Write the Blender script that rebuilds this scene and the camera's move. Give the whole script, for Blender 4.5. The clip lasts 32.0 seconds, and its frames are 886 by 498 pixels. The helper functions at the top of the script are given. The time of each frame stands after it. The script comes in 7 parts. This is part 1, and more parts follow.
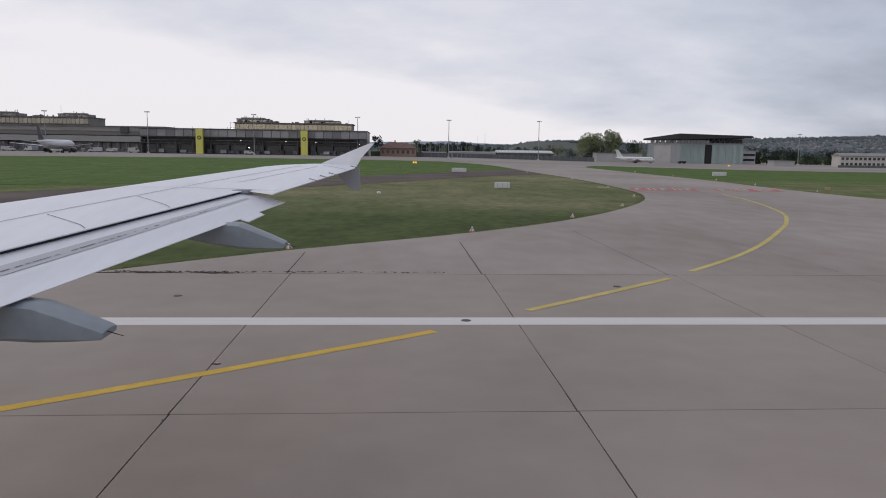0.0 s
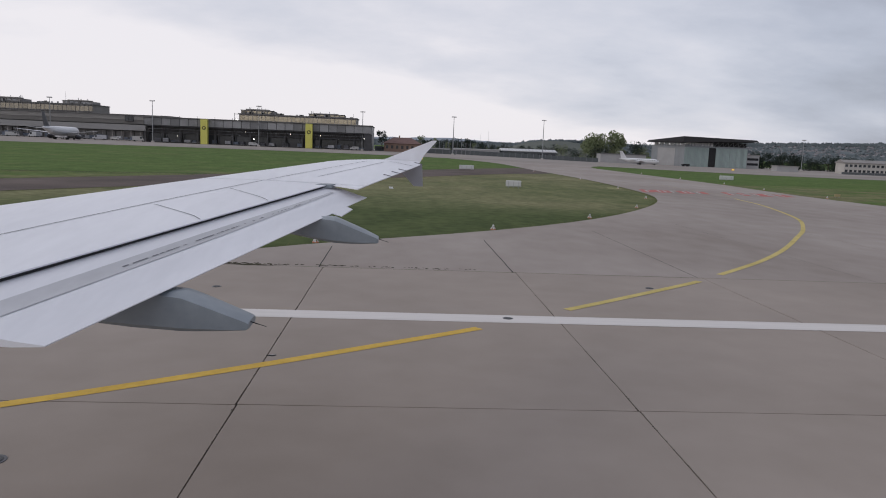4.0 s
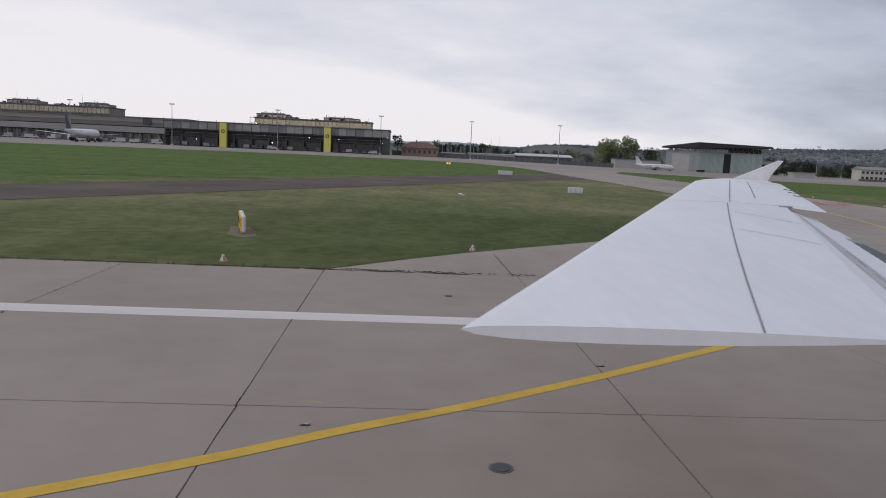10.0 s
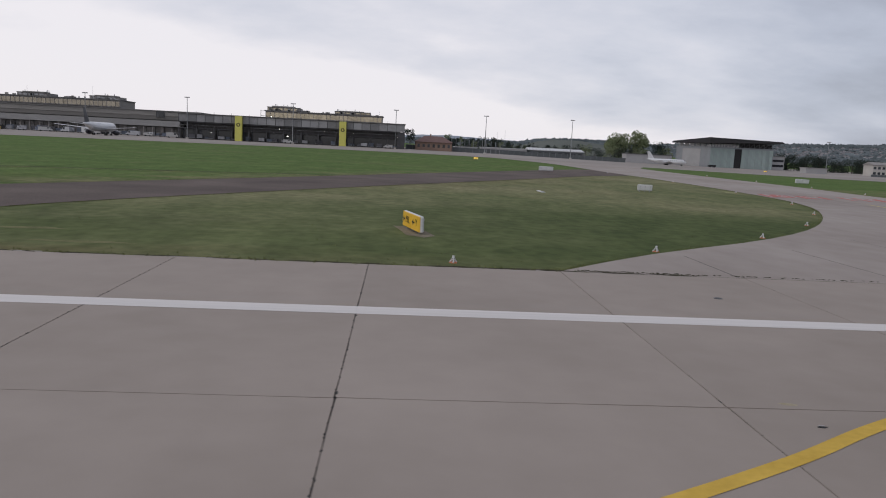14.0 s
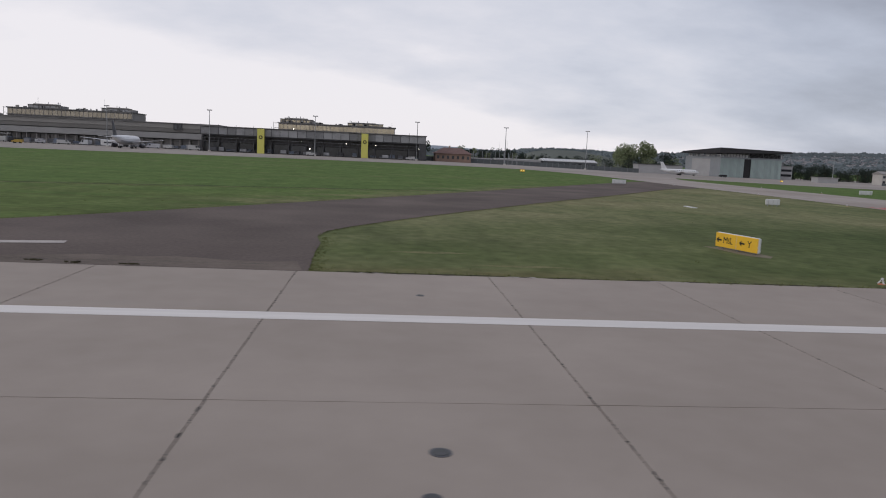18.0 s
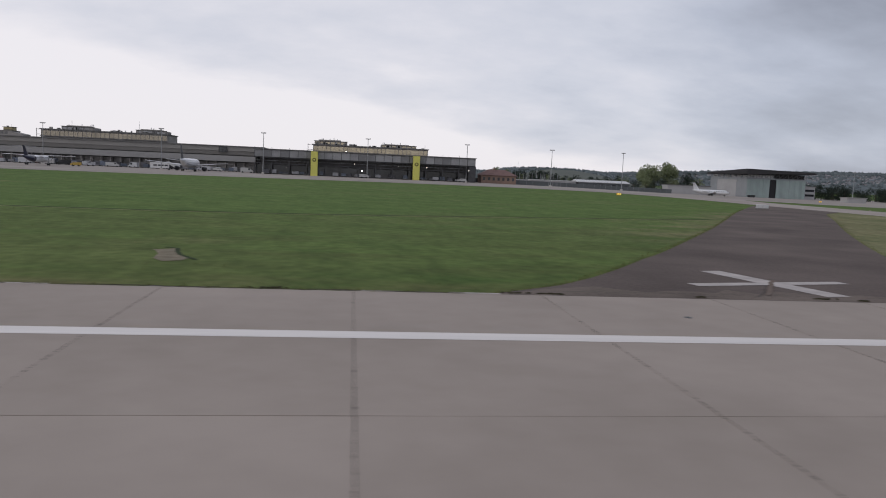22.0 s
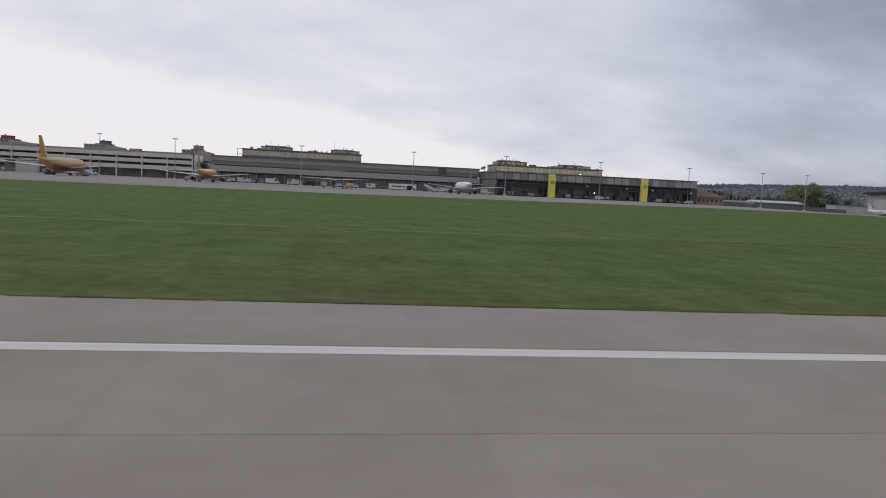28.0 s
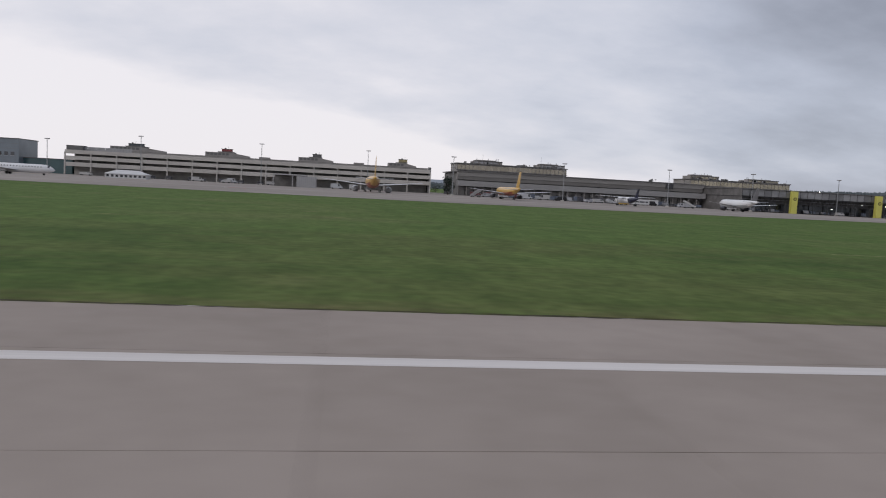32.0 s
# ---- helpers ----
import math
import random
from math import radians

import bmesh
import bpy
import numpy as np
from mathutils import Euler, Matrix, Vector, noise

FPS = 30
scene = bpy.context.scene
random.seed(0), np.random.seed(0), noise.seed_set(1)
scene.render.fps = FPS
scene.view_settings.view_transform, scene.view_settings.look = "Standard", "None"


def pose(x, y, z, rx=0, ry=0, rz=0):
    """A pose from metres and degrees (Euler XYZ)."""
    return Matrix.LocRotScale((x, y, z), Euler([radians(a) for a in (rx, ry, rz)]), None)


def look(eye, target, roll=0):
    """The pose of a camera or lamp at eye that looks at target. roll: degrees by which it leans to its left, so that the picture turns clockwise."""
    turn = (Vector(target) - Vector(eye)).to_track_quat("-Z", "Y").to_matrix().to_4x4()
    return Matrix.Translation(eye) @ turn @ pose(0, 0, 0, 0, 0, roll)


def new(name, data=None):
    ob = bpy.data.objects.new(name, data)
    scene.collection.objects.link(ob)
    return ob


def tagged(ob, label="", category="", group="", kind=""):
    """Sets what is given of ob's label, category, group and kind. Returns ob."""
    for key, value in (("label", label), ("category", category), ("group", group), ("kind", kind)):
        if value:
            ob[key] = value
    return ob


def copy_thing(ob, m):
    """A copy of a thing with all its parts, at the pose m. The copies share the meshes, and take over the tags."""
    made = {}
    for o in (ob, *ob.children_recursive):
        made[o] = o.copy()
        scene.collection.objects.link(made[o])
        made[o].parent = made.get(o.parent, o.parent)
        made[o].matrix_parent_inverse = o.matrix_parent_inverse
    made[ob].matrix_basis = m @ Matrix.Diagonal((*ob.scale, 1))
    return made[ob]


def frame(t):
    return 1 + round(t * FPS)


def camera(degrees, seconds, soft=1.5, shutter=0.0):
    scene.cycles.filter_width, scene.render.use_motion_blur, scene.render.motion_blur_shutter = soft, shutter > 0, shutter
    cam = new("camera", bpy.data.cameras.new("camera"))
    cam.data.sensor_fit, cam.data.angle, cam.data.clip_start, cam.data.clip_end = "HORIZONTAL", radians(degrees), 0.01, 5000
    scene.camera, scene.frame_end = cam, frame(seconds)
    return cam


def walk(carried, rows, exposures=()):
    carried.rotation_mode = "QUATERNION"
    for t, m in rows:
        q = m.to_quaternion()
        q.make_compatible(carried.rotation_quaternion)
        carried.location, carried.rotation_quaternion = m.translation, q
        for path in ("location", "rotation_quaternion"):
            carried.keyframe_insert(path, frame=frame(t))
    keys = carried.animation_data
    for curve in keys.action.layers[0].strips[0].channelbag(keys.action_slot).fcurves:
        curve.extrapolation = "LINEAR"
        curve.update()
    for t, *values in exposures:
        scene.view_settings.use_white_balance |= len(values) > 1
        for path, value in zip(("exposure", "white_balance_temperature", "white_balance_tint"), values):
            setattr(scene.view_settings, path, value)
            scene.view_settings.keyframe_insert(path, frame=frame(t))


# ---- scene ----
cam = camera(62.0, 32.0, soft=1.0, shutter=0.35)
PATH = [
    (0, pose(-0.000, 0.000, 4.75, 82.309, -0.838, -3.654)),
    (0.5, pose(-0.032, 0.001, 4.75, 82.240, -1.356, -3.454)),
    (1, pose(-0.075, 0.000, 4.75, 82.009, -1.547, -3.370)),
    (1.5, pose(-0.137, -0.000, 4.75, 81.901, -1.563, -3.310)),
    (2, pose(-0.241, -0.003, 4.75, 81.862, -1.838, -3.380)),
    (2.5, pose(-0.409, -0.007, 4.75, 81.872, -1.862, -3.431)),
    (3, pose(-0.642, -0.014, 4.75, 81.906, -2.123, -3.491)),
    (3.5, pose(-0.929, -0.022, 4.75, 81.994, -2.250, -3.514)),
    (4, pose(-1.262, -0.037, 4.75, 82.037, -2.293, -3.506)),
    (4.5, pose(-1.635, -0.055, 4.75, 82.033, -2.316, -3.485)),
    (5, pose(-2.047, -0.073, 4.75, 82.015, -2.331, -3.468)),
    (5.5, pose(-2.494, -0.085, 4.75, 82.016, -2.352, -3.470)),
    (6, pose(-2.981, -0.090, 4.75, 82.058, -2.421, -3.482)),
    (6.5, pose(-3.525, -0.094, 4.75, 82.110, -2.594, -3.445)),
    (7, pose(-4.126, -0.098, 4.75, 82.123, -2.637, -3.420)),
    (7.5, pose(-4.780, -0.100, 4.75, 82.203, -2.651, -3.383)),
    (8, pose(-5.470, -0.103, 4.75, 82.158, -2.744, -3.291)),
    (8.5, pose(-6.193, -0.107, 4.75, 82.189, -2.712, -3.317)),
    (9, pose(-6.963, -0.115, 4.75, 82.251, -2.684, -3.315)),
    (9.5, pose(-7.786, -0.124, 4.75, 82.313, -2.655, -3.334)),
    (10, pose(-8.663, -0.134, 4.75, 82.328, -2.630, -3.283)),
    (10.5, pose(-9.603, -0.143, 4.75, 82.385, -2.736, -3.306)),
    (11, pose(-10.582, -0.154, 4.75, 82.422, -2.700, -3.381)),
    (11.5, pose(-11.621, -0.167, 4.75, 82.477, -2.663, -3.407)),
    (12, pose(-12.749, -0.183, 4.75, 82.409, -2.662, -3.385)),
    (12.5, pose(-13.931, -0.203, 4.75, 82.362, -2.729, -3.424)),
    (13, pose(-15.148, -0.228, 4.75, 82.234, -2.620, -3.452)),
    (13.5, pose(-16.492, -0.258, 4.75, 81.996, -2.680, -3.497)),
    (14, pose(-17.996, -0.292, 4.75, 81.839, -2.819, -3.578)),
    (14.5, pose(-19.670, -0.329, 4.75, 81.636, -2.718, -3.492)),
    (15, pose(-21.529, -0.370, 4.75, 81.590, -2.636, -3.439)),
    (15.5, pose(-23.585, -0.414, 4.75, 81.568, -2.745, -3.395)),
    (16, pose(-25.884, -0.466, 4.75, 81.492, -2.810, -3.246)),
    (16.5, pose(-28.435, -0.525, 4.75, 81.456, -2.796, -3.141)),
    (17, pose(-31.232, -0.588, 4.75, 81.587, -2.747, -3.298)),
    (17.5, pose(-34.271, -0.652, 4.75, 82.014, -2.705, -3.936)),
    (18, pose(-37.555, -0.716, 4.75, 82.647, -2.594, -4.972)),
    (18.5, pose(-41.111, -0.778, 4.75, 82.828, -2.163, -5.589)),
    (19, pose(-44.956, -0.838, 4.75, 82.882, -2.016, -6.246)),
    (19.5, pose(-49.126, -0.893, 4.75, 83.243, -1.956, -6.683)),
    (20, pose(-53.696, -0.942, 4.75, 83.560, -1.918, -6.999)),
    (20.5, pose(-58.752, -0.983, 4.75, 83.781, -1.884, -7.175)),
    (21, pose(-64.344, -1.016, 4.75, 83.978, -1.866, -7.226)),
    (21.5, pose(-70.497, -1.040, 4.75, 84.150, -2.035, -7.267)),
    (22, pose(-77.218, -1.055, 4.75, 84.164, -2.513, -7.203)),
    (22.5, pose(-84.499, -1.060, 4.75, 84.206, -2.777, -7.332)),
    (23, pose(-92.335, -1.056, 4.75, 84.346, -2.910, -7.297)),
    (23.5, pose(-100.726, -1.041, 4.75, 84.461, -3.024, -7.422)),
    (24, pose(-109.687, -1.017, 4.75, 84.472, -3.070, -7.361)),
    (24.5, pose(-119.248, -0.984, 4.75, 84.516, -3.132, -7.377)),
    (25, pose(-129.443, -0.943, 4.75, 84.637, -2.952, -7.358)),
    (25.5, pose(-140.306, -0.894, 4.75, 84.489, -3.008, -7.416)),
    (26, pose(-151.938, -0.825, 4.75, 84.365, -2.965, -7.580)),
    (26.5, pose(-164.310, -0.737, 4.75, 84.366, -2.801, -7.815)),
    (27, pose(-177.350, -0.634, 4.75, 84.487, -2.648, -8.078)),
    (27.5, pose(-190.989, -0.523, 4.75, 84.728, -2.639, -8.325)),
    (28, pose(-205.169, -0.408, 4.75, 85.019, -2.791, -8.468)),
    (28.5, pose(-219.874, -0.289, 4.75, 85.168, -2.786, -8.376)),
    (29, pose(-235.075, -0.169, 4.75, 85.334, -2.760, -8.310)),
    (29.5, pose(-250.738, -0.046, 4.75, 85.369, -2.937, -8.264)),
    (30, pose(-266.832, 0.078, 4.75, 85.362, -3.043, -8.226)),
    (30.5, pose(-283.334, 0.203, 4.75, 85.347, -3.199, -8.148)),
    (31, pose(-300.227, 0.329, 4.75, 85.230, -3.191, -8.149)),
    (31.5, pose(-317.501, 0.455, 4.75, 85.227, -3.267, -8.055)),
    (32, pose(-335.153, 0.582, 4.75, 85.234, -3.093, -7.947)),
]
walk(cam, PATH)

# ---- world and sun: overcast late afternoon ----
world = bpy.data.worlds.new("overcast_sky")
scene.world = world
world.use_nodes = True
wn, wl = world.node_tree.nodes, world.node_tree.links
wn.clear()


def wnode(kind, **props):
    n = wn.new(kind)
    for k, v in props.items():
        n.inputs[k].default_value = v
    return n


def wmath(op, a, b=None):
    n = wn.new("ShaderNodeMath")
    n.operation = op
    for i, s in enumerate((a, b)):
        if s is None:
            continue
        if isinstance(s, (int, float)):
            n.inputs[i].default_value = s
        else:
            wl.new(s, n.inputs[i])
    return n.outputs[0]


coord = wn.new("ShaderNodeTexCoord")
sep = wn.new("ShaderNodeSeparateXYZ")
wl.new(coord.outputs["Generated"], sep.inputs[0])
dx, dy, dz = sep.outputs
height = wmath("ADD", wmath("MAXIMUM", dz, 0.0), 0.30)
comb = wn.new("ShaderNodeCombineXYZ")
wl.new(wmath("DIVIDE", dx, height), comb.inputs[0])
wl.new(wmath("DIVIDE", dy, height), comb.inputs[1])
clouds = wnode("ShaderNodeTexNoise", Scale=0.85, Detail=6.0, Roughness=0.5, Distortion=0.25)
streaks = wnode("ShaderNodeTexNoise", Scale=2.6, Detail=6.0, Roughness=0.55)
stretch = wn.new("ShaderNodeMapping")
stretch.inputs["Scale"].default_value = (0.75, 1.0, 1.0)
stretch.inputs["Rotation"].default_value = (0, 0, radians(-14))
stretch.inputs["Location"].default_value = (3.1, 1.4, 0.0)
wl.new(comb.outputs[0], stretch.inputs[0])
wl.new(stretch.outputs[0], clouds.inputs["Vector"])
wl.new(stretch.outputs[0], streaks.inputs["Vector"])
mixed = wmath("ADD", wmath("MULTIPLY", wmath("SUBTRACT", clouds.outputs[0], 0.5), 0.62), wmath("MULTIPLY", wmath("SUBTRACT", streaks.outputs[0], 0.5), 0.62))


def wstep(value, a, b, top):
    """0 below a, top above b, smooth between"""
    n = wn.new("ShaderNodeMapRange")
    n.interpolation_type = "SMOOTHSTEP"
    n.inputs["From Min"].default_value, n.inputs["From Max"].default_value, n.inputs["To Max"].default_value = a, b, top
    wl.new(value, n.inputs["Value"])
    return n.outputs[0]


# the underside of a cloud sheet that comes lower towards +x, over a pale clear band along the horizon
rim = wmath("ADD", wmath("ADD", dz, wmath("MULTIPLY", dx, 0.15)), wmath("MULTIPLY", wmath("SUBTRACT", clouds.outputs[0], 0.5), 0.12))
sheet = wstep(rim, 0.055, 0.120, 0.165)
thin = wstep(rim, 0.115, 0.24, 0.05)
thick = wstep(rim, 0.17, 0.55, 0.145)
east = wmath("ADD", wstep(dx, 0.0, 0.36, 0.065), wstep(dx, 0.32, 0.60, 0.36))
weave = wmath("MULTIPLY", mixed, wmath("ADD", wmath("MULTIPLY", sheet, 2.4), 0.52))
haze = wmath("SUBTRACT", 0.115, wstep(dz, 0.015, 0.15, 0.115))
cover = wmath("SUBTRACT", wmath("ADD", wmath("ADD", wmath("SUBTRACT", wmath("ADD", wmath("ADD", sheet, thick), 0.325), thin), east), weave), haze)
ramp = wn.new("ShaderNodeValToRGB")
wl.new(cover, ramp.inputs[0])
stops = ramp.color_ramp.elements
stops[0].position, stops[0].color = 0.30, (0.735, 0.71, 0.745, 1)
stops[1].position, stops[1].color = 0.95, (0.245, 0.26, 0.315, 1)
for at, col in ((0.70, (0.40, 0.425, 0.505, 1)), (0.41, (0.63, 0.625, 0.68, 1)), (0.55, (0.525, 0.54, 0.612, 1))):
    e = stops.new(at)
    e.color = col
sky = wn.new("ShaderNodeTexSky")
sky.sky_type = "NISHITA"
sky.sun_disc = False
sky.sun_elevation, sky.sun_rotation = radians(24), radians(250)
veil = wn.new("ShaderNodeMixRGB")
veil.inputs[0].default_value = 0.94
wl.new(ramp.outputs[0], veil.inputs[2])
dim = wn.new("ShaderNodeMixRGB")
dim.blend_type = "MULTIPLY"
dim.inputs[0].default_value = 1.0
dim.inputs[2].default_value = (0.1, 0.1, 0.1, 1)
wl.new(sky.outputs[0], dim.inputs[1])
wl.new(dim.outputs[0], veil.inputs[1])
backg = wnode("ShaderNodeBackground", Strength=1.2)
wl.new(veil.outputs[0], backg.inputs[0])
wout = wn.new("ShaderNodeOutputWorld")
wl.new(backg.outputs[0], wout.inputs[0])

sun = new("sun", bpy.data.lights.new("sun", "SUN"))
sun.data.energy, sun.data.angle, sun.data.color = 0.5, radians(25), (1.0, 0.95, 0.88)
sun.matrix_world = look((-60, -25, 40), (0, 0, 0))


# ---- materials ----
def mat(name, base, rough=0.7, metal=0.0, vary=0.15, scale=1.0, fine=12.0, bump=0.0, stretch=(1, 1, 1), tint=None,
        per_object=0.0, emit=0.0, space="Object", spec=0.4):
    m = bpy.data.materials.new(name)
    m.use_nodes = True
    nt = m.node_tree
    nodes, links = nt.nodes, nt.links
    b = nodes["Principled BSDF"]
    b.inputs["Roughness"].default_value = rough
    b.inputs["Metallic"].default_value = metal
    b.inputs["Specular IOR Level"].default_value = spec
    if space == "World":
        geo = nodes.new("ShaderNodeNewGeometry")
        vec = geo.outputs["Position"]
    else:
        vec = nodes.new("ShaderNodeTexCoord").outputs["Object"]
    mp = nodes.new("ShaderNodeMapping")
    mp.inputs["Scale"].default_value = stretch
    links.new(vec, mp.inputs[0])

    def noisy(s, detail):
        n = nodes.new("ShaderNodeTexNoise")
        n.inputs["Scale"].default_value = s
        n.inputs["Detail"].default_value = detail
        links.new(mp.outputs[0], n.inputs["Vector"])
        return n.outputs[0]

    coarse, grain = noisy(scale, 4.0), noisy(fine, 6.0)
    both = nodes.new("ShaderNodeMath")
    both.operation = "MULTIPLY_ADD"
    links.new(coarse, both.inputs[0])
    both.inputs[1].default_value = 0.65
    half = nodes.new("ShaderNodeMath")
    half.operation = "MULTIPLY"
    links.new(grain, half.inputs[0])
    half.inputs[1].default_value = 0.35
    links.new(half.outputs[0], both.inputs[2])
    value = both.outputs[0]
    if per_object:
        info = nodes.new("ShaderNodeObjectInfo")
        add = nodes.new("ShaderNodeMath")
        add.operation = "MULTIPLY_ADD"
        links.new(info.outputs["Random"], add.inputs[0])
        add.inputs[1].default_value = per_object
        links.new(value, add.inputs[2])
        sub = nodes.new("ShaderNodeMath")
        sub.operation = "SUBTRACT"
        links.new(add.outputs[0], sub.inputs[0])
        sub.inputs[1].default_value = per_object / 2
        value = sub.outputs[0]
    cr = nodes.new("ShaderNodeValToRGB")
    links.new(value, cr.inputs[0])
    other = tint or base
    lo = [max(0.0, c * (1 - vary)) for c in base]
    hi = [min(1.0, c * (1 + vary)) for c in other]
    cr.color_ramp.elements[0].position, cr.color_ramp.elements[0].color = 0.32, (*lo, 1)
    cr.color_ramp.elements[1].position, cr.color_ramp.elements[1].color = 0.68, (*hi, 1)
    links.new(cr.outputs[0], b.inputs["Base Color"])
    if bump:
        bp = nodes.new("ShaderNodeBump")
        bp.inputs["Strength"].default_value = bump
        bp.inputs["Distance"].default_value = 0.02
        links.new(grain, bp.inputs["Height"])
        links.new(bp.outputs[0], b.inputs["Normal"])
    if emit:
        links.new(cr.outputs[0], b.inputs["Emission Color"])
        b.inputs["Emission Strength"].default_value = emit
    return m


M_CONC = mat("runway_concrete", (0.310, 0.262, 0.226), 0.9, vary=0.08, scale=0.13, fine=0.8, bump=0.0, tint=(0.332, 0.282, 0.247), per_object=0.10, space="World")
M_TAXI = mat("taxiway_concrete", (0.288, 0.240, 0.209), 0.9, vary=0.12, scale=0.07, fine=0.6, bump=0.03, tint=(0.345, 0.302, 0.274), stretch=(1, 0.55, 1), space="World")
M_APRON = mat("apron_concrete", (0.258, 0.226, 0.202), 0.9, vary=0.14, scale=0.03, fine=0.7, tint=(0.312, 0.276, 0.248), stretch=(0.4, 1.4, 1), space="World")
M_JOINT = mat("joint_sealant", (0.035, 0.032, 0.03), 0.85, vary=0.3, scale=2, fine=20)
M_ASPH = mat("old_asphalt", (0.098, 0.078, 0.070), 0.95, vary=0.2, scale=0.12, fine=5, bump=0.3, tint=(0.135, 0.108, 0.097), space="World", spec=0.15)
M_BROWNASPH = mat("brown_worn_asphalt", (0.128, 0.104, 0.088), 0.95, vary=0.22, scale=0.3, fine=4, tint=(0.16, 0.13, 0.112), space="World", spec=0.15)
M_SMEAR = mat("oily_brown_stain", (0.20, 0.155, 0.125), 0.9, vary=0.3, scale=1.0, fine=6, tint=(0.13, 0.10, 0.085), space="World", spec=0.15)
M_SHOULD = mat("shoulder_asphalt", (0.175, 0.155, 0.125), 0.9, vary=0.25, scale=0.5, fine=4, bump=0.2, tint=(0.20, 0.18, 0.145), space="World")
M_WHITE = mat("white_marking_paint", (0.645, 0.605, 0.58), 0.7, vary=0.09, scale=0.6, fine=10, tint=(0.70, 0.66, 0.635), stretch=(0.05, 3.0, 1), space="World")
M_WHITEB = mat("white_marking_paint_plain", (0.61, 0.585, 0.56), 0.7, vary=0.08, scale=0.5, fine=14, tint=(0.67, 0.645, 0.62), space="World")
M_OLDWHITE = mat("worn_white_paint", (0.42, 0.38, 0.36), 0.8, vary=0.2, scale=0.9, fine=12, space="World")
M_YELLOW = mat("yellow_marking_paint", (0.58, 0.355, 0.035), 0.7, vary=0.14, scale=0.7, fine=6, tint=(0.62, 0.405, 0.06), space="World")
M_OLDYELLOW = mat("faded_yellow_marking", (0.52, 0.405, 0.115), 0.8, vary=0.16, scale=0.7, fine=8, tint=(0.57, 0.46, 0.17), space="World")
M_SMUDGE = mat("faint_yellow_smudge", (0.40, 0.335, 0.19), 0.85, vary=0.3, scale=4, fine=20, tint=(0.33, 0.285, 0.22))
M_EMBLEM = mat("olive_emblem_paint", (0.13, 0.115, 0.035), 0.6, vary=0.1, scale=1, fine=6)
M_RED = mat("red_marking_paint", (0.44, 0.135, 0.12), 0.8, vary=0.2, scale=1.0, fine=10, space="World")


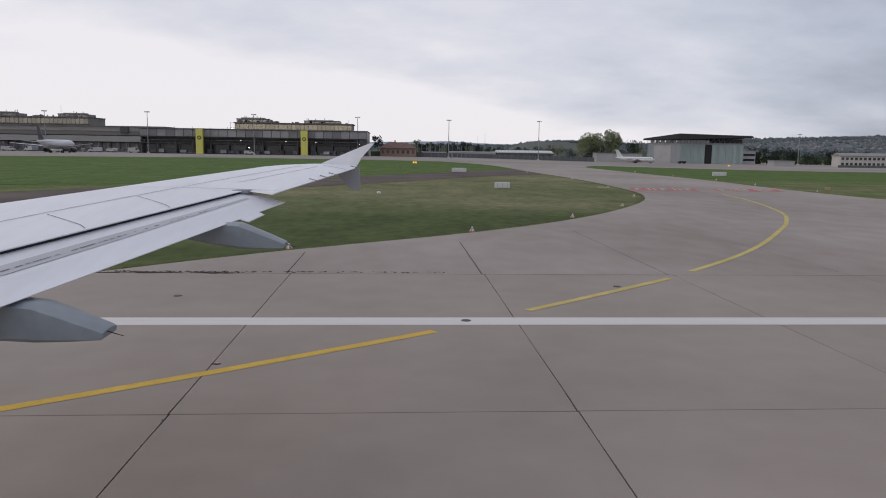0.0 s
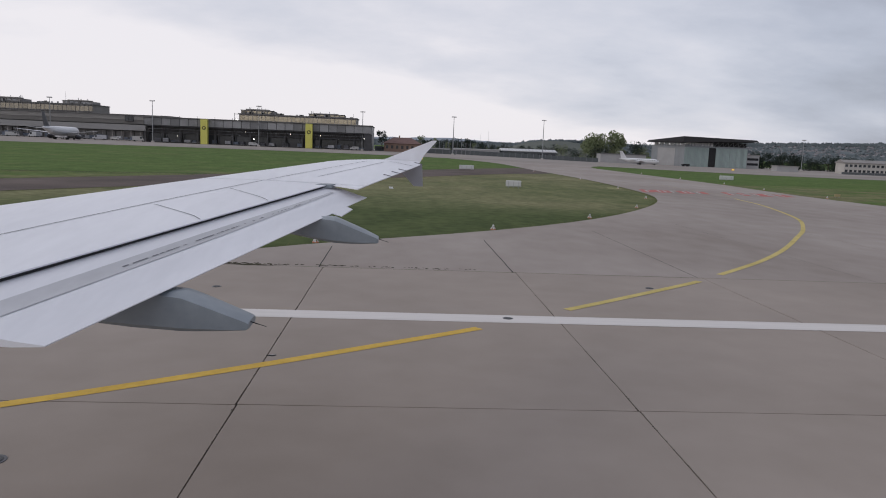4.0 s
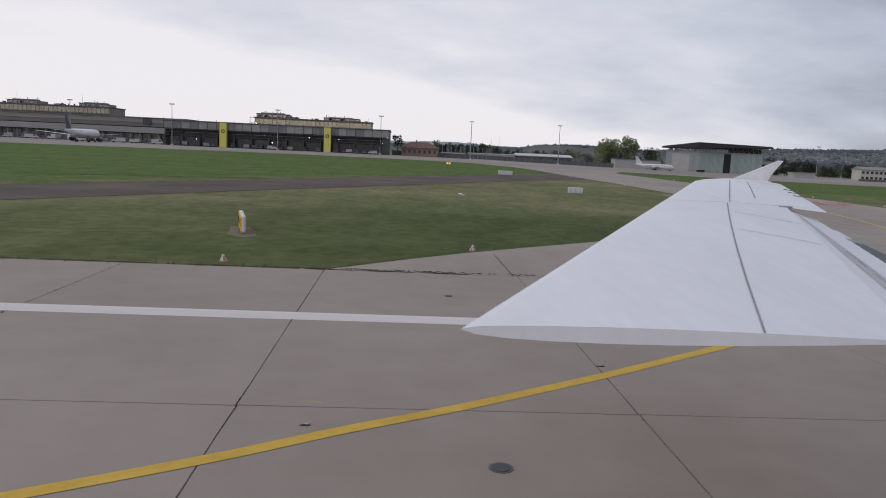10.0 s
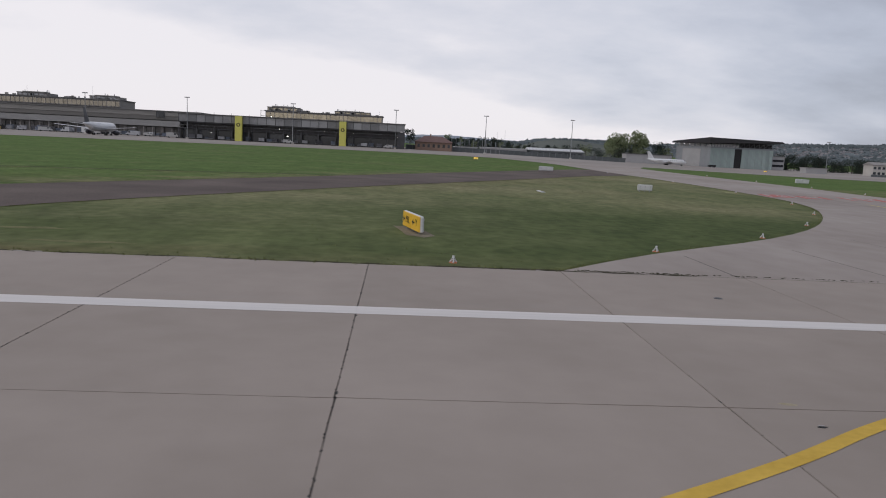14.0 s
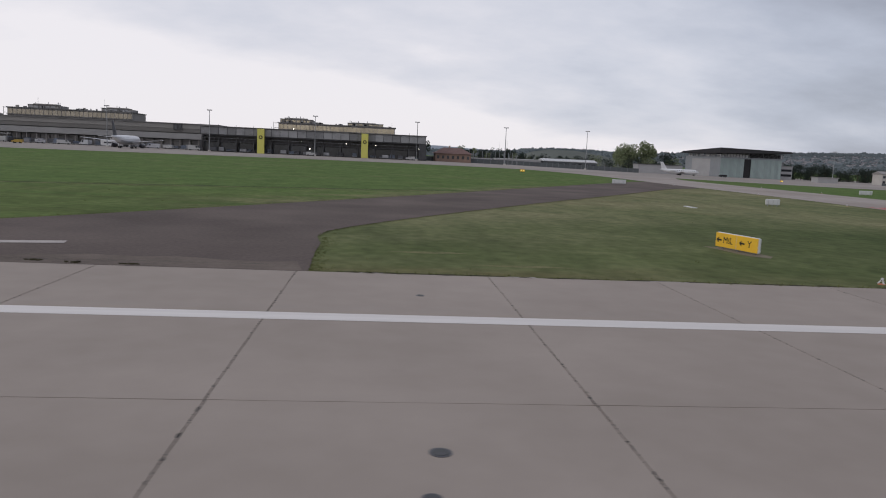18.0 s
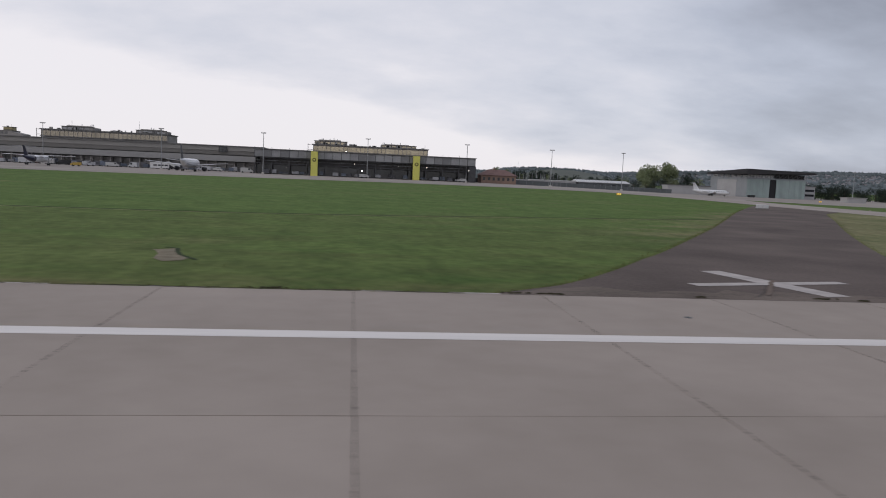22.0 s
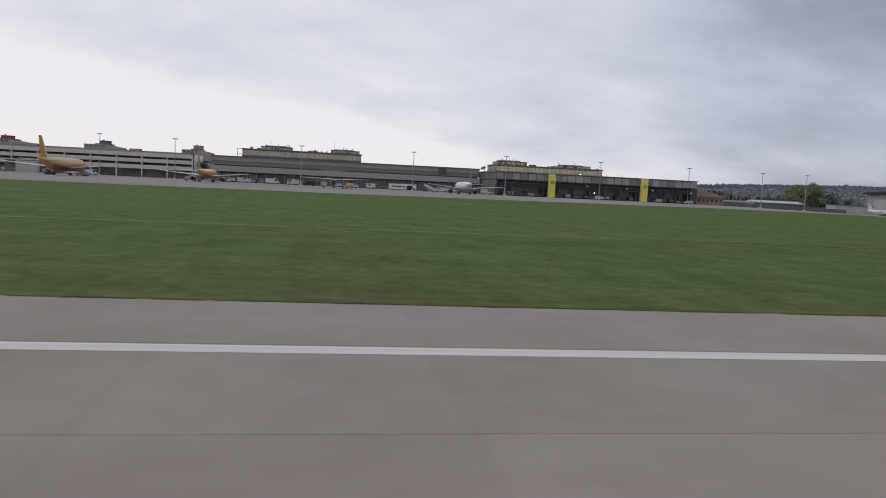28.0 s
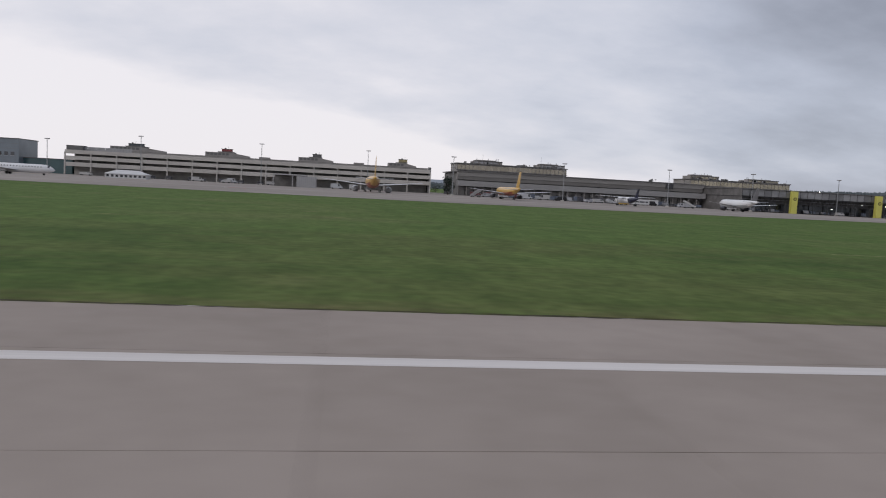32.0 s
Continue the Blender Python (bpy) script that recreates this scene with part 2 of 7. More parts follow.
def grass_mat(name, low, high, pale, near, y0, y1, lo=0.46, hi=0.66, mown=1.0, lush=None, verge_at=None):
    """mown: how straight and long the streaks of the mower run, 1 for a lawn in strips, 0 for rough grass"""
    m = bpy.data.materials.new(name)
    m.use_nodes = True
    nodes, links = m.node_tree.nodes, m.node_tree.links
    b = nodes["Principled BSDF"]
    b.inputs["Roughness"].default_value = 0.95
    b.inputs["Specular IOR Level"].default_value = 0.08
    pos = nodes.new("ShaderNodeNewGeometry").outputs["Position"]

    def layer(scale, stretch, detail, lo, hi):
        mp = nodes.new("ShaderNodeMapping")
        mp.inputs["Scale"].default_value = stretch
        links.new(pos, mp.inputs[0])
        n = nodes.new("ShaderNodeTexNoise")
        n.inputs["Scale"].default_value, n.inputs["Detail"].default_value = scale, detail
        links.new(mp.outputs[0], n.inputs["Vector"])
        r = nodes.new("ShaderNodeMapRange")
        r.inputs["From Min"].default_value, r.inputs["From Max"].default_value = lo, hi
        links.new(n.outputs[0], r.inputs["Value"])
        return r.outputs[0], n.outputs[0]

    def mix(fac, a, bcol):
        n = nodes.new("ShaderNodeMixRGB")
        links.new(fac, n.inputs[0])
        for k, c in ((1, a), (2, bcol)):
            if isinstance(c, tuple):
                n.inputs[k].default_value = (*c, 1)
            else:
                links.new(c, n.inputs[k])
        return n.outputs[0]

    swath, _ = layer(0.10, (0.12 + 0.6 * (1 - mown), 2.2 - 1.6 * (1 - mown), 1), 5, 0.36, 0.66)
    patch, _ = layer(0.045, (0.55, 1.0, 1), 5, lo, hi)
    blot, _ = layer(0.06, (0.6, 1.0, 1), 6, 0.50, 0.64)
    blades, raw = layer(1.7, (0.75, 0.6, 1), 8, 0.34, 0.66)
    dry, _ = layer(0.16, (0.6, 0.6, 1), 6, 0.62, 0.84)
    c = mix(swath, low, high)
    c = mix(patch, c, pale)
    c = mix(dry, c, (0.185, 0.165, 0.085))
    sep = nodes.new("ShaderNodeSeparateXYZ")
    links.new(pos, sep.inputs[0])

    def zone(y0, y1, noise_out):
        """1 at y1, 0 at y0, broken up by a noise"""
        r = nodes.new("ShaderNodeMapRange")
        r.inputs["From Min"].default_value, r.inputs["From Max"].default_value = y0, y1
        links.new(sep.outputs[1], r.inputs["Value"])
        x = nodes.new("ShaderNodeMath")
        x.operation = "MULTIPLY"
        links.new(r.outputs[0], x.inputs[0])
        links.new(noise_out, x.inputs[1])
        return x.outputs[0]

    verge, _ = layer(0.07, (0.30, 1.6, 1), 6, 0.30, 0.68)
    c = mix(zone(y0, y1, verge), c, near)
    c = mix(zone(y0 - 2, y1 - 6, blot), c, tuple(0.82 * v for v in low))
    rows, _ = layer(0.35, (0.03 + 0.5 * (1 - mown), 1.5 - 1.2 * (1 - mown), 1), 6, 0.46, 0.68)
    c = mix(zone(y0, y1 - 4, rows), c, tuple(0.86 * v for v in near))
    worn, _ = layer(0.5, (0.4, 1.0, 1), 6, 0.35, 0.75)
    c = mix(zone(32.5, 28.3, worn), c, (0.15, 0.13, 0.065))
    if verge_at:
        # pale worn grass along a straight pavement edge: x0, y0, run of the edge, reach away from it, where it begins and ends
        x0, y0_, run, reach, start, stop = verge_at
        off = nodes.new("ShaderNodeMath")
        off.operation = "MULTIPLY_ADD"
        links.new(sep.outputs[1], off.inputs[0])
        off.inputs[1].default_value = -run
        links.new(sep.outputs[0], off.inputs[2])
        parts = []
        ragged, _ = layer(0.22, (0.6, 1.0, 1), 6, 0.36, 0.62)
        for value, a0, a1 in ((off.outputs[0], x0 - run * y0_ + reach, x0 - run * y0_), (sep.outputs[1], start, start + 16), (sep.outputs[1], stop + 16, stop)):
            r = nodes.new("ShaderNodeMapRange")
            r.inputs["From Min"].default_value, r.inputs["From Max"].default_value = a0, a1
            links.new(value, r.inputs["Value"])
            parts.append(r.outputs[0])
        fac = ragged
        for p in parts:
            x = nodes.new("ShaderNodeMath")
            x.operation = "MULTIPLY"
            links.new(fac, x.inputs[0])
            links.new(p, x.inputs[1])
            fac = x.outputs[0]
        c = mix(fac, c, (0.185, 0.172, 0.092))
    if lush:
        # a darker, richer stand of grass that begins along a mown line
        wander, _ = layer(0.12, (0.6, 1.0, 1), 5, 0.3, 0.7)
        both = None
        for axis, start, stop, reach in ((0, lush[0], lush[1], 7.0), (1, lush[2], lush[3], 5.0)):
            n = nodes.new("ShaderNodeMath")
            n.operation = "MULTIPLY_ADD"
            links.new(wander, n.inputs[0])
            n.inputs[1].default_value = reach
            links.new(sep.outputs[axis], n.inputs[2])
            r = nodes.new("ShaderNodeMapRange")
            r.inputs["From Min"].default_value, r.inputs["From Max"].default_value = start, stop
            links.new(n.outputs[0], r.inputs["Value"])
            if both is None:
                both = r.outputs[0]
            else:
                x = nodes.new("ShaderNodeMath")
                x.operation = "MULTIPLY"
                links.new(both, x.inputs[0])
                links.new(r.outputs[0], x.inputs[1])
                both = x.outputs[0]
        c = mix(both, c, lush[4])
    # clumps a metre or two across, darker and lighter than the rest
    clumps, _ = layer(0.42, (0.8, 0.40, 1), 5, 0.36, 0.64)
    clump_tone = nodes.new("ShaderNodeValToRGB")
    links.new(clumps, clump_tone.inputs[0])
    clump_tone.color_ramp.elements[0].color, clump_tone.color_ramp.elements[1].color = (0.74, 0.78, 0.72, 1), (1.24, 1.2, 1.22, 1)
    mottle = nodes.new("ShaderNodeMixRGB")
    mottle.blend_type = "MULTIPLY"
    mottle.inputs[0].default_value = 0.6
    links.new(c, mottle.inputs[1])
    links.new(clump_tone.outputs[0], mottle.inputs[2])
    dark = nodes.new("ShaderNodeMixRGB")
    dark.blend_type = "MULTIPLY"
    dark.inputs[0].default_value = 0.75
    links.new(mottle.outputs[0], dark.inputs[1])
    tone = nodes.new("ShaderNodeValToRGB")
    links.new(blades, tone.inputs[0])
    tone.color_ramp.elements[0].color, tone.color_ramp.elements[1].color = (0.72, 0.74, 0.69, 1), (1.20, 1.18, 1.16, 1)
    links.new(tone.outputs[0], dark.inputs[2])
    links.new(dark.outputs[0], b.inputs["Base Color"])
    bp = nodes.new("ShaderNodeBump")
    bp.inputs["Strength"].default_value, bp.inputs["Distance"].default_value = 0.6, 0.06
    links.new(raw, bp.inputs["Height"])
    links.new(bp.outputs[0], b.inputs["Normal"])
    return m


M_GRASS = grass_mat("mown_grass", (0.086, 0.142, 0.037), (0.106, 0.158, 0.044), (0.124, 0.156, 0.054), (0.108, 0.140, 0.045), 76, 70, 0.52, 0.74, 0.6, verge_at=(-54.6, 49.9, 0.632, -13.0, 52, 118))
# greyed base colour: haze over the mound is painted in
M_MOUND = mat("hazy_mound_grass", (0.135, 0.145, 0.13), 0.95, vary=0.15, scale=0.02, fine=0.3, space="World", spec=0.05)
M_OLIVE = grass_mat("olive_dry_grass", (0.122, 0.140, 0.062), (0.176, 0.182, 0.092), (0.215, 0.205, 0.115), (0.106, 0.132, 0.050), 58, 36, 0.44, 0.62, 0.15, (-22.0, -2.0, 68.0, 56.0, (0.080, 0.103, 0.039)), (-39.2, 45.3, 0.64, 12.0, 60, 130))
M_BLADE = mat("grass_tufts", (0.105, 0.130, 0.042), 0.9, vary=0.4, scale=0.6, fine=4, tint=(0.165, 0.172, 0.075), space="World", spec=0.1)
# soil colour that also paints the shade along the turf edge
M_SOILSHADE = mat("edge_soil_shade", (0.06, 0.055, 0.035), 0.95, vary=0.4, scale=1.2, fine=8, space="World", spec=0.1)
M_WORN = mat("worn_pale_grass", (0.125, 0.14, 0.06), 0.95, vary=0.3, scale=0.6, fine=5, tint=(0.17, 0.16, 0.08), space="World", spec=0.1)
M_SOIL = mat("bare_soil", (0.20, 0.172, 0.125), 0.95, vary=0.3, scale=1.2, fine=8, space="World", spec=0.1)
M_LEAF = mat("tree_leaves", (0.14, 0.17, 0.085), 0.8, vary=0.4, scale=0.7, fine=3, tint=(0.19, 0.22, 0.12), space="World", spec=0.2)
M_DLEAF = mat("dark_conifer_leaves", (0.032, 0.044, 0.034), 0.85, vary=0.5, scale=0.7, fine=3, space="World", spec=0.2)
M_BARK = mat("tree_bark", (0.07, 0.055, 0.04), 0.95, vary=0.3, scale=3, fine=15, bump=0.6)
# distance haze is put into the base colours of hills and town
M_HILL = mat("hazed_woodland", (0.100, 0.118, 0.125), 0.95, vary=0.25, scale=0.006, fine=0.06, tint=(0.140, 0.160, 0.166), space="World", spec=0.05)
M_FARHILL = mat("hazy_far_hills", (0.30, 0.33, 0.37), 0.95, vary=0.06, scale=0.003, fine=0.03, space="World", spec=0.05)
M_TOWNW = mat("hazed_house_render", (0.38, 0.375, 0.39), 0.9, vary=0.2, scale=0.02, fine=0.2, per_object=0.3, space="World", spec=0.1)
M_TOWNR = mat("hazed_house_roofs", (0.215, 0.20, 0.205), 0.9, vary=0.3, scale=0.02, fine=0.2, space="World", spec=0.1)
M_WING = mat("wing_grey_paint", (0.76, 0.76, 0.80), 0.42, vary=0.05, scale=0.5, fine=6, tint=(0.79, 0.79, 0.83), stretch=(1.5, 0.3, 1))
M_FLAP = mat("flap_paint", (0.76, 0.76, 0.80), 0.45, vary=0.06, scale=0.7, fine=7, stretch=(2, 0.3, 1))
M_FLAPG = mat("flap_wear_strip", (0.52, 0.52, 0.545), 0.5, vary=0.15, scale=1.2, fine=9, stretch=(1, 0.3, 1))
M_GAP = mat("dark_gap", (0.02, 0.02, 0.022), 0.7, vary=0.3, scale=3, fine=20)
M_FAIR = mat("fairing_grey_paint", (0.225, 0.255, 0.285), 0.4, vary=0.07, scale=1.5, fine=9, tint=(0.27, 0.30, 0.33))
# darker grey that puts the lower fence half's shade into its colour
M_FENCESHADE = mat("fence_shade_grey", (0.36, 0.37, 0.41), 0.45, vary=0.06, scale=1.5, fine=9)
M_LINE = mat("panel_seam", (0.16, 0.16, 0.18), 0.6, vary=0.2, scale=3, fine=20)
M_STEEL = mat("galvanised_steel", (0.30, 0.31, 0.32), 0.5, 0.6, vary=0.12, scale=2, fine=12)
M_DARKST = mat("dark_steel_frame", (0.062, 0.062, 0.066), 0.55, 0.3, vary=0.25, scale=0.5, fine=5)
M_PANEL = mat("grey_facade_panel", (0.21, 0.21, 0.216), 0.4, 0.1, vary=0.2, scale=0.3, fine=3, tint=(0.245, 0.245, 0.25), per_object=0.5)
M_DGLASS = mat("dark_glazing", (0.045, 0.048, 0.054), 0.14, vary=0.4, scale=0.2, fine=2, per_object=0.4, spec=0.6)
M_PYEL = mat("yellow_pylon_cladding", (0.60, 0.57, 0.135), 0.5, vary=0.05, scale=0.3, fine=4)
M_BDARK = mat("ribbed_grey_cladding", (0.240, 0.229, 0.217), 0.55, 0.1, vary=0.10, scale=0.3, fine=3, stretch=(0.3, 1, 3), per_object=0.06)
M_BMID = mat("mid_grey_cladding", (0.285, 0.279, 0.277), 0.55, vary=0.08, scale=0.2, fine=2, per_object=0.06)
M_TEAL = mat("teal_glazing", (0.05, 0.10, 0.11), 0.2, vary=0.2, scale=0.2, fine=2, spec=0.6)
M_ATAIL = mat("grey_tail_paint", (0.115, 0.115, 0.12), 0.5, vary=0.25, scale=0.5, fine=2)
M_BLIGHT = mat("light_grey_cladding", (0.37, 0.365, 0.37), 0.55, vary=0.1, scale=0.2, fine=2, per_object=0.15)
M_ROOF = mat("roof_bitumen", (0.145, 0.142, 0.14), 0.9, vary=0.2, scale=0.1, fine=2)
M_TOWER = mat("tower_block_concrete", (0.275, 0.258, 0.245), 0.7, vary=0.14, scale=0.2, fine=3)
# cream glass, with some golden sky reflection put into its colour
M_TGLASSB = mat("cream_gold_reflection", (0.44, 0.385, 0.285), 0.18, 0.7, vary=0.10, scale=0.2, fine=1, per_object=0.5)
M_GLZ = mat("grey_shopfront_glazing", (0.165, 0.158, 0.155), 0.3, vary=0.4, scale=0.3, fine=2, per_object=0.7, spec=0.6)
# base colour warmed to paint in part of the golden sky reflection
M_TGLASS = mat("gold_reflection_glazing", (0.30, 0.27, 0.22), 0.18, 0.7, vary=0.10, scale=0.2, fine=1, per_object=0.5)
M_CREAM = mat("cream_precast_concrete", (0.47, 0.445, 0.415), 0.8, vary=0.08, scale=0.2, fine=3, tint=(0.50, 0.475, 0.445))
# interiors: the shade of the recesses is put into these darker base colours
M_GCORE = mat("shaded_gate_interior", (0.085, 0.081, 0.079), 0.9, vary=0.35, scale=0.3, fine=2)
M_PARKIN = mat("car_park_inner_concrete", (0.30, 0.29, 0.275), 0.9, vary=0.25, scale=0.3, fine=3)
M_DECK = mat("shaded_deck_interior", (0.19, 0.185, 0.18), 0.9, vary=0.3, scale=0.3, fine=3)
M_CABING = mat("slate_roof_cabin", (0.10, 0.115, 0.125), 0.6, vary=0.15, scale=0.4, fine=4)
M_REDBOX = mat("red_roof_cabin_paint", (0.27, 0.055, 0.06), 0.6, vary=0.15, scale=0.4, fine=4)
M_HANGG = mat("green_corrugated_doors", (0.325, 0.405, 0.39), 0.5, 0.1, vary=0.10, scale=0.25, fine=3, stretch=(2, 1, 0.3), per_object=0.25)
M_HANGW = mat("pale_hangar_cladding", (0.255, 0.27, 0.285), 0.55, vary=0.1, scale=0.25, fine=3)
M_HROOF = mat("hangar_roof_sheet", (0.03, 0.029, 0.031), 0.9, vary=0.15, scale=0.2, fine=3)
M_BRICK = mat("terracotta_brick", (0.27, 0.185, 0.145), 0.9, vary=0.15, scale=0.5, fine=6)
M_TILE = mat("red_roof_tile", (0.17, 0.105, 0.095), 0.85, vary=0.2, scale=0.6, fine=6)
M_FENCE = mat("fence_mesh_grey", (0.10, 0.11, 0.115), 0.7, vary=0.15, scale=0.2, fine=3)
M_AIRW = mat("white_aircraft_paint", (0.72, 0.72, 0.73), 0.3, vary=0.04, scale=0.2, fine=3)
M_AIRY = mat("yellow_aircraft_paint", (0.56, 0.34, 0.08), 0.3, vary=0.05, scale=0.2, fine=3)
M_AIRR = mat("red_aircraft_paint", (0.32, 0.09, 0.06), 0.35, vary=0.08, scale=0.2, fine=3)
M_NAVY = mat("navy_tail_paint", (0.02, 0.022, 0.05), 0.3, vary=0.1, scale=0.3, fine=3)
M_AGREY = mat("aircraft_grey_paint", (0.42, 0.43, 0.45), 0.35, vary=0.05, scale=0.2, fine=3)
M_ENG = mat("engine_cowl_dark", (0.06, 0.06, 0.07), 0.35, 0.4, vary=0.1, scale=0.4, fine=3)
M_TYRE = mat("tyre_rubber", (0.02, 0.02, 0.02), 0.8, vary=0.2, scale=2, fine=9)
M_SIGNB = mat("sign_back_white", (0.58, 0.58, 0.58), 0.5, vary=0.07, scale=0.8, fine=8)
M_SIGNY = mat("sign_face_yellow", (0.80, 0.48, 0.035), 0.4, vary=0.04, scale=0.8, fine=8)
M_BLACK = mat("black_lettering", (0.015, 0.015, 0.015), 0.5, vary=0.2, scale=3, fine=20)
M_BLUEG = mat("blue_grey_glazed_facade", (0.20, 0.23, 0.26), 0.25, 0.2, vary=0.12, scale=0.2, fine=2, per_object=0.3)
M_CABINY = mat("ochre_roof_cabin", (0.36, 0.30, 0.16), 0.6, vary=0.1, scale=0.4, fine=3)
M_TENT = mat("white_tent_fabric", (0.60, 0.60, 0.60), 0.6, vary=0.06, scale=0.3, fine=3)
M_LAMPG = mat("lit_lamp_glass", (1.0, 0.95, 0.86), 0.3, vary=0.02, emit=5.0)
M_LITLENS = mat("lit_runway_lens", (1.0, 0.97, 0.92), 0.3, vary=0.02, emit=14.0)
M_GUARD = mat("guard_light_glass", (1.0, 0.72, 0.2), 0.3, vary=0.02, emit=0.9)
M_ORANGE = mat("orange_base_paint", (0.45, 0.16, 0.08), 0.7, vary=0.15, scale=3, fine=15)
M_VANB = mat("vehicle_paint_white", (0.42, 0.415, 0.41), 0.35, vary=0.08, scale=0.5, fine=4, per_object=0.5)
M_VANY = mat("vehicle_paint_yellow", (0.42, 0.28, 0.06), 0.4, vary=0.08, scale=0.5, fine=4)
M_VANR = mat("vehicle_paint_red", (0.15, 0.06, 0.06), 0.4, vary=0.08, scale=0.5, fine=4)
M_CARTL = mat("cart_canvas_pale", (0.34, 0.34, 0.36), 0.8, vary=0.25, scale=0.8, fine=5, per_object=0.6)
M_CARTB = mat("cart_canvas_blue_grey", (0.12, 0.14, 0.18), 0.8, vary=0.25, scale=0.8, fine=5, per_object=0.6)
# dark green that paints a furrow's shade on a flat strip
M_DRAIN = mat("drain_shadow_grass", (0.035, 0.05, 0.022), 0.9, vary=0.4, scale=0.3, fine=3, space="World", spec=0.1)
M_DRY = mat("dry_pale_grass", (0.27, 0.265, 0.13), 0.9, vary=0.4, scale=0.3, fine=3, space="World", spec=0.1)
M_CARTS = mat("cart_canvas_grey", (0.09, 0.09, 0.10), 0.8, vary=0.3, scale=0.8, fine=5, per_object=0.6)


# ---- mesh helpers ----
def finish(bm, name, material, smooth=False):
    me = bpy.data.meshes.new(name)
    bmesh.ops.recalc_face_normals(bm, faces=bm.faces)
    bm.to_mesh(me)
    bm.free()
    me.materials.append(material)
    if smooth:
        for p in me.polygons:
            p.use_smooth = True
    return me


def part(name, bm, material, parent=None, label="", smooth=False, at=None):
    ob = new(name, finish(bm, name, material, smooth))
    if at is not None:
        ob.matrix_basis = at
    if parent is not None:
        ob.parent = parent
    if label:
        ob["label"] = label
    return ob


def thing(name, at, label, category, group="", kind=""):
    ob = new(name)
    ob.matrix_basis = at
    ob.empty_display_size = 0.3
    return tagged(ob, label, category, group, kind)


def box(bm, x0, x1, y0, y1, z0, z1):
    v = [bm.verts.new(p) for p in ((x0, y0, z0), (x1, y0, z0), (x1, y1, z0), (x0, y1, z0),
                                   (x0, y0, z1), (x1, y0, z1), (x1, y1, z1), (x0, y1, z1))]
    for f in ((0, 3, 2, 1), (4, 5, 6, 7), (0, 1, 5, 4), (1, 2, 6, 5), (2, 3, 7, 6), (3, 0, 4, 7)):
        bm.faces.new([v[i] for i in f])
    return bm


def boxes(*dims):
    bm = bmesh.new()
    for d in dims:
        box(bm, *d)
    return bm


def bevelled(x0, x1, y0, y1, z0, z1, r=0.03, seg=2):
    bm = boxes((x0, x1, y0, y1, z0, z1))
    bmesh.ops.bevel(bm, geom=bm.edges[:], offset=r, segments=seg, affect="EDGES", profile=0.5)
    return bm


def tube(bm, p0, p1, r0, r1=None, n=8, cap=True):
    p0, p1 = Vector(p0), Vector(p1)
    r1 = r0 if r1 is None else r1
    q = (p1 - p0).to_track_quat("Z", "Y")
    rings = []
    for p, r in ((p0, r0), (p1, r1)):
        rings.append([bm.verts.new(p + q @ Vector((r * math.cos(2 * math.pi * i / n), r * math.sin(2 * math.pi * i / n), 0))) for i in range(n)])
    for i in range(n):
        j = (i + 1) % n
        bm.faces.new((rings[0][i], rings[0][j], rings[1][j], rings[1][i]))
    if cap:
        bm.faces.new(rings[0][::-1])
        bm.faces.new(rings[1])
    return bm


def tubes(*segs, n=8):
    bm = bmesh.new()
    for s in segs:
        tube(bm, *s, n=n)
    return bm


def loft(rings, closed=True, caps=True):
    bm = bmesh.new()
    vs = [[bm.verts.new(p) for p in ring] for ring in rings]
    n = len(vs[0])
    for a, b in zip(vs, vs[1:]):
        for i in range(n if closed else n - 1):
            j = (i + 1) % n
            bm.faces.new((a[i], a[j], b[j], b[i]))
    if caps and closed:
        bm.faces.new(vs[0][::-1])
        bm.faces.new(vs[-1])
    return bm


def prism(outline, lift):
    """A plate: the outline (x, y, z) closed, moved by lift to give its thickness."""
    lift = Vector(lift)
    return loft([[Vector(p) for p in outline], [Vector(p) + lift for p in outline]])


def smooth01(a):
    a = min(1.0, max(0.0, a))
    return a * a * (3 - 2 * a)


def ground_z(x, y):
    return smooth01((y - 110) / 190) * (0.9 - 2.4 * smooth01((x + 30) / 200))


def stand(x, y, turn=0.0):
    return pose(x, y, ground_z(x, y) + 0.02, 0, 0, turn)


# ---- ground, runway and pavements ----
def ground_sheet():
    bm = bmesh.new()
    xs = [-5200, -3000, -1500, -900] + list(range(-620, 361, 20)) + [500, 900, 1800, 3200, 5200]
    ys = [-4000, -1500, -400, -120, 20, 60, 100] + list(range(110, 311, 10)) + [350, 450, 600, 900, 1600, 2600, 4600]
    grid = [[bm.verts.new((x, y, ground_z(x, y) - 0.06)) for x in xs] for y in ys]
    for r0, r1 in zip(grid, grid[1:]):
        for i in range(len(xs) - 1):
            bm.faces.new((r0[i], r0[i + 1], r1[i + 1], r1[i]))
    return bm


tagged(part("ground", ground_sheet(), M_GRASS), "mown green airfield grass reaching to the horizon", "grass", kind="structure")


def fit_edge(pts, y):
    for (x0, y0), (x1, y1) in zip(pts, pts[1:]):
        if y0 <= y <= y1:
            return x0 + (x1 - x0) * (y - y0) / max(y1 - y0, 1e-6)
    return pts[-1][0] if y > pts[-1][1] else pts[0][0]


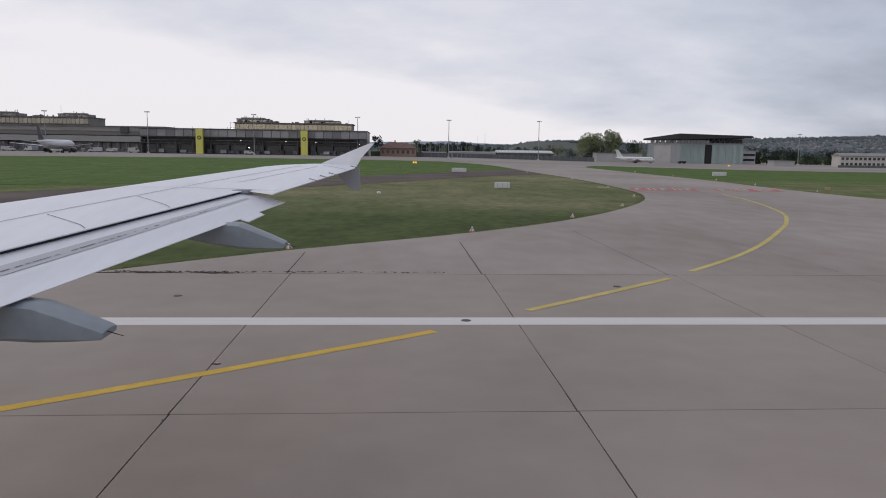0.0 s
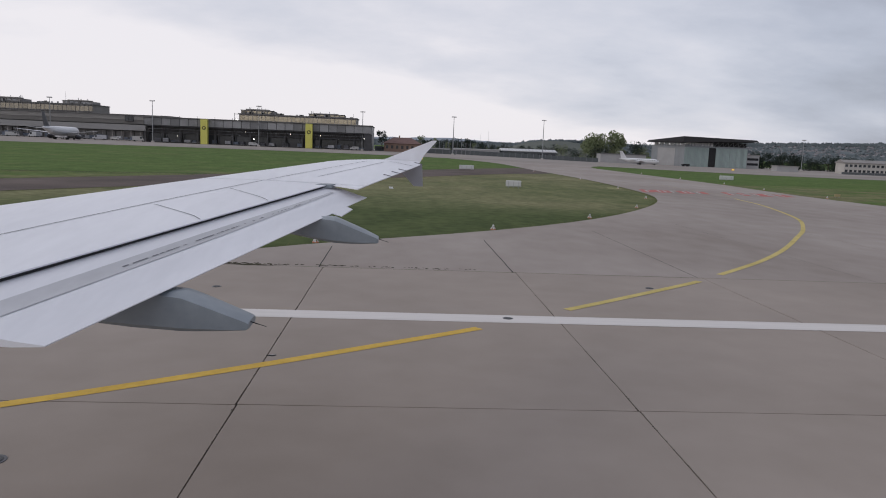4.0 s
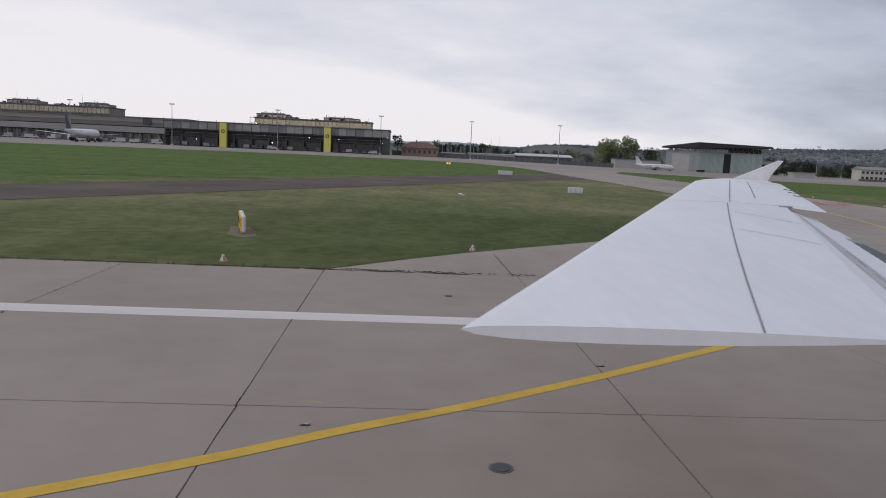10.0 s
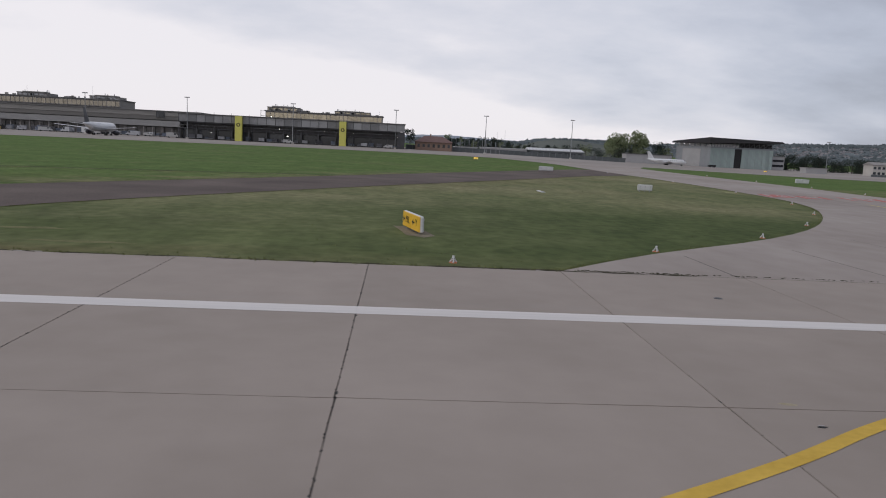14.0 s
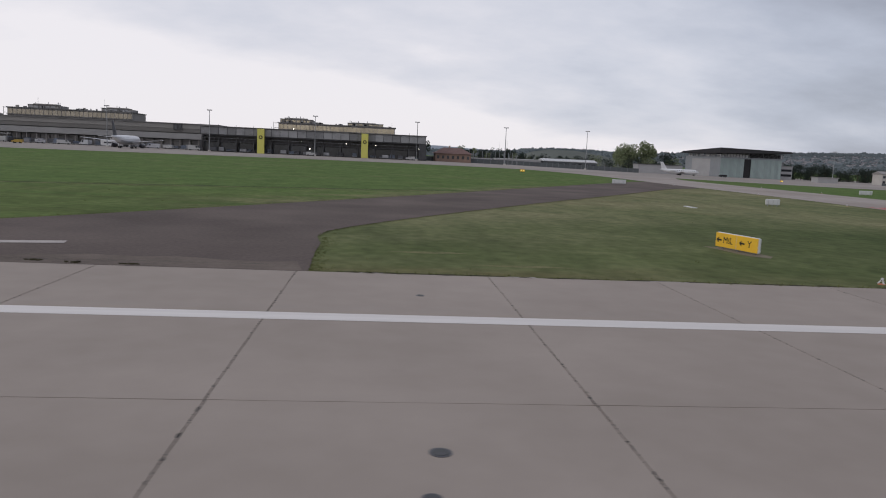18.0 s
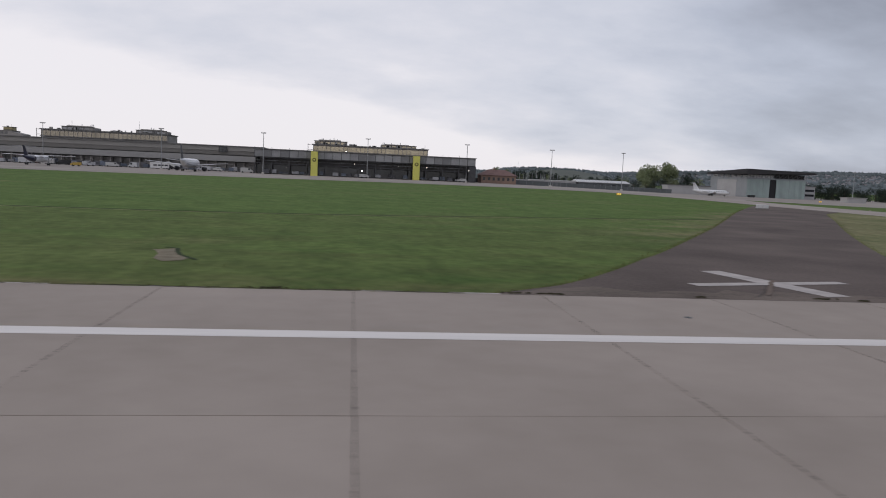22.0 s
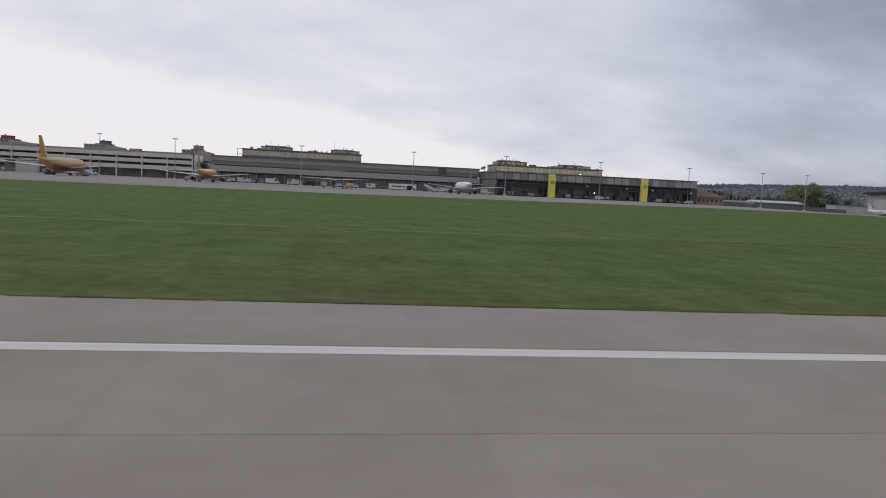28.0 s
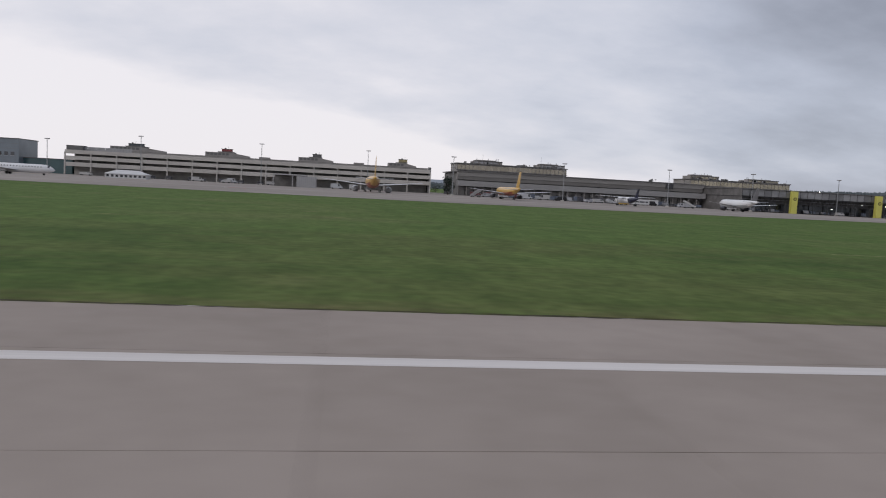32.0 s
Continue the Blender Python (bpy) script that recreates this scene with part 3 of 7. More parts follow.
def edge_spline(pts, n=10):
    out = []
    p = [pts[0]] + list(pts) + [pts[-1]]
    for i in range(1, len(p) - 2):
        for k in range(n):
            t = k / n
            q = []
            for c in (0, 1):
                a, b, d, e = p[i - 1][c], p[i][c], p[i + 1][c], p[i + 2][c]
                q.append(0.5 * (2 * b + (d - a) * t + (2 * a - 5 * b + 4 * d - e) * t * t + (3 * b - a - 3 * d + e) * t ** 3))
            out.append(tuple(q))
    out.append(tuple(pts[-1]))
    return out


TAXI_LEFT = edge_spline([(-11.4, 28.0), (-5.1, 34.3), (4.2, 42.1), (12.5, 51.2), (20.1, 62.9), (26.2, 76.0), (29.5, 92), (31.2, 125), (30.0, 170), (28.0, 225), (16.0, 264)])
TAXI_RIGHT = edge_spline([(96.0, 28.0), (80, 37), (66, 50), (56.5, 66), (53.4, 84), (53.6, 105), (55.5, 130), (56.0, 180), (58.5, 225), (72.0, 264)])
DARK_LEFT = edge_spline([(-71.5, 28.0), (-67.2, 31.3), (-62.4, 37.5), (-59.4, 42.0), (-53.6, 50.4), (-33.6, 81.8), (-8.0, 124.0), (15.0, 160.0), (27.0, 178.0)])
DARK_RIGHT = edge_spline([(-40.1, 28.0), (-40.3, 37.0), (-39.2, 45.3), (-23.0, 72.6), (0.0, 108.0), (18.0, 136.0), (31.0, 152.0), (31.0, 178.0)])


def strip(left, right, y0, y1, lift, step=3.0):
    bm = bmesh.new()
    rows = []
    n = int((y1 - y0) / step) + 1
    for i in range(n + 1):
        y = y0 + (y1 - y0) * i / n
        a, b = fit_edge(left, y), fit_edge(right, y)
        rows.append([bm.verts.new((a + (b - a) * k / 6, y, ground_z(a + (b - a) * k / 6, y) + lift)) for k in range(7)])
    for r0, r1 in zip(rows, rows[1:]):
        for k in range(6):
            bm.faces.new((r0[k], r0[k + 1], r1[k + 1], r1[k]))
    return bm


tagged(part("grass_island", strip([(a + 0.02, b) for a, b in DARK_RIGHT], [(a - 0.02, b) for a, b in TAXI_LEFT], 28.0, 150.0, -0.035), M_OLIVE), "dull olive grass between the taxiways", "grass", kind="structure")
taxiway = tagged(part("taxiway", strip(TAXI_LEFT, TAXI_RIGHT, 27.93, 264.0, 0.0), M_TAXI), "curved pale concrete exit taxiway with flared mouth", "taxiway", kind="structure")
tagged(part("road_old_taxiway", strip(DARK_LEFT, DARK_RIGHT, 27.9, 178.0, -0.012), M_ASPH), "closed dark brown asphalt taxiway between the grass", "taxiway", kind="structure")


def apron_sheet():
    bm = bmesh.new()
    xs = list(range(-760, 321, 20))
    ys = [262, 266, 270, 280, 290, 300, 310, 340, 400, 520]

    def lie(x, y):
        """the edge towards the grass comes nearer to the runway west of the gate building"""
        reach = min(1.0, max(0.0, (-60 - x) / 140)) * 38 + min(1.0, max(0.0, (-200 - x) / 100)) * 14
        return y - reach * max(0.0, (310 - y) / 48)

    rows = [[bm.verts.new((x, lie(x, y), ground_z(x, lie(x, y)) + 0.012)) for x in xs] for y in ys]
    for r0, r1 in zip(rows, rows[1:]):
        for i in range(len(xs) - 1):
            bm.faces.new((r0[i], r0[i + 1], r1[i + 1], r1[i]))
    return bm


tagged(part("apron", apron_sheet(), M_APRON), "wide pale concrete apron before the terminal", "apron", kind="structure")

# joints across the runway: near 7.5 m apart
JOINTS = [10.85 + 7.5 * k for k in range(12, -1, -1)] + [3.42, -3.98, -11.42, -18.92, -26.2, -33.1, -40.6, -48.05, -55.1, -62.05, -69.36, -76.95, -84.2, -91.4, -98.7]
SKEW = 0.004
while JOINTS[-1] > -640:
    JOINTS.append(JOINTS[-1] - 7.4)


def drift(x):
    """the rows of slabs run slightly askew to the painted edge line"""
    return max(0.0, 0.0018 * (-60 - x))


ROWS = [-32.1, -24.6, -17.1, -9.6, -2.1, 5.4, 12.9, 20.4, 27.9]
runway = part("runway", boxes((JOINTS[-1], JOINTS[0], ROWS[0], ROWS[-1] + 0.03, -0.5, -0.045)), M_JOINT)
tagged(runway, "long runway of square pale concrete slabs", "runway", kind="structure")


def slab_mesh(w, d, rng, g=0.008):
    bm = bmesh.new()
    nx = 6
    outline = []
    h = 0.011
    corners = [(g, h), (w - g, h), (w - g + SKEW * d, d - h), (g + SKEW * d, d - h)]
    for (ax, ay), (bx, by) in zip(corners, corners[1:] + corners[:1]):
        for k in range(nx):
            t = k / nx
            j = rng.uniform(-0.006, 0.009) if k else 0.02
            nx_, ny_ = (by - ay), -(bx - ax)
            ln = math.hypot(nx_, ny_)
            outline.append((ax + (bx - ax) * t - nx_ / ln * abs(j), ay + (by - ay) * t - ny_ / ln * abs(j)))
    top = [bm.verts.new((x, y, 0.0)) for x, y in outline]
    low = [bm.verts.new((x, y, -0.044)) for x, y in outline]
    bm.faces.new(top)
    for i in range(len(top)):
        j = (i + 1) % len(top)
        bm.faces.new((top[i], low[i], low[j], top[j]))
    return bm


# ---- painted markings ----
def ribbon(pts, width, lift=0.005, thick=0.004):
    bm = bmesh.new()
    rows = []
    for i, p in enumerate(pts):
        a, b = Vector(pts[max(i - 1, 0)]), Vector(pts[min(i + 1, len(pts) - 1)])
        t = (b - a).normalized()
        nrm = Vector((-t.y, t.x)) * width / 2
        rows.append([bm.verts.new((p[0] + nrm.x, p[1] + nrm.y, ground_z(*p) + lift)), bm.verts.new((p[0] - nrm.x, p[1] - nrm.y, ground_z(*p) + lift))])
    for r0, r1 in zip(rows, rows[1:]):
        bm.faces.new((r0[0], r0[1], r1[1], r1[0]))
    return bm


def flat(outline, lift=0.006):
    bm = bmesh.new()
    bm.faces.new([bm.verts.new((x, y, ground_z(x, y) + lift)) for x, y in outline])
    return bm


tagged(part("runway_edge_line", ribbon([(x, 20.07) for x in range(100, -641, -10)], 0.9), M_WHITE), "long white painted runway edge line", "road marking", kind="structure")
YELLOW = edge_spline([(-17.5, 7.22), (-14.15, 8.99), (-11.4, 10.54), (-9.4, 11.84), (-7.26, 13.12), (-4.3, 15.09), (-2.7, 16.22), (1.4, 19.2), (3.73, 21.23), (6.6, 23.7), (10.75, 27.4), (12.0, 28.8), (15.9, 33.1), (19.6, 37.9), (23.7, 44.0), (27.4, 49.9), (31.8, 58.8), (36.2, 73.0), (37.8, 81.5), (39.5, 92.0), (40.5, 120.0)])
line = [p for p in YELLOW if not (19.0 < p[1] < 21.35 or 27.3 < p[1] < 28.8)]
cuts, run = [], [line[0]]
for p, q in zip(line, line[1:]):
    if math.dist(p, q) > 1.9 and (q[1] < 30):
        cuts.append(run)
        run = []
    run.append(q)
cuts.append(run)
for c in cuts:
    if len(c) > 2 and c[0][1] < 18:
        tagged(part("taxi_lead_line", ribbon(c, 0.31, 0.008), M_YELLOW), "bright yellow painted taxi line on the runway slabs", "road marking", group="taxi lines", kind="structure")
    elif len(c) > 2:
        fresh, faint = [p for p in c if p[1] < 84], [p for p in c if p[1] >= 82.5]
        tagged(part("taxi_lead_line", ribbon(fresh, 0.29, 0.008), M_OLDYELLOW), "faded yellow taxi line curving along the taxiway", "road marking", group="taxi lines", kind="structure")
        if len(faint) > 2:
            tagged(part("taxi_lead_line", ribbon(faint, 0.22, 0.006), M_SMUDGE), "almost worn away yellow taxi line", "road marking", group="taxi lines", kind="structure")
# sealed joints that run on from the runway into the mouth of the taxiway
for x, y1, w in ((-4.1, 33.7, 0.045), (3.36, 37.7, 0.045), (10.72, 44.0, 0.028), (18.2, 50.0, 0.014), (25.7, 47.0, 0.014), (33.2, 42.0, 0.014)):
    part("sealed_joint", ribbon([(x + 0.006 * math.sin(1.3 * k + x), 27.9 + (y1 - 27.9) * k / 12) for k in range(13)], w, 0.004), M_JOINT, taxiway)
# closed-taxiway cross
cross = thing("closed_taxiway_cross", pose(0, 0, 0), "worn white painted cross on dark asphalt", "road marking")
for a, b, w in (((-60.8, 32.0), (-51.6, 34.0), 0.85), ((-57.1, 37.6), (-55.1, 29.3), 1.35)):
    d = Vector((b[0] - a[0], b[1] - a[1])).normalized()
    s = Vector((-d.y, d.x)) * w / 2
    part("cross_arm", flat([(a[0] + s.x, a[1] + s.y), (a[0] - s.x, a[1] - s.y), (b[0] - s.x, b[1] - s.y), (b[0] + s.x, b[1] + s.y)], 0.004 if w > 1 else 0.009), M_OLDWHITE, cross)
# threshold stripes and transverse bar
for k in range(8):
    y1 = 18.42 - 3.18 * k
    tagged(part("threshold_stripe", flat([(-248.4, y1), (-282.0, y1), (-282.0, y1 - 1.65), (-248.4, y1 - 1.65)], 0.007), M_WHITE), "broad white painted threshold stripe", "road marking", group="threshold stripes", kind="structure")
tagged(part("threshold_bar", flat([(-242.7, 19.6), (-240.9, 19.6), (-240.7, -20.0), (-242.5, -20.0)], 0.009), M_WHITEB), "white painted bar across the runway", "road marking", kind="structure")
# red mandatory marking on the taxiway: two rows of worn letters shown as bars
red = thing("mandatory_marking", pose(0, 0, 0), "worn red painted marking across the taxiway", "road marking")
rng = random.Random(4)


def slanted(pts, lift):
    """the marking faces traffic that comes from the apron, so that it lies askew"""
    return flat([(x + 0.24 * (y - 94.5), y) for x, y in pts], lift)


for x0 in (30.6, 41.9):
    # worn red field in uneven pieces
    for k in range(9):
        a, q = x0 + k * 0.98, [rng.uniform(0, 1.3) for _ in range(4)]
        if rng.random() < 0.80:
            part("red_field", slanted([(a, 90.9 + q[0]), (a + 0.95, 90.9 + q[1]), (a + 0.97, 98.2 - q[2]), (a + 0.02, 98.2 - q[3])], 0.008), M_RED, red)
    # letters, not to be read
    for k in range(5):
        a = x0 + 0.6 + k * 1.7
        part("painted_bar", slanted([(a, 92.4), (a + 0.3, 92.4), (a + 0.34, 96.9), (a + 0.04, 96.9)], 0.013), M_OLDWHITE, red)
        if k % 2:
            part("painted_bar", slanted([(a + 0.75, 92.7), (a + 1.02, 92.7), (a + 1.06, 96.7), (a + 0.79, 96.7)], 0.013), M_OLDWHITE, red)
        else:
            part("painted_bar", slanted([(a + 0.32, 95.9), (a + 0.9, 95.9), (a + 0.9, 96.9), (a + 0.32, 96.9)], 0.017), M_OLDWHITE, red)
tagged(part("dry_patch", flat([(27.2, 97.6), (28.0, 97.0), (29.0, 97.4), (29.2, 99.6), (28.6, 101.4), (27.6, 100.6)], -0.02), M_DRY), "yellowed dry grass patch at the taxiway edge", "grass", kind="structure")


# dark smear over the cross, a pale repair across the old asphalt and a browner strip where it meets the runway
rng = random.Random(51)
smear = [(-58.6 + 3.3 * k / 9 + rng.gauss(0, 0.05), 29.3 + 5.1 * k / 9) for k in range(10)]
tagged(part("oil_smear", ribbon(smear, 0.24, 0.014), M_SMEAR), "dark smear across the painted cross", "stain", kind="structure")
tagged(part("asphalt_repair", ribbon([(-31.8 + 19.2 * k / 14 + rng.gauss(0, 0.1), 83.6 + 3.9 * k / 14 + rng.gauss(0, 0.12)) for k in range(15)], 0.55, 0.004), M_BROWNASPH), "pale repair line across the old asphalt", "road marking", kind="structure")
edge = [(-66.2 + 25.4 * k / 24, 29.9 + rng.uniform(-0.6, 0.8)) for k in range(25)]
tagged(part("asphalt_strip", flat([(fit_edge(DARK_LEFT, 28.1) + 0.15, 27.98), (fit_edge(DARK_LEFT, 29.6) + 0.25, 29.5)] + edge + [(-40.35, 27.98)], -0.004), M_BROWNASPH), "brownish worn asphalt strip beside the runway", "pavement", kind="structure")


# ---- small airfield things ----
def inset_light(x, y, r=0.19):
    t = thing("inset_runway_light", pose(x, y, 0), "round dark steel inset runway light", "runway light", group="inset runway lights")
    bm = tubes(((0, 0, -0.03), (0, 0, 0.008), r, r), n=24)
    part("rim", bm, M_ENG, t)
    part("lid", tubes(((0, 0, 0.0), (0, 0, 0.018), r * 0.8, r * 0.72), n=24), M_DARKST, t)
    return t


for k, x in enumerate((22.3, -6.95, -36.4, -65.3, -94.7, -123.3, -152.8, -182.4, -212.2, -242.0, -272.6, -302.4)):
    inset_light(x, 10.36 + 0.086 * k)
for p in ((-36.65, 8.95), (-6.9, 23.6), (2.0, 20.15), (-65.0, 23.7), (-36.0, 23.6), (-94.0, 23.7), (7.9, 25.4)):
    inset_light(p[0], p[1], 0.15)


for x, y in ((-3.9, 16.0), (-10.1, 12.0)):
    deb = thing("paint_flake", pose(x, y, 0.002), "small dark and white paint flake on the concrete", "debris", group="paint flakes")
    part("dark_flake", prism([(-0.10, -0.02, 0), (0.02, -0.05, 0), (0.10, 0.0, 0), (0.02, 0.01, 0), (-0.03, 0.05, 0)], (0, 0, 0.012)), M_GAP, deb)
    part("white_flake", prism([(-0.07, 0.04, 0), (0.02, 0.02, 0), (0.09, 0.07, 0), (-0.01, 0.08, 0)], (0, 0, 0.014)), M_OLDWHITE, deb)


tagged(part("paint_smudge", flat([(-10.32, 13.20), (-10.15, 13.10), (-9.98, 13.08), (-9.90, 13.16), (-10.05, 13.24), (-10.2, 13.26)], 0.004), M_SMUDGE), "faint yellow smudge of paint on the concrete", "stain", kind="structure")


def edge_light(x, y):
    z = ground_z(x, y) - 0.04
    t = thing("edge_light", pose(x, y, z), "white elevated edge light on three splayed legs", "runway light", group="edge lights")
    part("base_plate", tubes(((0, 0, 0), (0, 0, 0.045), 0.17, 0.15), n=14), M_ORANGE, t)
    for k in range(3):
        c, d = math.cos(0.5 + 2.094 * k), math.sin(0.5 + 2.094 * k)
        part("leg", tubes(((c * 0.15, d * 0.15, 0.03), (c * 0.03, d * 0.03, 0.20), 0.035, 0.03), n=6), M_SIGNB, t)
    part("collar", tubes(((0, 0, 0.17), (0, 0, 0.22), 0.045, 0.045), n=12), M_GAP, t)
    part("lens", tubes(((0, 0, 0.22), (0, 0, 0.30), 0.065, 0.04), n=12), M_SIGNB, t)


for p in ((-15.5, 29.2), (-5.0, 35.0), (4.55, 43.1), (12.9, 52.8), (20.2, 64.4), (25.8, 78.4), (28.6, 98.0), (30.4, 126.0), (28.6, 160.0), (57.3, 129), (54.6, 92.4), (55.3, 110.5), (57.4, 150), (57.9, 176), (58.6, 68.0)):
    edge_light(*p)


def sign_box(x, y, w, h, turn=0.0):
    z = ground_z(x, y)
    t = thing("airfield_sign", pose(x, y, z, 0, 0, turn), "plain white back of a low airfield sign on legs", "sign", group="sign backs")
    part("panel", bevelled(-w / 2, w / 2, -0.13, 0.13, 0.14, 0.14 + h, 0.10, 3), M_SIGNB, t)
    for k in range(3):
        xx = -w / 2 + w * (k + 0.5) / 3
        part("leg", tubes(((xx, 0, -0.06), (xx, 0, 0.18), 0.05), n=8), M_STEEL, t)
        part("rib", boxes((xx - 0.02, xx + 0.02, -0.14, -0.13, 0.25, 0.04 + h)), M_BLIGHT, t)
    return t


sign_box(13.1, 90.0, 1.9, 0.75)
sign_box(13.0, 151.0, 3.0, 0.85)
sign_box(67.0, 149.5, 3.0, 0.85)


def letters(text, size, material, parent, at, label):
    cu = bpy.data.curves.new("lettering", "FONT")
    cu.body, cu.size, cu.extrude, cu.align_x, cu.align_y = text, size, 0.004, "CENTER", "CENTER"
    cu.materials.append(material)
    ob = new("lettering", cu)
    dg = bpy.context.evaluated_depsgraph_get()
    me = bpy.data.meshes.new_from_object(ob.evaluated_get(dg))
    bpy.data.objects.remove(ob)
    o = new("lettering", me)
    o.matrix_basis = at
    o.parent = parent
    o["label"] = label
    return o


def direction_sign():
    a, b = Vector((-17.45, 41.2)), Vector((-16.6, 37.8))
    mid, ln = (a + b) / 2, (b - a).length
    turn = math.degrees(math.atan2(b.y - a.y, b.x - a.x))
    t = thing("direction_sign", pose(mid.x, mid.y, -0.09, 0, 0, turn), "yellow taxiway direction sign with black arrows", "sign")
    part("housing", bevelled(-ln / 2, ln / 2, 0.0, 0.24, 0.14, 1.02, 0.11, 4), M_SIGNB, t, "white sign housing with rounded ends")
    part("sign_face", bevelled(-ln / 2 + 0.04, -0.02, -0.02, 0.03, 0.17, 0.99, 0.02), M_SIGNY, t, "yellow face reading MIL")
    part("sign_face", bevelled(0.02, ln / 2 - 0.04, -0.02, 0.03, 0.17, 0.99, 0.02), M_SIGNY, t, "yellow face reading Y")
    for xx in (-1.3, 0, 1.3):
        part("leg", tubes(((xx, 0.12, 0.03), (xx, 0.12, 0.2), 0.05), n=8), M_STEEL, t)
    for text, xx in (("MIL", -0.66), ("Y", 1.08)):
        letters(text, 0.54, M_BLACK, t, pose(xx, -0.026, 0.58, 90), "black letters " + text)
    for xx in (-1.42, 0.48):
        bm = prism([(xx - 0.22, -0.022, 0.58), (xx - 0.02, -0.022, 0.75), (xx - 0.02, -0.022, 0.63), (xx + 0.22, -0.022, 0.63),
                    (xx + 0.22, -0.022, 0.53), (xx - 0.02, -0.022, 0.53), (xx - 0.02, -0.022, 0.41)], (0, -0.006, 0))
        part("arrow", bm, M_BLACK, t, "black arrow")
    tagged(part("soil_patch", flat([(-18.0, 41.6), (-16.9, 41.4), (-16.2, 39.6), (-15.8, 37.6), (-16.4, 36.8), (-17.3, 37.6), (-17.6, 39.6)], -0.028), M_SOIL), "bare brown soil patch under the sign", "soil", kind="structure")


direction_sign()
sign = thing("marker_light", pose(5.7, 219, ground_z(5.7, 219)), "low yellow lit taxiway guard light", "light", group="guard lights")
part("body", bevelled(-0.7, 0.7, -0.2, 0.2, 0.1, 0.75, 0.05), M_SIGNY, sign)
for xx in (-0.35, 0.35):
    part("lens", tubes(((xx, -0.2, 0.45), (xx, -0.27, 0.45), 0.2, 0.18), n=12), M_GUARD, sign)
for p in ((159.0, 345.0),):
    copy_thing(sign, pose(p[0], p[1], ground_z(*p)))
# paved pad and worn soil spots in the grass beside the runway
tagged(part("shoulder_pad", flat([(-241.6, 27.9), (-238.0, 27.9), (-238.0, 32.6), (-241.4, 32.2)], -0.03), M_SHOULD), "small worn paved pad at the grass edge", "pavement", kind="structure")
tagged(part("soil_patch", flat([(-87.71, 40.53), (-86.61, 41.42), (-86.33, 39.87), (-85.90, 38.47), (-85.18, 37.24), (-85.19, 36.34), (-86.05, 35.69), (-86.76, 36.83), (-86.97, 38.67), (-87.43, 40.08)], -0.04), M_SOIL), "bare sandy hollow in the grass", "soil", kind="structure")
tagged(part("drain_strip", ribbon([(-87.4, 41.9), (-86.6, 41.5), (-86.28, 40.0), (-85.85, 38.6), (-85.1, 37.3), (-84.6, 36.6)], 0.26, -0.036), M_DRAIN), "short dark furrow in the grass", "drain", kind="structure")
for pts in ([(-33.8, 31.0), (-30.0, 31.4), (-28.6, 31.0), (-31.0, 30.7)], [(-37.0, 34.6), (-34.2, 35.2), (-33.0, 34.7), (-35.0, 34.2)]):
    tagged(part("soil_patch", flat(pts, -0.028), M_WORN), "small pale worn patch in the grass", "soil", kind="structure")
slab = thing("ground_marker", pose(-1.8, 80.8, ground_z(-1.8, 80.8) - 0.05, 0, 0, 2), "narrow pale concrete marker slab lying in the grass", "marker")
part("slab", bevelled(-0.2, 0.2, -1.35, 1.35, 0.0, 0.09, 0.02, 1), M_SIGNB, slab)
part("lid", bevelled(-0.14, 0.14, -1.1, -0.6, 0.09, 0.11, 0.008, 1), M_STEEL, slab)
yb = thing("marker_board", pose(57.9, 95.6, ground_z(57.9, 95.6) - 0.05), "small yellow marker board in the grass", "marker")
part("board", bevelled(-0.4, 0.4, -0.06, 0.06, 0.15, 0.5, 0.03), M_CABINY, yb)
for xx in (-0.25, 0.25):
    part("leg", tubes(((xx, 0, -0.02), (xx, 0, 0.18), 0.03), n=6), M_STEEL, yb)
stop = thing("apron_marking", pose(0, 0, 0), "faded red painted marking with a white end on the apron", "road marking")
for k in range(5):
    x = -373.6 + k * 1.3
    part("red_field", flat([(x, 263.3), (x + 1.25, 263.4), (x + 1.3, 266.2), (x + 0.05, 266.0)], 0.03), M_RED, stop)
part("painted_bar", flat([(-375.0, 263.6), (-373.8, 263.6), (-373.8, 265.8), (-375.0, 265.8)], 0.03), M_WHITEB, stop)
white = thing("runway_edge_light", pose(-300.6, 23.2, 0), "lit white runway edge light set into the concrete", "runway light")
part("rim", tubes(((0, 0, -0.03), (0, 0, 0.012), 0.16, 0.15), n=20), M_STEEL, white)
part("lens", tubes(((0, 0, 0.012), (0, 0, 0.06), 0.05, 0.04), n=14), M_LITLENS, white, "glowing white lens")
DRAIN = edge_spline([(-640, 72), (-300, 71.5), (-258, 71.5), (-200, 73.5), (-120, 73.5), (-92, 75), (-74, 79), (-58, 85), (-41, 91), (-22, 99)])
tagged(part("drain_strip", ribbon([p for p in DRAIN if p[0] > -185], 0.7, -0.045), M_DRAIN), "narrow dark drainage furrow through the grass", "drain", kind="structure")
tagged(part("drain_verge", ribbon([(a, b - (1.1 if a > -170 else 0.2)) for a, b in DRAIN if a > -300], 0.4, -0.04), M_DRY), "thin pale dry line beside the drainage furrow", "grass", kind="structure")
# pale chipped concrete rim and weeds where the slabs meet the grass
rng = random.Random(31)
rim = thing("rim_fragments", pose(0, 0, 0), "pale chipped concrete fragments along the runway rim", "kerb", kind="stuff")
bm = bmesh.new()
x = -12.0
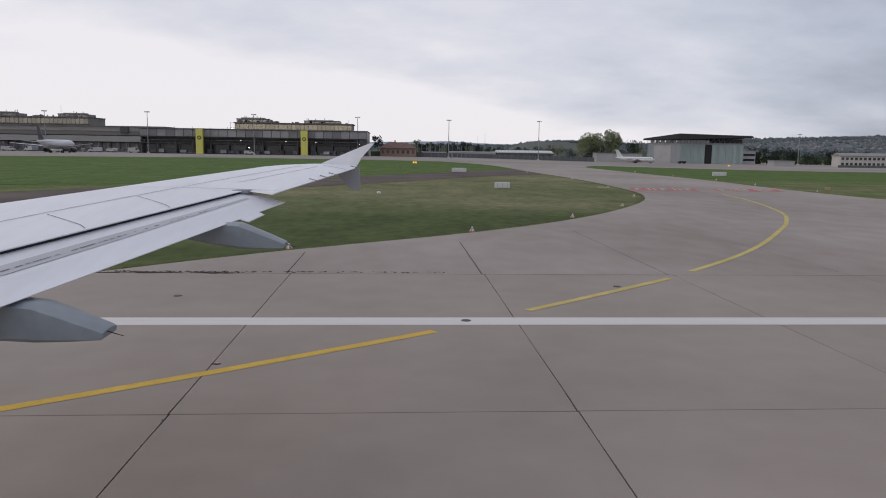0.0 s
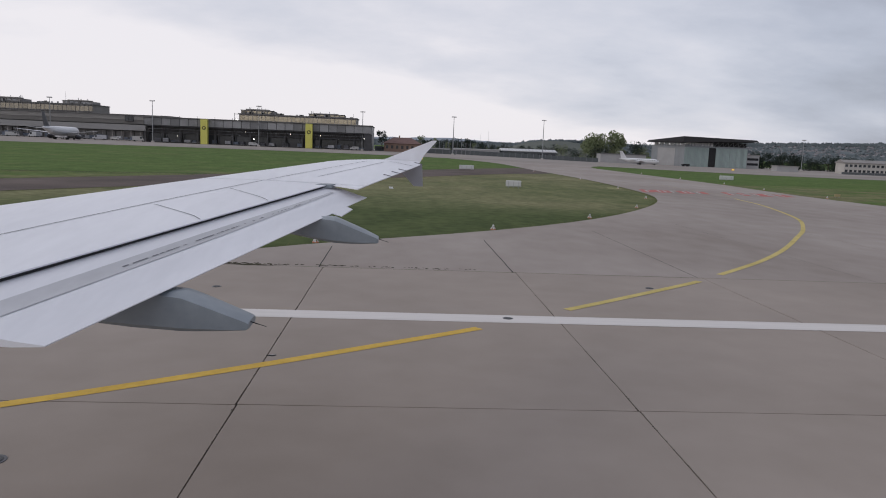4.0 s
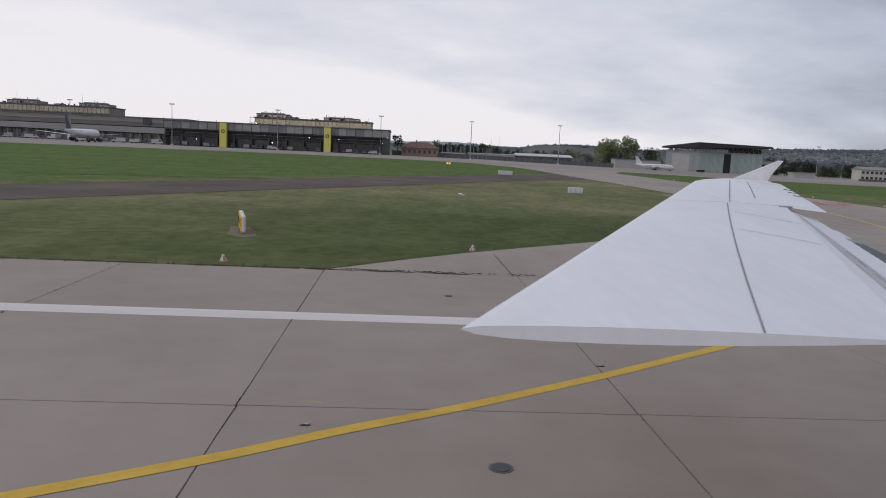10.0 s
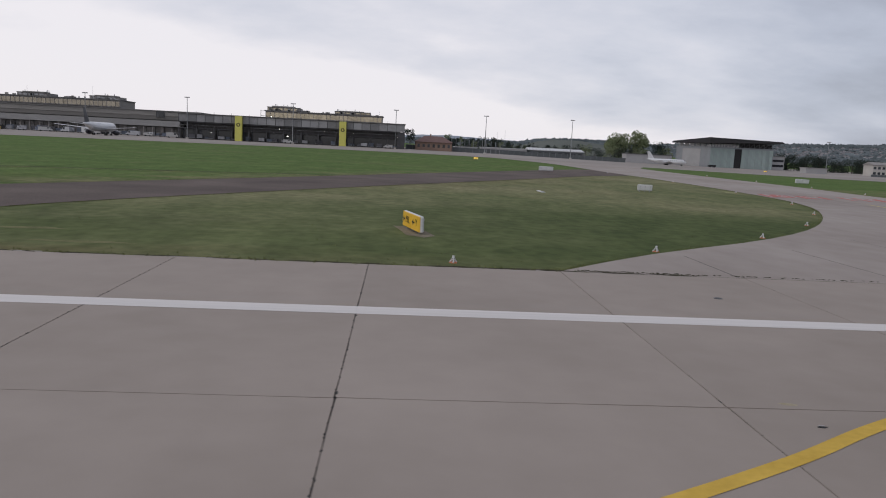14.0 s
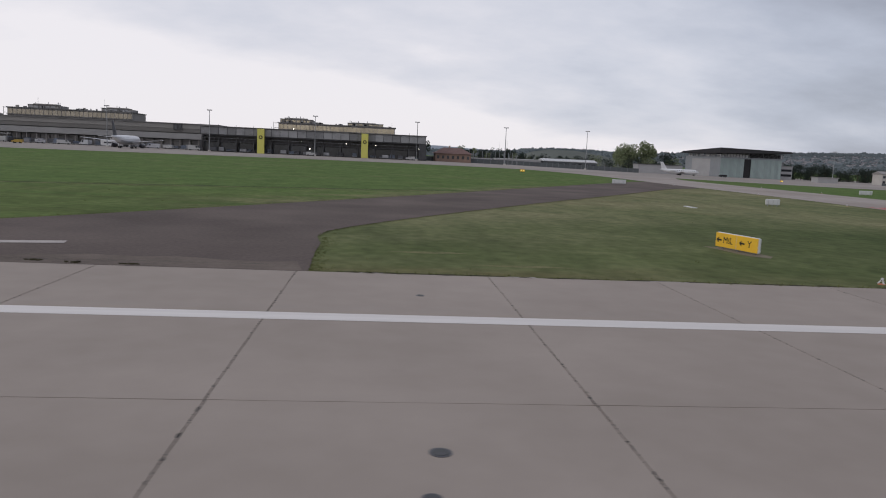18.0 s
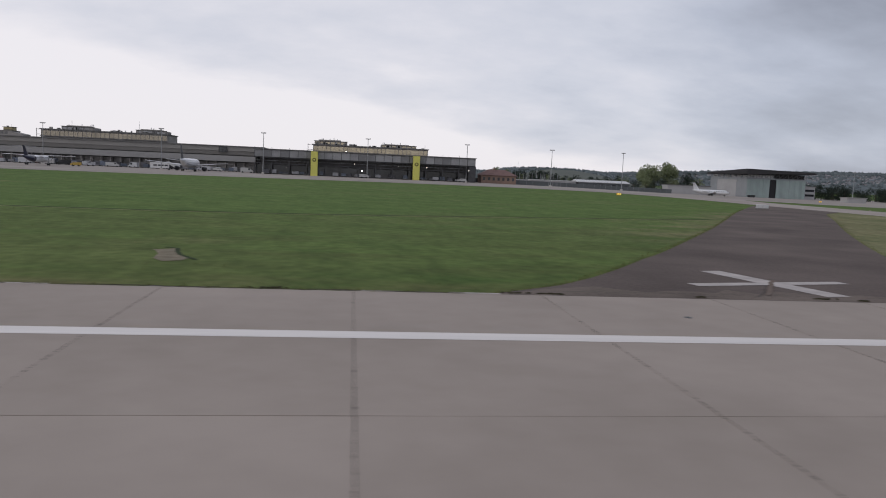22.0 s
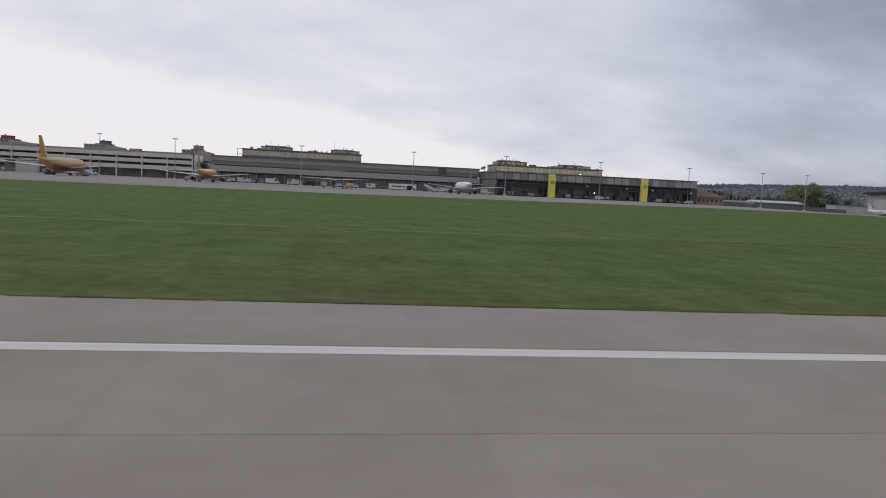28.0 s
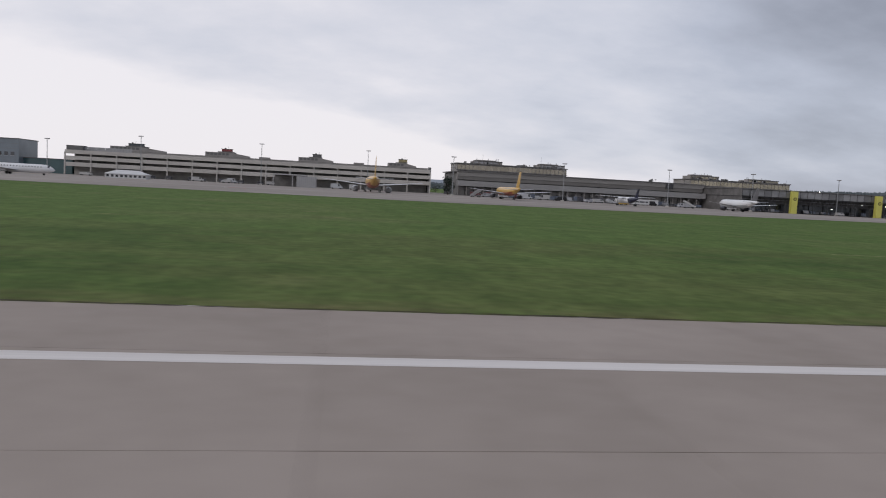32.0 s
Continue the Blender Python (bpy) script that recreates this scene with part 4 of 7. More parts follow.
while x > -380:
    ln = rng.uniform(0.3, 2.6)
    if rng.random() < 0.33 and not -73 < x < -39:
        w = rng.uniform(0.05, 0.11)
        box(bm, x - ln, x, 27.93, 27.93 + w, -0.06, 0.006)
    x -= ln + rng.uniform(0.2, 2.0)
for x0, x1, w in ((-77.4, -74.9, 0.16), (-74.8, -73.2, 0.11), (-73.1, -71.0, 0.19), (-84.3, -82.6, 0.1), (-91.5, -88.3, 0.14), (-96.5, -93.8, 0.12)):
    box(bm, x0, x1, 27.94, 27.94 + w, -0.06, 0.008)
part("fragments", bm, M_OLDWHITE, rim)
bm = bmesh.new()
for k in range(420):
    x = rng.uniform(-10.6, 2.5)
    if rng.random() < (x - 3) / -14:
        y = 28.25 + rng.gauss(0, 0.07)
        r = rng.uniform(0.012, 0.04)
        box(bm, x, x + r * 3.0, y, y + r, 0.0, rng.uniform(0.008, 0.02))
for x0, y0, w in ((-56.5, 28.5, 0.5), (-54.8, 28.25, 0.35), (-50.6, 28.6, 0.45), (-49.0, 28.25, 0.5), (-46.9, 28.25, 0.5), (-62.3, 28.3, 0.3), (-70.2, 28.25, 0.9), (-68.6, 28.2, 0.8), (-80.0, 28.1, 1.2)):
    for k in range(16):
        x, y, r = x0 + rng.gauss(0, w * 0.4), y0 + rng.gauss(0, 0.06), rng.uniform(0.02, 0.06)
        box(bm, x, x + r * 2.6, y, y + r, -0.02, rng.uniform(0.02, 0.06))
# a broken dark band where the turf meets the slabs: soil and painted shade
x = -11.0
while x > -420:
    ln = rng.uniform(0.6, 3.4)
    if rng.random() < 0.62 and not -70.5 < x < -39:
        w, n = rng.uniform(0.08, 0.26), 4
        low = [bm.verts.new((x - ln * q / n, 27.95 + rng.uniform(0, 0.04), 0.003)) for q in range(n + 1)]
        top = [bm.verts.new((x - ln * q / n, 27.99 + w * (0.35 if q in (0, n) else rng.uniform(0.6, 1.0)), 0.012)) for q in range(n + 1)]
        for q in range(n):
            bm.faces.new((low[q + 1], low[q], top[q], top[q + 1]))
    x -= ln + rng.uniform(0.0, 0.9)
tagged(part("crack_debris", bm, M_SOILSHADE), "dark soil, weeds and painted turf shade along joint and slab edge", "debris", kind="stuff")


# ---- the airliner's own wing, as it stands before the take-off run ----
def wing_z(y):
    return 4.44 + 0.0892 * (y - 15.3)


def chord(y):
    le = -5.25 + 0.574 * (y - 9.92)
    if y > 14.7:
        le += 1.0 * ((y - 14.7) / 0.6) ** 2 * 0.45
    te = -2.38 + 0.363 * (y - 11.15) if y < 11.6 else min(-0.70, -1.76 + 0.305 * (y - 11.19))
    return le, te


def wing_ring(y, thick=0.12):
    le, te = chord(y)
    c, z = te - le, wing_z(y)
    top, low = [], []
    for k in range(9):
        u = (k / 8) ** 1.7
        h = math.sqrt(u) * (1 - u) * 1.9 + 0.06 * u
        top.append(Vector((le + c * u, y, z - 0.03 + 0.055 * h * min(1, c / 2.5))))
        low.append(Vector((le + c * u, y, z - 0.04 - thick * c * 0.24 * (h - 0.06 * u))))
    return top + low[::-1]


wing = thing("aircraft_wing", pose(-0.1, 0, 0), "pale grey swept airliner wing with flaps lowered", "wing")
part("outer_panel", loft([wing_ring(y) for y in (11.6, 12.3, 13.2, 14.1, 14.7, 15.0, 15.28)]), M_WING, wing)


def flap_pt(y, u, drop=0.0):
    """u 0 at the flap's front edge under the wing, 1 at its trailing edge"""
    fx, tx = -2.60 + 0.363 * (y - 11.15), -1.62 + 0.282 * (y - 11.73)
    gap = 0.026 + 0.0025 * (11.2 - y)
    z = wing_z(y) - 0.03 - gap - (0.20 - gap) * u ** 1.15 + 0.02 * math.sin(math.pi * min(1, u * 1.2))
    return Vector((fx + (tx - fx) * u, y, z - drop))


part("main_panel", loft([wing_ring(y) for y in (5.0, 6.2, 7.4, 8.6, 9.8, 10.8, 11.599)]), M_WING, wing, smooth=False)
part("panel_corner", prism([(-2.20, 11.603, wing_z(11.6) - 0.03), (-1.74, 11.25, wing_z(11.25) - 0.03), (-1.637, 11.603, wing_z(11.6) - 0.03)], (0, 0, -0.014)), M_WING, wing)
flap = part("flap", loft([[flap_pt(y, k / 6) for k in range(7)] + [flap_pt(y, k / 6, 0.008 + 0.09 * math.sin(math.pi * (6 - k) / 7.5)) for k in range(6, -1, -1)]
                          for y in (5.0, 6.5, 8.0, 9.5, 10.8, 11.72)]), M_FLAP, wing, "extended pale grey flap")
bm = bmesh.new()
for k in range(12):
    y0, y1 = 5.0 + 0.53 * k, 5.53 + 0.53 * k
    wide = [0.085 * min(1.0, 0.25 + (11.5 - y) * 0.22) for y in (y0, y1)]
    q = [flap_pt(y, u, -0.004) for y, u in ((y0, 0.50 - wide[0]), (y1, 0.50 - wide[1]), (y1, 0.50 + wide[1]), (y0, 0.50 + wide[0]))]
    bm.faces.new([bm.verts.new(p) for p in q])
part("wear_strip", bm, M_FLAPG, flap, "scuffed grey strip along the flap")
rng = random.Random(5)
y = 6.7
while y < 10.6:
    ln = rng.uniform(0.02, 0.10) if y > 8.4 or rng.random() < 0.7 else 0.22
    if rng.random() < (0.92 if y < 8.6 else 0.55):
        e = rng.uniform(0.005, 0.009)
        q = [flap_pt(a, u, -0.007) for a, u in ((y, 0.52 - e), (y + ln, 0.52 - e), (y + ln, 0.52 + e), (y, 0.52 + e))]
        bm = bmesh.new()
        bm.faces.new([bm.verts.new(p) for p in q])
        part("stencil_mark", bm, M_LINE, flap)
    y += ln + rng.uniform(0.015, 0.06)
# stepped tab on the flap's trailing edge by the outer fairing
part("flap_tab", prism([tuple(flap_pt(y, u, 0.001)) for y, u in ((10.28, 0.92), (10.25, 1.15), (10.78, 1.12), (10.86, 0.92))], (0, 0, -0.012)), M_FLAP, flap)
# cove between wing and flap, filled with black to paint its shade
bm = loft([[Vector((chord(y)[1] - 0.30, y, wing_z(y) - 0.05)), Vector((chord(y)[1] - 0.035, y, wing_z(y) - 0.047)),
            Vector((chord(y)[1] - 0.03, y, wing_z(y) - 0.12)), Vector((chord(y)[1] - 0.30, y, wing_z(y) - 0.12))] for y in (5.5, 8.0, 11.55)])
part("flap_cove", bm, M_GAP, wing, "dark filler that paints the shade between wing and flap")


def on_top(y, u, lift=0.004):
    """a place on the wing's upper skin, u from leading to trailing edge"""
    r = wing_ring(y)[:9]
    le, te = chord(y)
    x = le + (te - le) * u
    for a, b in zip(r, r[1:]):
        if a.x <= x <= b.x + 1e-6:
            return a.lerp(b, (x - a.x) / max(b.x - a.x, 1e-6)) + Vector((0, 0, lift))
    return r[-1] + Vector((0, 0, lift))


def seam(name, pts, w, material=M_LINE):
    bm = bmesh.new()
    for (ya, ua), (yb, ub) in zip(pts, pts[1:]):
        a, b = on_top(ya, ua), on_top(yb, ub)
        side = (b - a).cross(Vector((0, 0, 1))).normalized() * w / 2
        bm.faces.new([bm.verts.new(p) for p in (a + side, a - side, b - side, b + side)])
    part(name, bm, material, wing)


def u_at(x, y):
    le, te = chord(y)
    return (x - le) / (te - le)


seam("slat_seam", [(y, 0.645 - 0.019 * (y - 5)) for y in (5.0, 6.5, 8.0, 9.5, 10.5, 11.55)], 0.015)
seam("slat_seam", [(y, 0.425 - 0.008 * (y - 11.2)) for y in (11.62, 12.3, 13.2, 14.2, 14.8)], 0.015)
seam("aileron_seam", [(y, 0.60) for y in (12.2, 13.0, 14.0, 14.7)], 0.014)
seam("tip_seam", [(14.9, 0.62), (14.75, 0.75), (14.5, 0.9), (14.35, 0.985)], 0.02)
for a, b in (((9.21, -4.12), (8.5, -3.30)), ((10.68, -3.53), (9.92, -2.80))):
    seam("spoiler_seam", [(a[0] + (b[0] - a[0]) * k / 4, min(0.985, u_at(a[1] + (b[1] - a[1]) * k / 4, a[0] + (b[0] - a[0]) * k / 4))) for k in range(5)], 0.014)
part("flap_end_bracket", prism([(x, y, wing_z(y) - 0.018) for x, y in ((-2.40, 11.50), (-2.28, 11.68), (-2.06, 11.68), (-2.16, 11.52))], (0, 0, -0.05)), M_FAIR, wing)


def fairing(y, stations, half_w):
    """stations: x, underside, side ridge, crest, share of the width"""
    rings = []
    for x, zb, zr, zt, ws in stations:
        w = half_w * ws
        e = 0.12 * (zr - zb)
        rings.append([Vector((x, y + dy, z)) for dy, z in (
            (-w * 0.80, zb), (-w, zb + e), (-w, zr), (-w * 0.45, zt), (w * 0.45, zt), (w, zr), (w, zb + e), (w * 0.80, zb))])
    bm = loft(rings)
    bmesh.ops.recalc_face_normals(bm, faces=bm.faces)
    bm.normal_update()
    for f in bm.faces:
        f.smooth = True
    for e in bm.edges:
        if len(e.link_faces) == 2 and e.calc_face_angle(0.0) > 0.3:
            e.smooth = False
    return bm


for y, st in ((10.07, [(-3.5, 3.62, 3.64, 3.66, 0.4), (-2.6, 3.505, 3.62, 3.70, 0.9), (-2.3, 3.45, 3.73, 3.755, 1.0), (-1.97, 3.395, 3.70, 3.73, 1.0), (-1.77, 3.388, 3.62, 3.648, 0.95), (-1.58, 3.39, 3.545, 3.57, 0.88), (-1.40, 3.40, 3.47, 3.485, 0.8), (-1.38, 3.415, 3.455, 3.47, 0.76)]),
              (6.57, [(-4.7, 3.26, 3.30, 3.34, 0.5), (-4.0, 3.13, 3.32, 3.40, 0.9), (-3.41, 3.072, 3.395, 3.42, 1.0), (-3.0, 3.048, 3.35, 3.38, 1.0), (-2.85, 3.048, 3.295, 3.322, 0.96), (-2.65, 3.052, 3.217, 3.24, 0.9), (-2.45, 3.06, 3.138, 3.152, 0.82), (-2.425, 3.078, 3.122, 3.135, 0.78)])):
    f = part("flap_track_fairing", fairing(y, st, 0.21), M_FAIR, wing, "blue-grey canoe-shaped flap track fairing")
    x, zc = st[-1][0], st[-1][3]
    part("static_wick", tubes(((x - 0.02, y - 0.05, zc - 0.01), (x + 0.14, y - 0.05, zc - 0.06), 0.006, 0.003), n=5), M_GAP, f)
# wingtip fence
part("tip_fence", prism([(-1.42, 15.30, 4.43), (-1.02, 15.31, 4.60), (-0.44, 15.36, 4.85), (-0.34, 15.36, 4.85), (-0.60, 15.31, 4.55), (-0.70, 15.30, 4.36), (-1.0, 15.3, 4.38)], (0, 0.05, 0)), M_WING, wing, "upper half of the pale wingtip fence")
part("tip_fence", prism([(-1.2, 15.30, 4.37), (-0.64, 15.30, 4.36), (-0.61, 15.28, 3.90), (-0.80, 15.28, 3.90), (-1.04, 15.29, 4.16)], (0, 0.05, 0)), M_FENCESHADE, wing, "lower half of the wingtip fence, coloured darker for its shade")
for y in (12.75, 13.2, 13.6, 14.75):
    te = chord(y)[1]
    part("static_wick", tubes(((te - 0.10, y + 0.18, wing_z(y + 0.18) - 0.012), (te + 0.05, y, wing_z(y) - 0.02), 0.008, 0.005), n=5), M_LINE, wing)


# ---- terminal buildings ----
def gate_building():
    x0, x1, yf, yb, g = -123.2, -14.2, 368.0, 412.0, 0.9
    t = thing("gate_building", pose(0, 0, 0), "long dark steel gate building with grey panels and yellow pylons", "building")
    part("roof", boxes((x0 - 0.4, x1 + 0.4, yf - 0.6, yb, 12.75, 13.15)), M_ROOF, t)
    part("core", boxes((x0 + 2, x1 - 2, yf + 6, yb - 1, g, 12.7)), M_GCORE, t, "recessed interior wall coloured dark for its shade")
    part("upper_floor", boxes((x0, x1, yf, yb - 2, 8.75, 9.05)), M_DARKST, t)
    part("lower_beam", boxes((x0, x1, yf + 0.1, yf + 0.6, 5.9, 6.3)), M_DARKST, t)
    n = 26
    w = (x1 - x0) / n
    for k in range(n):
        a = x0 + k * w
        part("facade_panel", boxes((a + 0.12, a + w - 0.12, yf - 0.12, yf + 0.1, 9.25, 12.6)), M_PANEL, t)
        part("mullion", boxes((a - 0.09, a + 0.09, yf - 0.2, yf + 0.25, 8.9, 13.0)), M_DARKST, t)
        for q in range(2):
            b = a + w * q / 2
            part("brace", tubes(((b + 0.05, yf, 6.3), (b + w / 4, yf, 8.75), 0.09), ((b + w / 4, yf, 8.75), (b + w / 2 - 0.05, yf, 6.3), 0.09), n=6), M_DARKST, t)
        part("rail", boxes((a, a + w, yf + 0.05, yf + 0.12, 7.45, 7.55)), M_STEEL, t)
        if k % 2 == 0:
            part("roof_post", tubes(((a, yf, 13.1), (a, yf, 14.0), 0.07), n=6), M_DARKST, t)
            part("column", boxes((a - 0.25, a + 0.25, yf, yf + 0.5, g - 0.1, 6.0)), M_DARKST, t)
            part("glazing", boxes((a + 0.4, a + 2 * w - 0.4, yf + 4.5, yf + 4.7, g, 5.4)), M_DGLASS, t)
    for k in range(20):
        a = x0 + 3 + k * 5.3
        if k % 3 != 1:
            part("light_fitting", tubes(((a, yf + 0.3, 5.72), (a, yf + 0.3, 5.86), 0.22, 0.16), n=8), M_STEEL, t)
    # lamps that are lit, facing the apron
    for a, z, r in ((-107.5, 4.4, 0.13), (-79.0, 13.35, 0.22), (-75.0, 7.6, 0.13), (-71.0, 4.3, 0.30), (-53.3, 7.4, 0.15), (-38.9, 7.2, 0.15), (-17.6, 6.6, 0.13)):
        p = part("flood_lamp", bevelled(a - r * 1.3, a + r * 1.3, yf - 0.5, yf - 0.1, z - r, z + r, 0.05, 1), M_DARKST, t)
        part("lamp_glass", tubes(((a, yf - 0.5, z), (a, yf - 0.56, z), r * 0.9, r * 0.8), n=10), M_LAMPG, p)
    for xc in (-94.3, -44.3):
        p = part("pylon", bevelled(xc - 1.65, xc + 1.65, yf - 2.6, yf - 0.4, g - 0.1, 12.75, 0.06), M_PYEL, t, "tall lime-yellow pylon")
        part("emblem_disc", tubes(((xc, yf - 2.6, 8.7), (xc, yf - 2.68, 8.7), 0.95, 0.95), n=20), M_EMBLEM, p, "dark olive round emblem")
        part("emblem_ring", tubes(((xc, yf - 2.68, 8.7), (xc, yf - 2.72, 8.7), 0.42, 0.42), n=16), M_PYEL, p)
    for xx in (x0 + 0.3, x1 - 0.6):
        part("end_wall", boxes((xx, xx + 0.3, yf + 0.7, yb + 3, g, 12.7)), M_GLZ, t)
    part("stair_tower", boxes((x1 - 3.4, x1 + 0.2, yf - 0.3, yf + 8, g, 8.7)), M_DARKST, t)
    part("side_wall", boxes((x1 - 0.2, x1 + 0.05, yf + 0.6, yb - 1, g, 12.7)), M_PANEL, t)


gate_building()


def main_terminal():
    x0, x1, yf, yb, g = -270.0, -123.6, 410.0, 470.0, 0.9
    t = thing("terminal_building", pose(0, 0, 0), "long low grey terminal with banded metal cladding", "building")
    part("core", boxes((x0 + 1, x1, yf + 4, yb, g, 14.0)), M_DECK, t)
    part("roof", boxes((x0 - 0.5, x1 + 0.3, yf - 0.5, yb, 14.2, 14.7)), M_ROOF, t)
    n = 30
    w = (x1 - x0) / n
    for k in range(n):
        a = x0 + k * w
        part("upper_cladding", boxes((a + 0.006, a + w - 0.006, yf, yf + 4.2, 11.9, 14.2)), M_BDARK, t)
        bm = prism([(a + 0.006, yf + 0.3, 11.86), (a + 0.006, yf + 1.0, 9.8), (a + 0.006, yf + 5, 9.8), (a + 0.006, yf + 5, 11.86)], (w - 0.012, 0, 0))
        part("sloped_cladding", bm, M_BDARK, t)
        part("canopy_panel", boxes((a + 0.006, a + w - 0.006, yf - 3.5, yf + 4, 6.3, 9.3)), M_BMID, t)
        part("column", boxes((a - 0.2, a + 0.2, yf - 2.6, yf - 2.1, g - 0.1, 6.0)), M_TOWER, t)
        part("glazing", boxes((a + 0.3, a + w - 0.3, yf + 2.2, yf + 2.4, g, 5.8)), M_GLZ, t)
    # roof access block
    part("roof_box", boxes((-147.0, -142.6, yf - 0.4, yf + 5, 11.0, 14.6)), M_DARKST, t)
    for xx in (-146.4, -144.4):
        part("roof_box_window", boxes((xx, xx + 1.1, yf - 0.5, yf - 0.35, 11.3, 13.4)), M_DGLASS, t)


main_terminal()


def tower_block(name, x0, x1, yf, z0, z1, boxes_on_top, label, glass=M_TGLASS, louvre=M_BLIGHT):
    t = thing(name, pose(0, 0, 0), label, "building")
    part("wall", boxes((x0, x1, yf, yf + 26, z0 - 13.4, z1)), M_TOWER, t)
    part("roof", boxes((x0 - 0.6, x1 + 0.6, yf - 0.7, yf + 26, z1, z1 + 0.5)), M_ROOF, t)
    part("ledge", boxes((x0 - 0.4, x1 + 0.4, yf - 0.7, yf, z1 - 4.2, z1 - 3.8)), M_ROOF, t)
    n = int((x1 - x0) / 2.6)
    w = (x1 - x0 - 0.6) / n
    for k in range(n):
        a = x0 + 0.3 + k * w
        part("window", boxes((a + 0.14, a + w - 0.14, yf - 0.12, yf + 0.05, z1 - 3.6, z1 - 0.7)), glass, t)
        part("mullion", boxes((a - 0.1, a + 0.1, yf - 0.3, yf, z1 - 3.8, z1 - 0.1)), M_TOWER, t)
    for a, b, h in boxes_on_top:
        p = part("penthouse", boxes((a, b, yf + 2, yf + 14, z1 + 0.4, z1 + h * 0.72), (a + (b - a) * 0.12, b - (b - a) * 0.2, yf + 4, yf + 12, z1 + h * 0.72, z1 + h)), M_TOWER, t)
        for k in range(int((b - a) / 3.2)):
            part("louvre", boxes((a + 0.6 + k * 3.2, a + 3.0 + k * 3.2, yf + 1.85, yf + 2.0, z1 + 0.9, z1 + h * 0.6)), louvre, p)
        part("parapet", boxes((a - 0.3, b + 0.3, yf + 1.6, yf + 2.0, z1 + h * 0.72, z1 + h * 0.72 + 0.3)), M_ROOF, p)
    rng = random.Random(int(x1))
    for k in range(22):
        a, h, d = rng.uniform(x0 + 1, x1 - 2), rng.uniform(0.5, 1.5), rng.uniform(0.5, 2.2)
        part("roof_unit", boxes((a, a + d, yf + 0.6, yf + 1.4, z1 + 0.45, z1 + 0.5 + h)), (M_BLIGHT, M_ROOF, M_TOWER)[k % 3], t)
    for a, b, h in boxes_on_top:
        for k in range(5):
            c = a + (b - a) * rng.random()
            part("vent_pipe", tubes(((c, yf + 6, z1 + h * 0.7), (c, yf + 6, z1 + h + rng.uniform(0.4, 1.3)), 0.18), n=6), M_STEEL, t)
    part("end_frame", tubes(((x0 - 3.2, yf + 2, z0), (x0 - 3.2, yf + 2, z1 + 0.6), 0.14), ((x0 - 3.2, yf + 2, z1), (x0, yf + 2, z1), 0.12), ((x0 - 3.2, yf + 2, z1 - 3), (x0, yf + 2, z1 - 3), 0.12), n=6), M_DARKST, t)
    return t


tower_block("office_block", -261.0, -188.0, 472.0, 14.0, 20.8, ((-250, -231, 3.2), (-207, -189, 3.0)), "flat-roofed office block with penthouses and windows coloured for golden sky reflection")
tower_block("office_block", -100.3, -27.5, 474.0, 14.0, 19.3, ((-99.5, -79, 3.6), (-57.5, -35, 2.7)), "flat-roofed office block with a cream window strip warmed for golden sky reflection", M_TGLASSB, M_TGLASSB)
for x, y, z0, z1 in ((77, 700, 0.5, 17.8), (84.5, 702, 0.5, 20.2), (-205, 474, 23, 28.5), (-244, 474, 23, 27.5), (-29.5, 475, 20, 22.5)):
    a = thing("antenna_mast", pose(x, y, z0), "thin steel antenna mast", "antenna", group="antenna masts")
    part("mast", tubes(((0, 0, -3.5), (0, 0, z1 - z0), 0.12, 0.05), n=6), M_STEEL, a)


def radar(x, y, z):
    g = ground_z(x, y)
    t = thing("radar_antenna", pose(x, y, g), "grey radar antenna with a curved reflector on a tall pole", "antenna")
    h = z - g
    part("pole", tubes(((0, 0, -0.2), (0, 0, h - 0.6), 0.5, 0.35), n=10), M_STEEL, t)
    part("turntable", tubes(((0, 0, h - 0.9), (0, 0, h - 0.4), 0.8, 0.6), n=12), M_ROOF, t)
    rings = []
    for k in range(9):
        a = -0.62 + 1.24 * k / 8
        cx, cz = -2.6 * math.cos(a) + 2.0, 2.9 * math.sin(a) * 0.55
        rings.append([Vector((cx - 0.6 + 3.6 * q + 0.0, -0.4 + 0.5 * q, cz + 1.4 * q + h - 0.1)) for q in (-0.5, 0.0, 0.5)] + [Vector((cx - 0.5 + 3.6 * q, -0.15 + 0.5 * q, cz + 1.4 * q + h - 0.05)) for q in (0.5, 0.0, -0.5)])
    part("reflector", loft(rings), M_ROOF, t)
    part("feed_arm", tubes(((0.2, 0, h - 0.4), (3.2, -0.6, h + 1.0), 0.14, 0.1), ((3.2, -0.6, h + 1.0), (3.2, -0.6, h - 0.2), 0.22, 0.22), n=8), M_BLIGHT, t)


radar(-90.2, 560.0, 19.4)


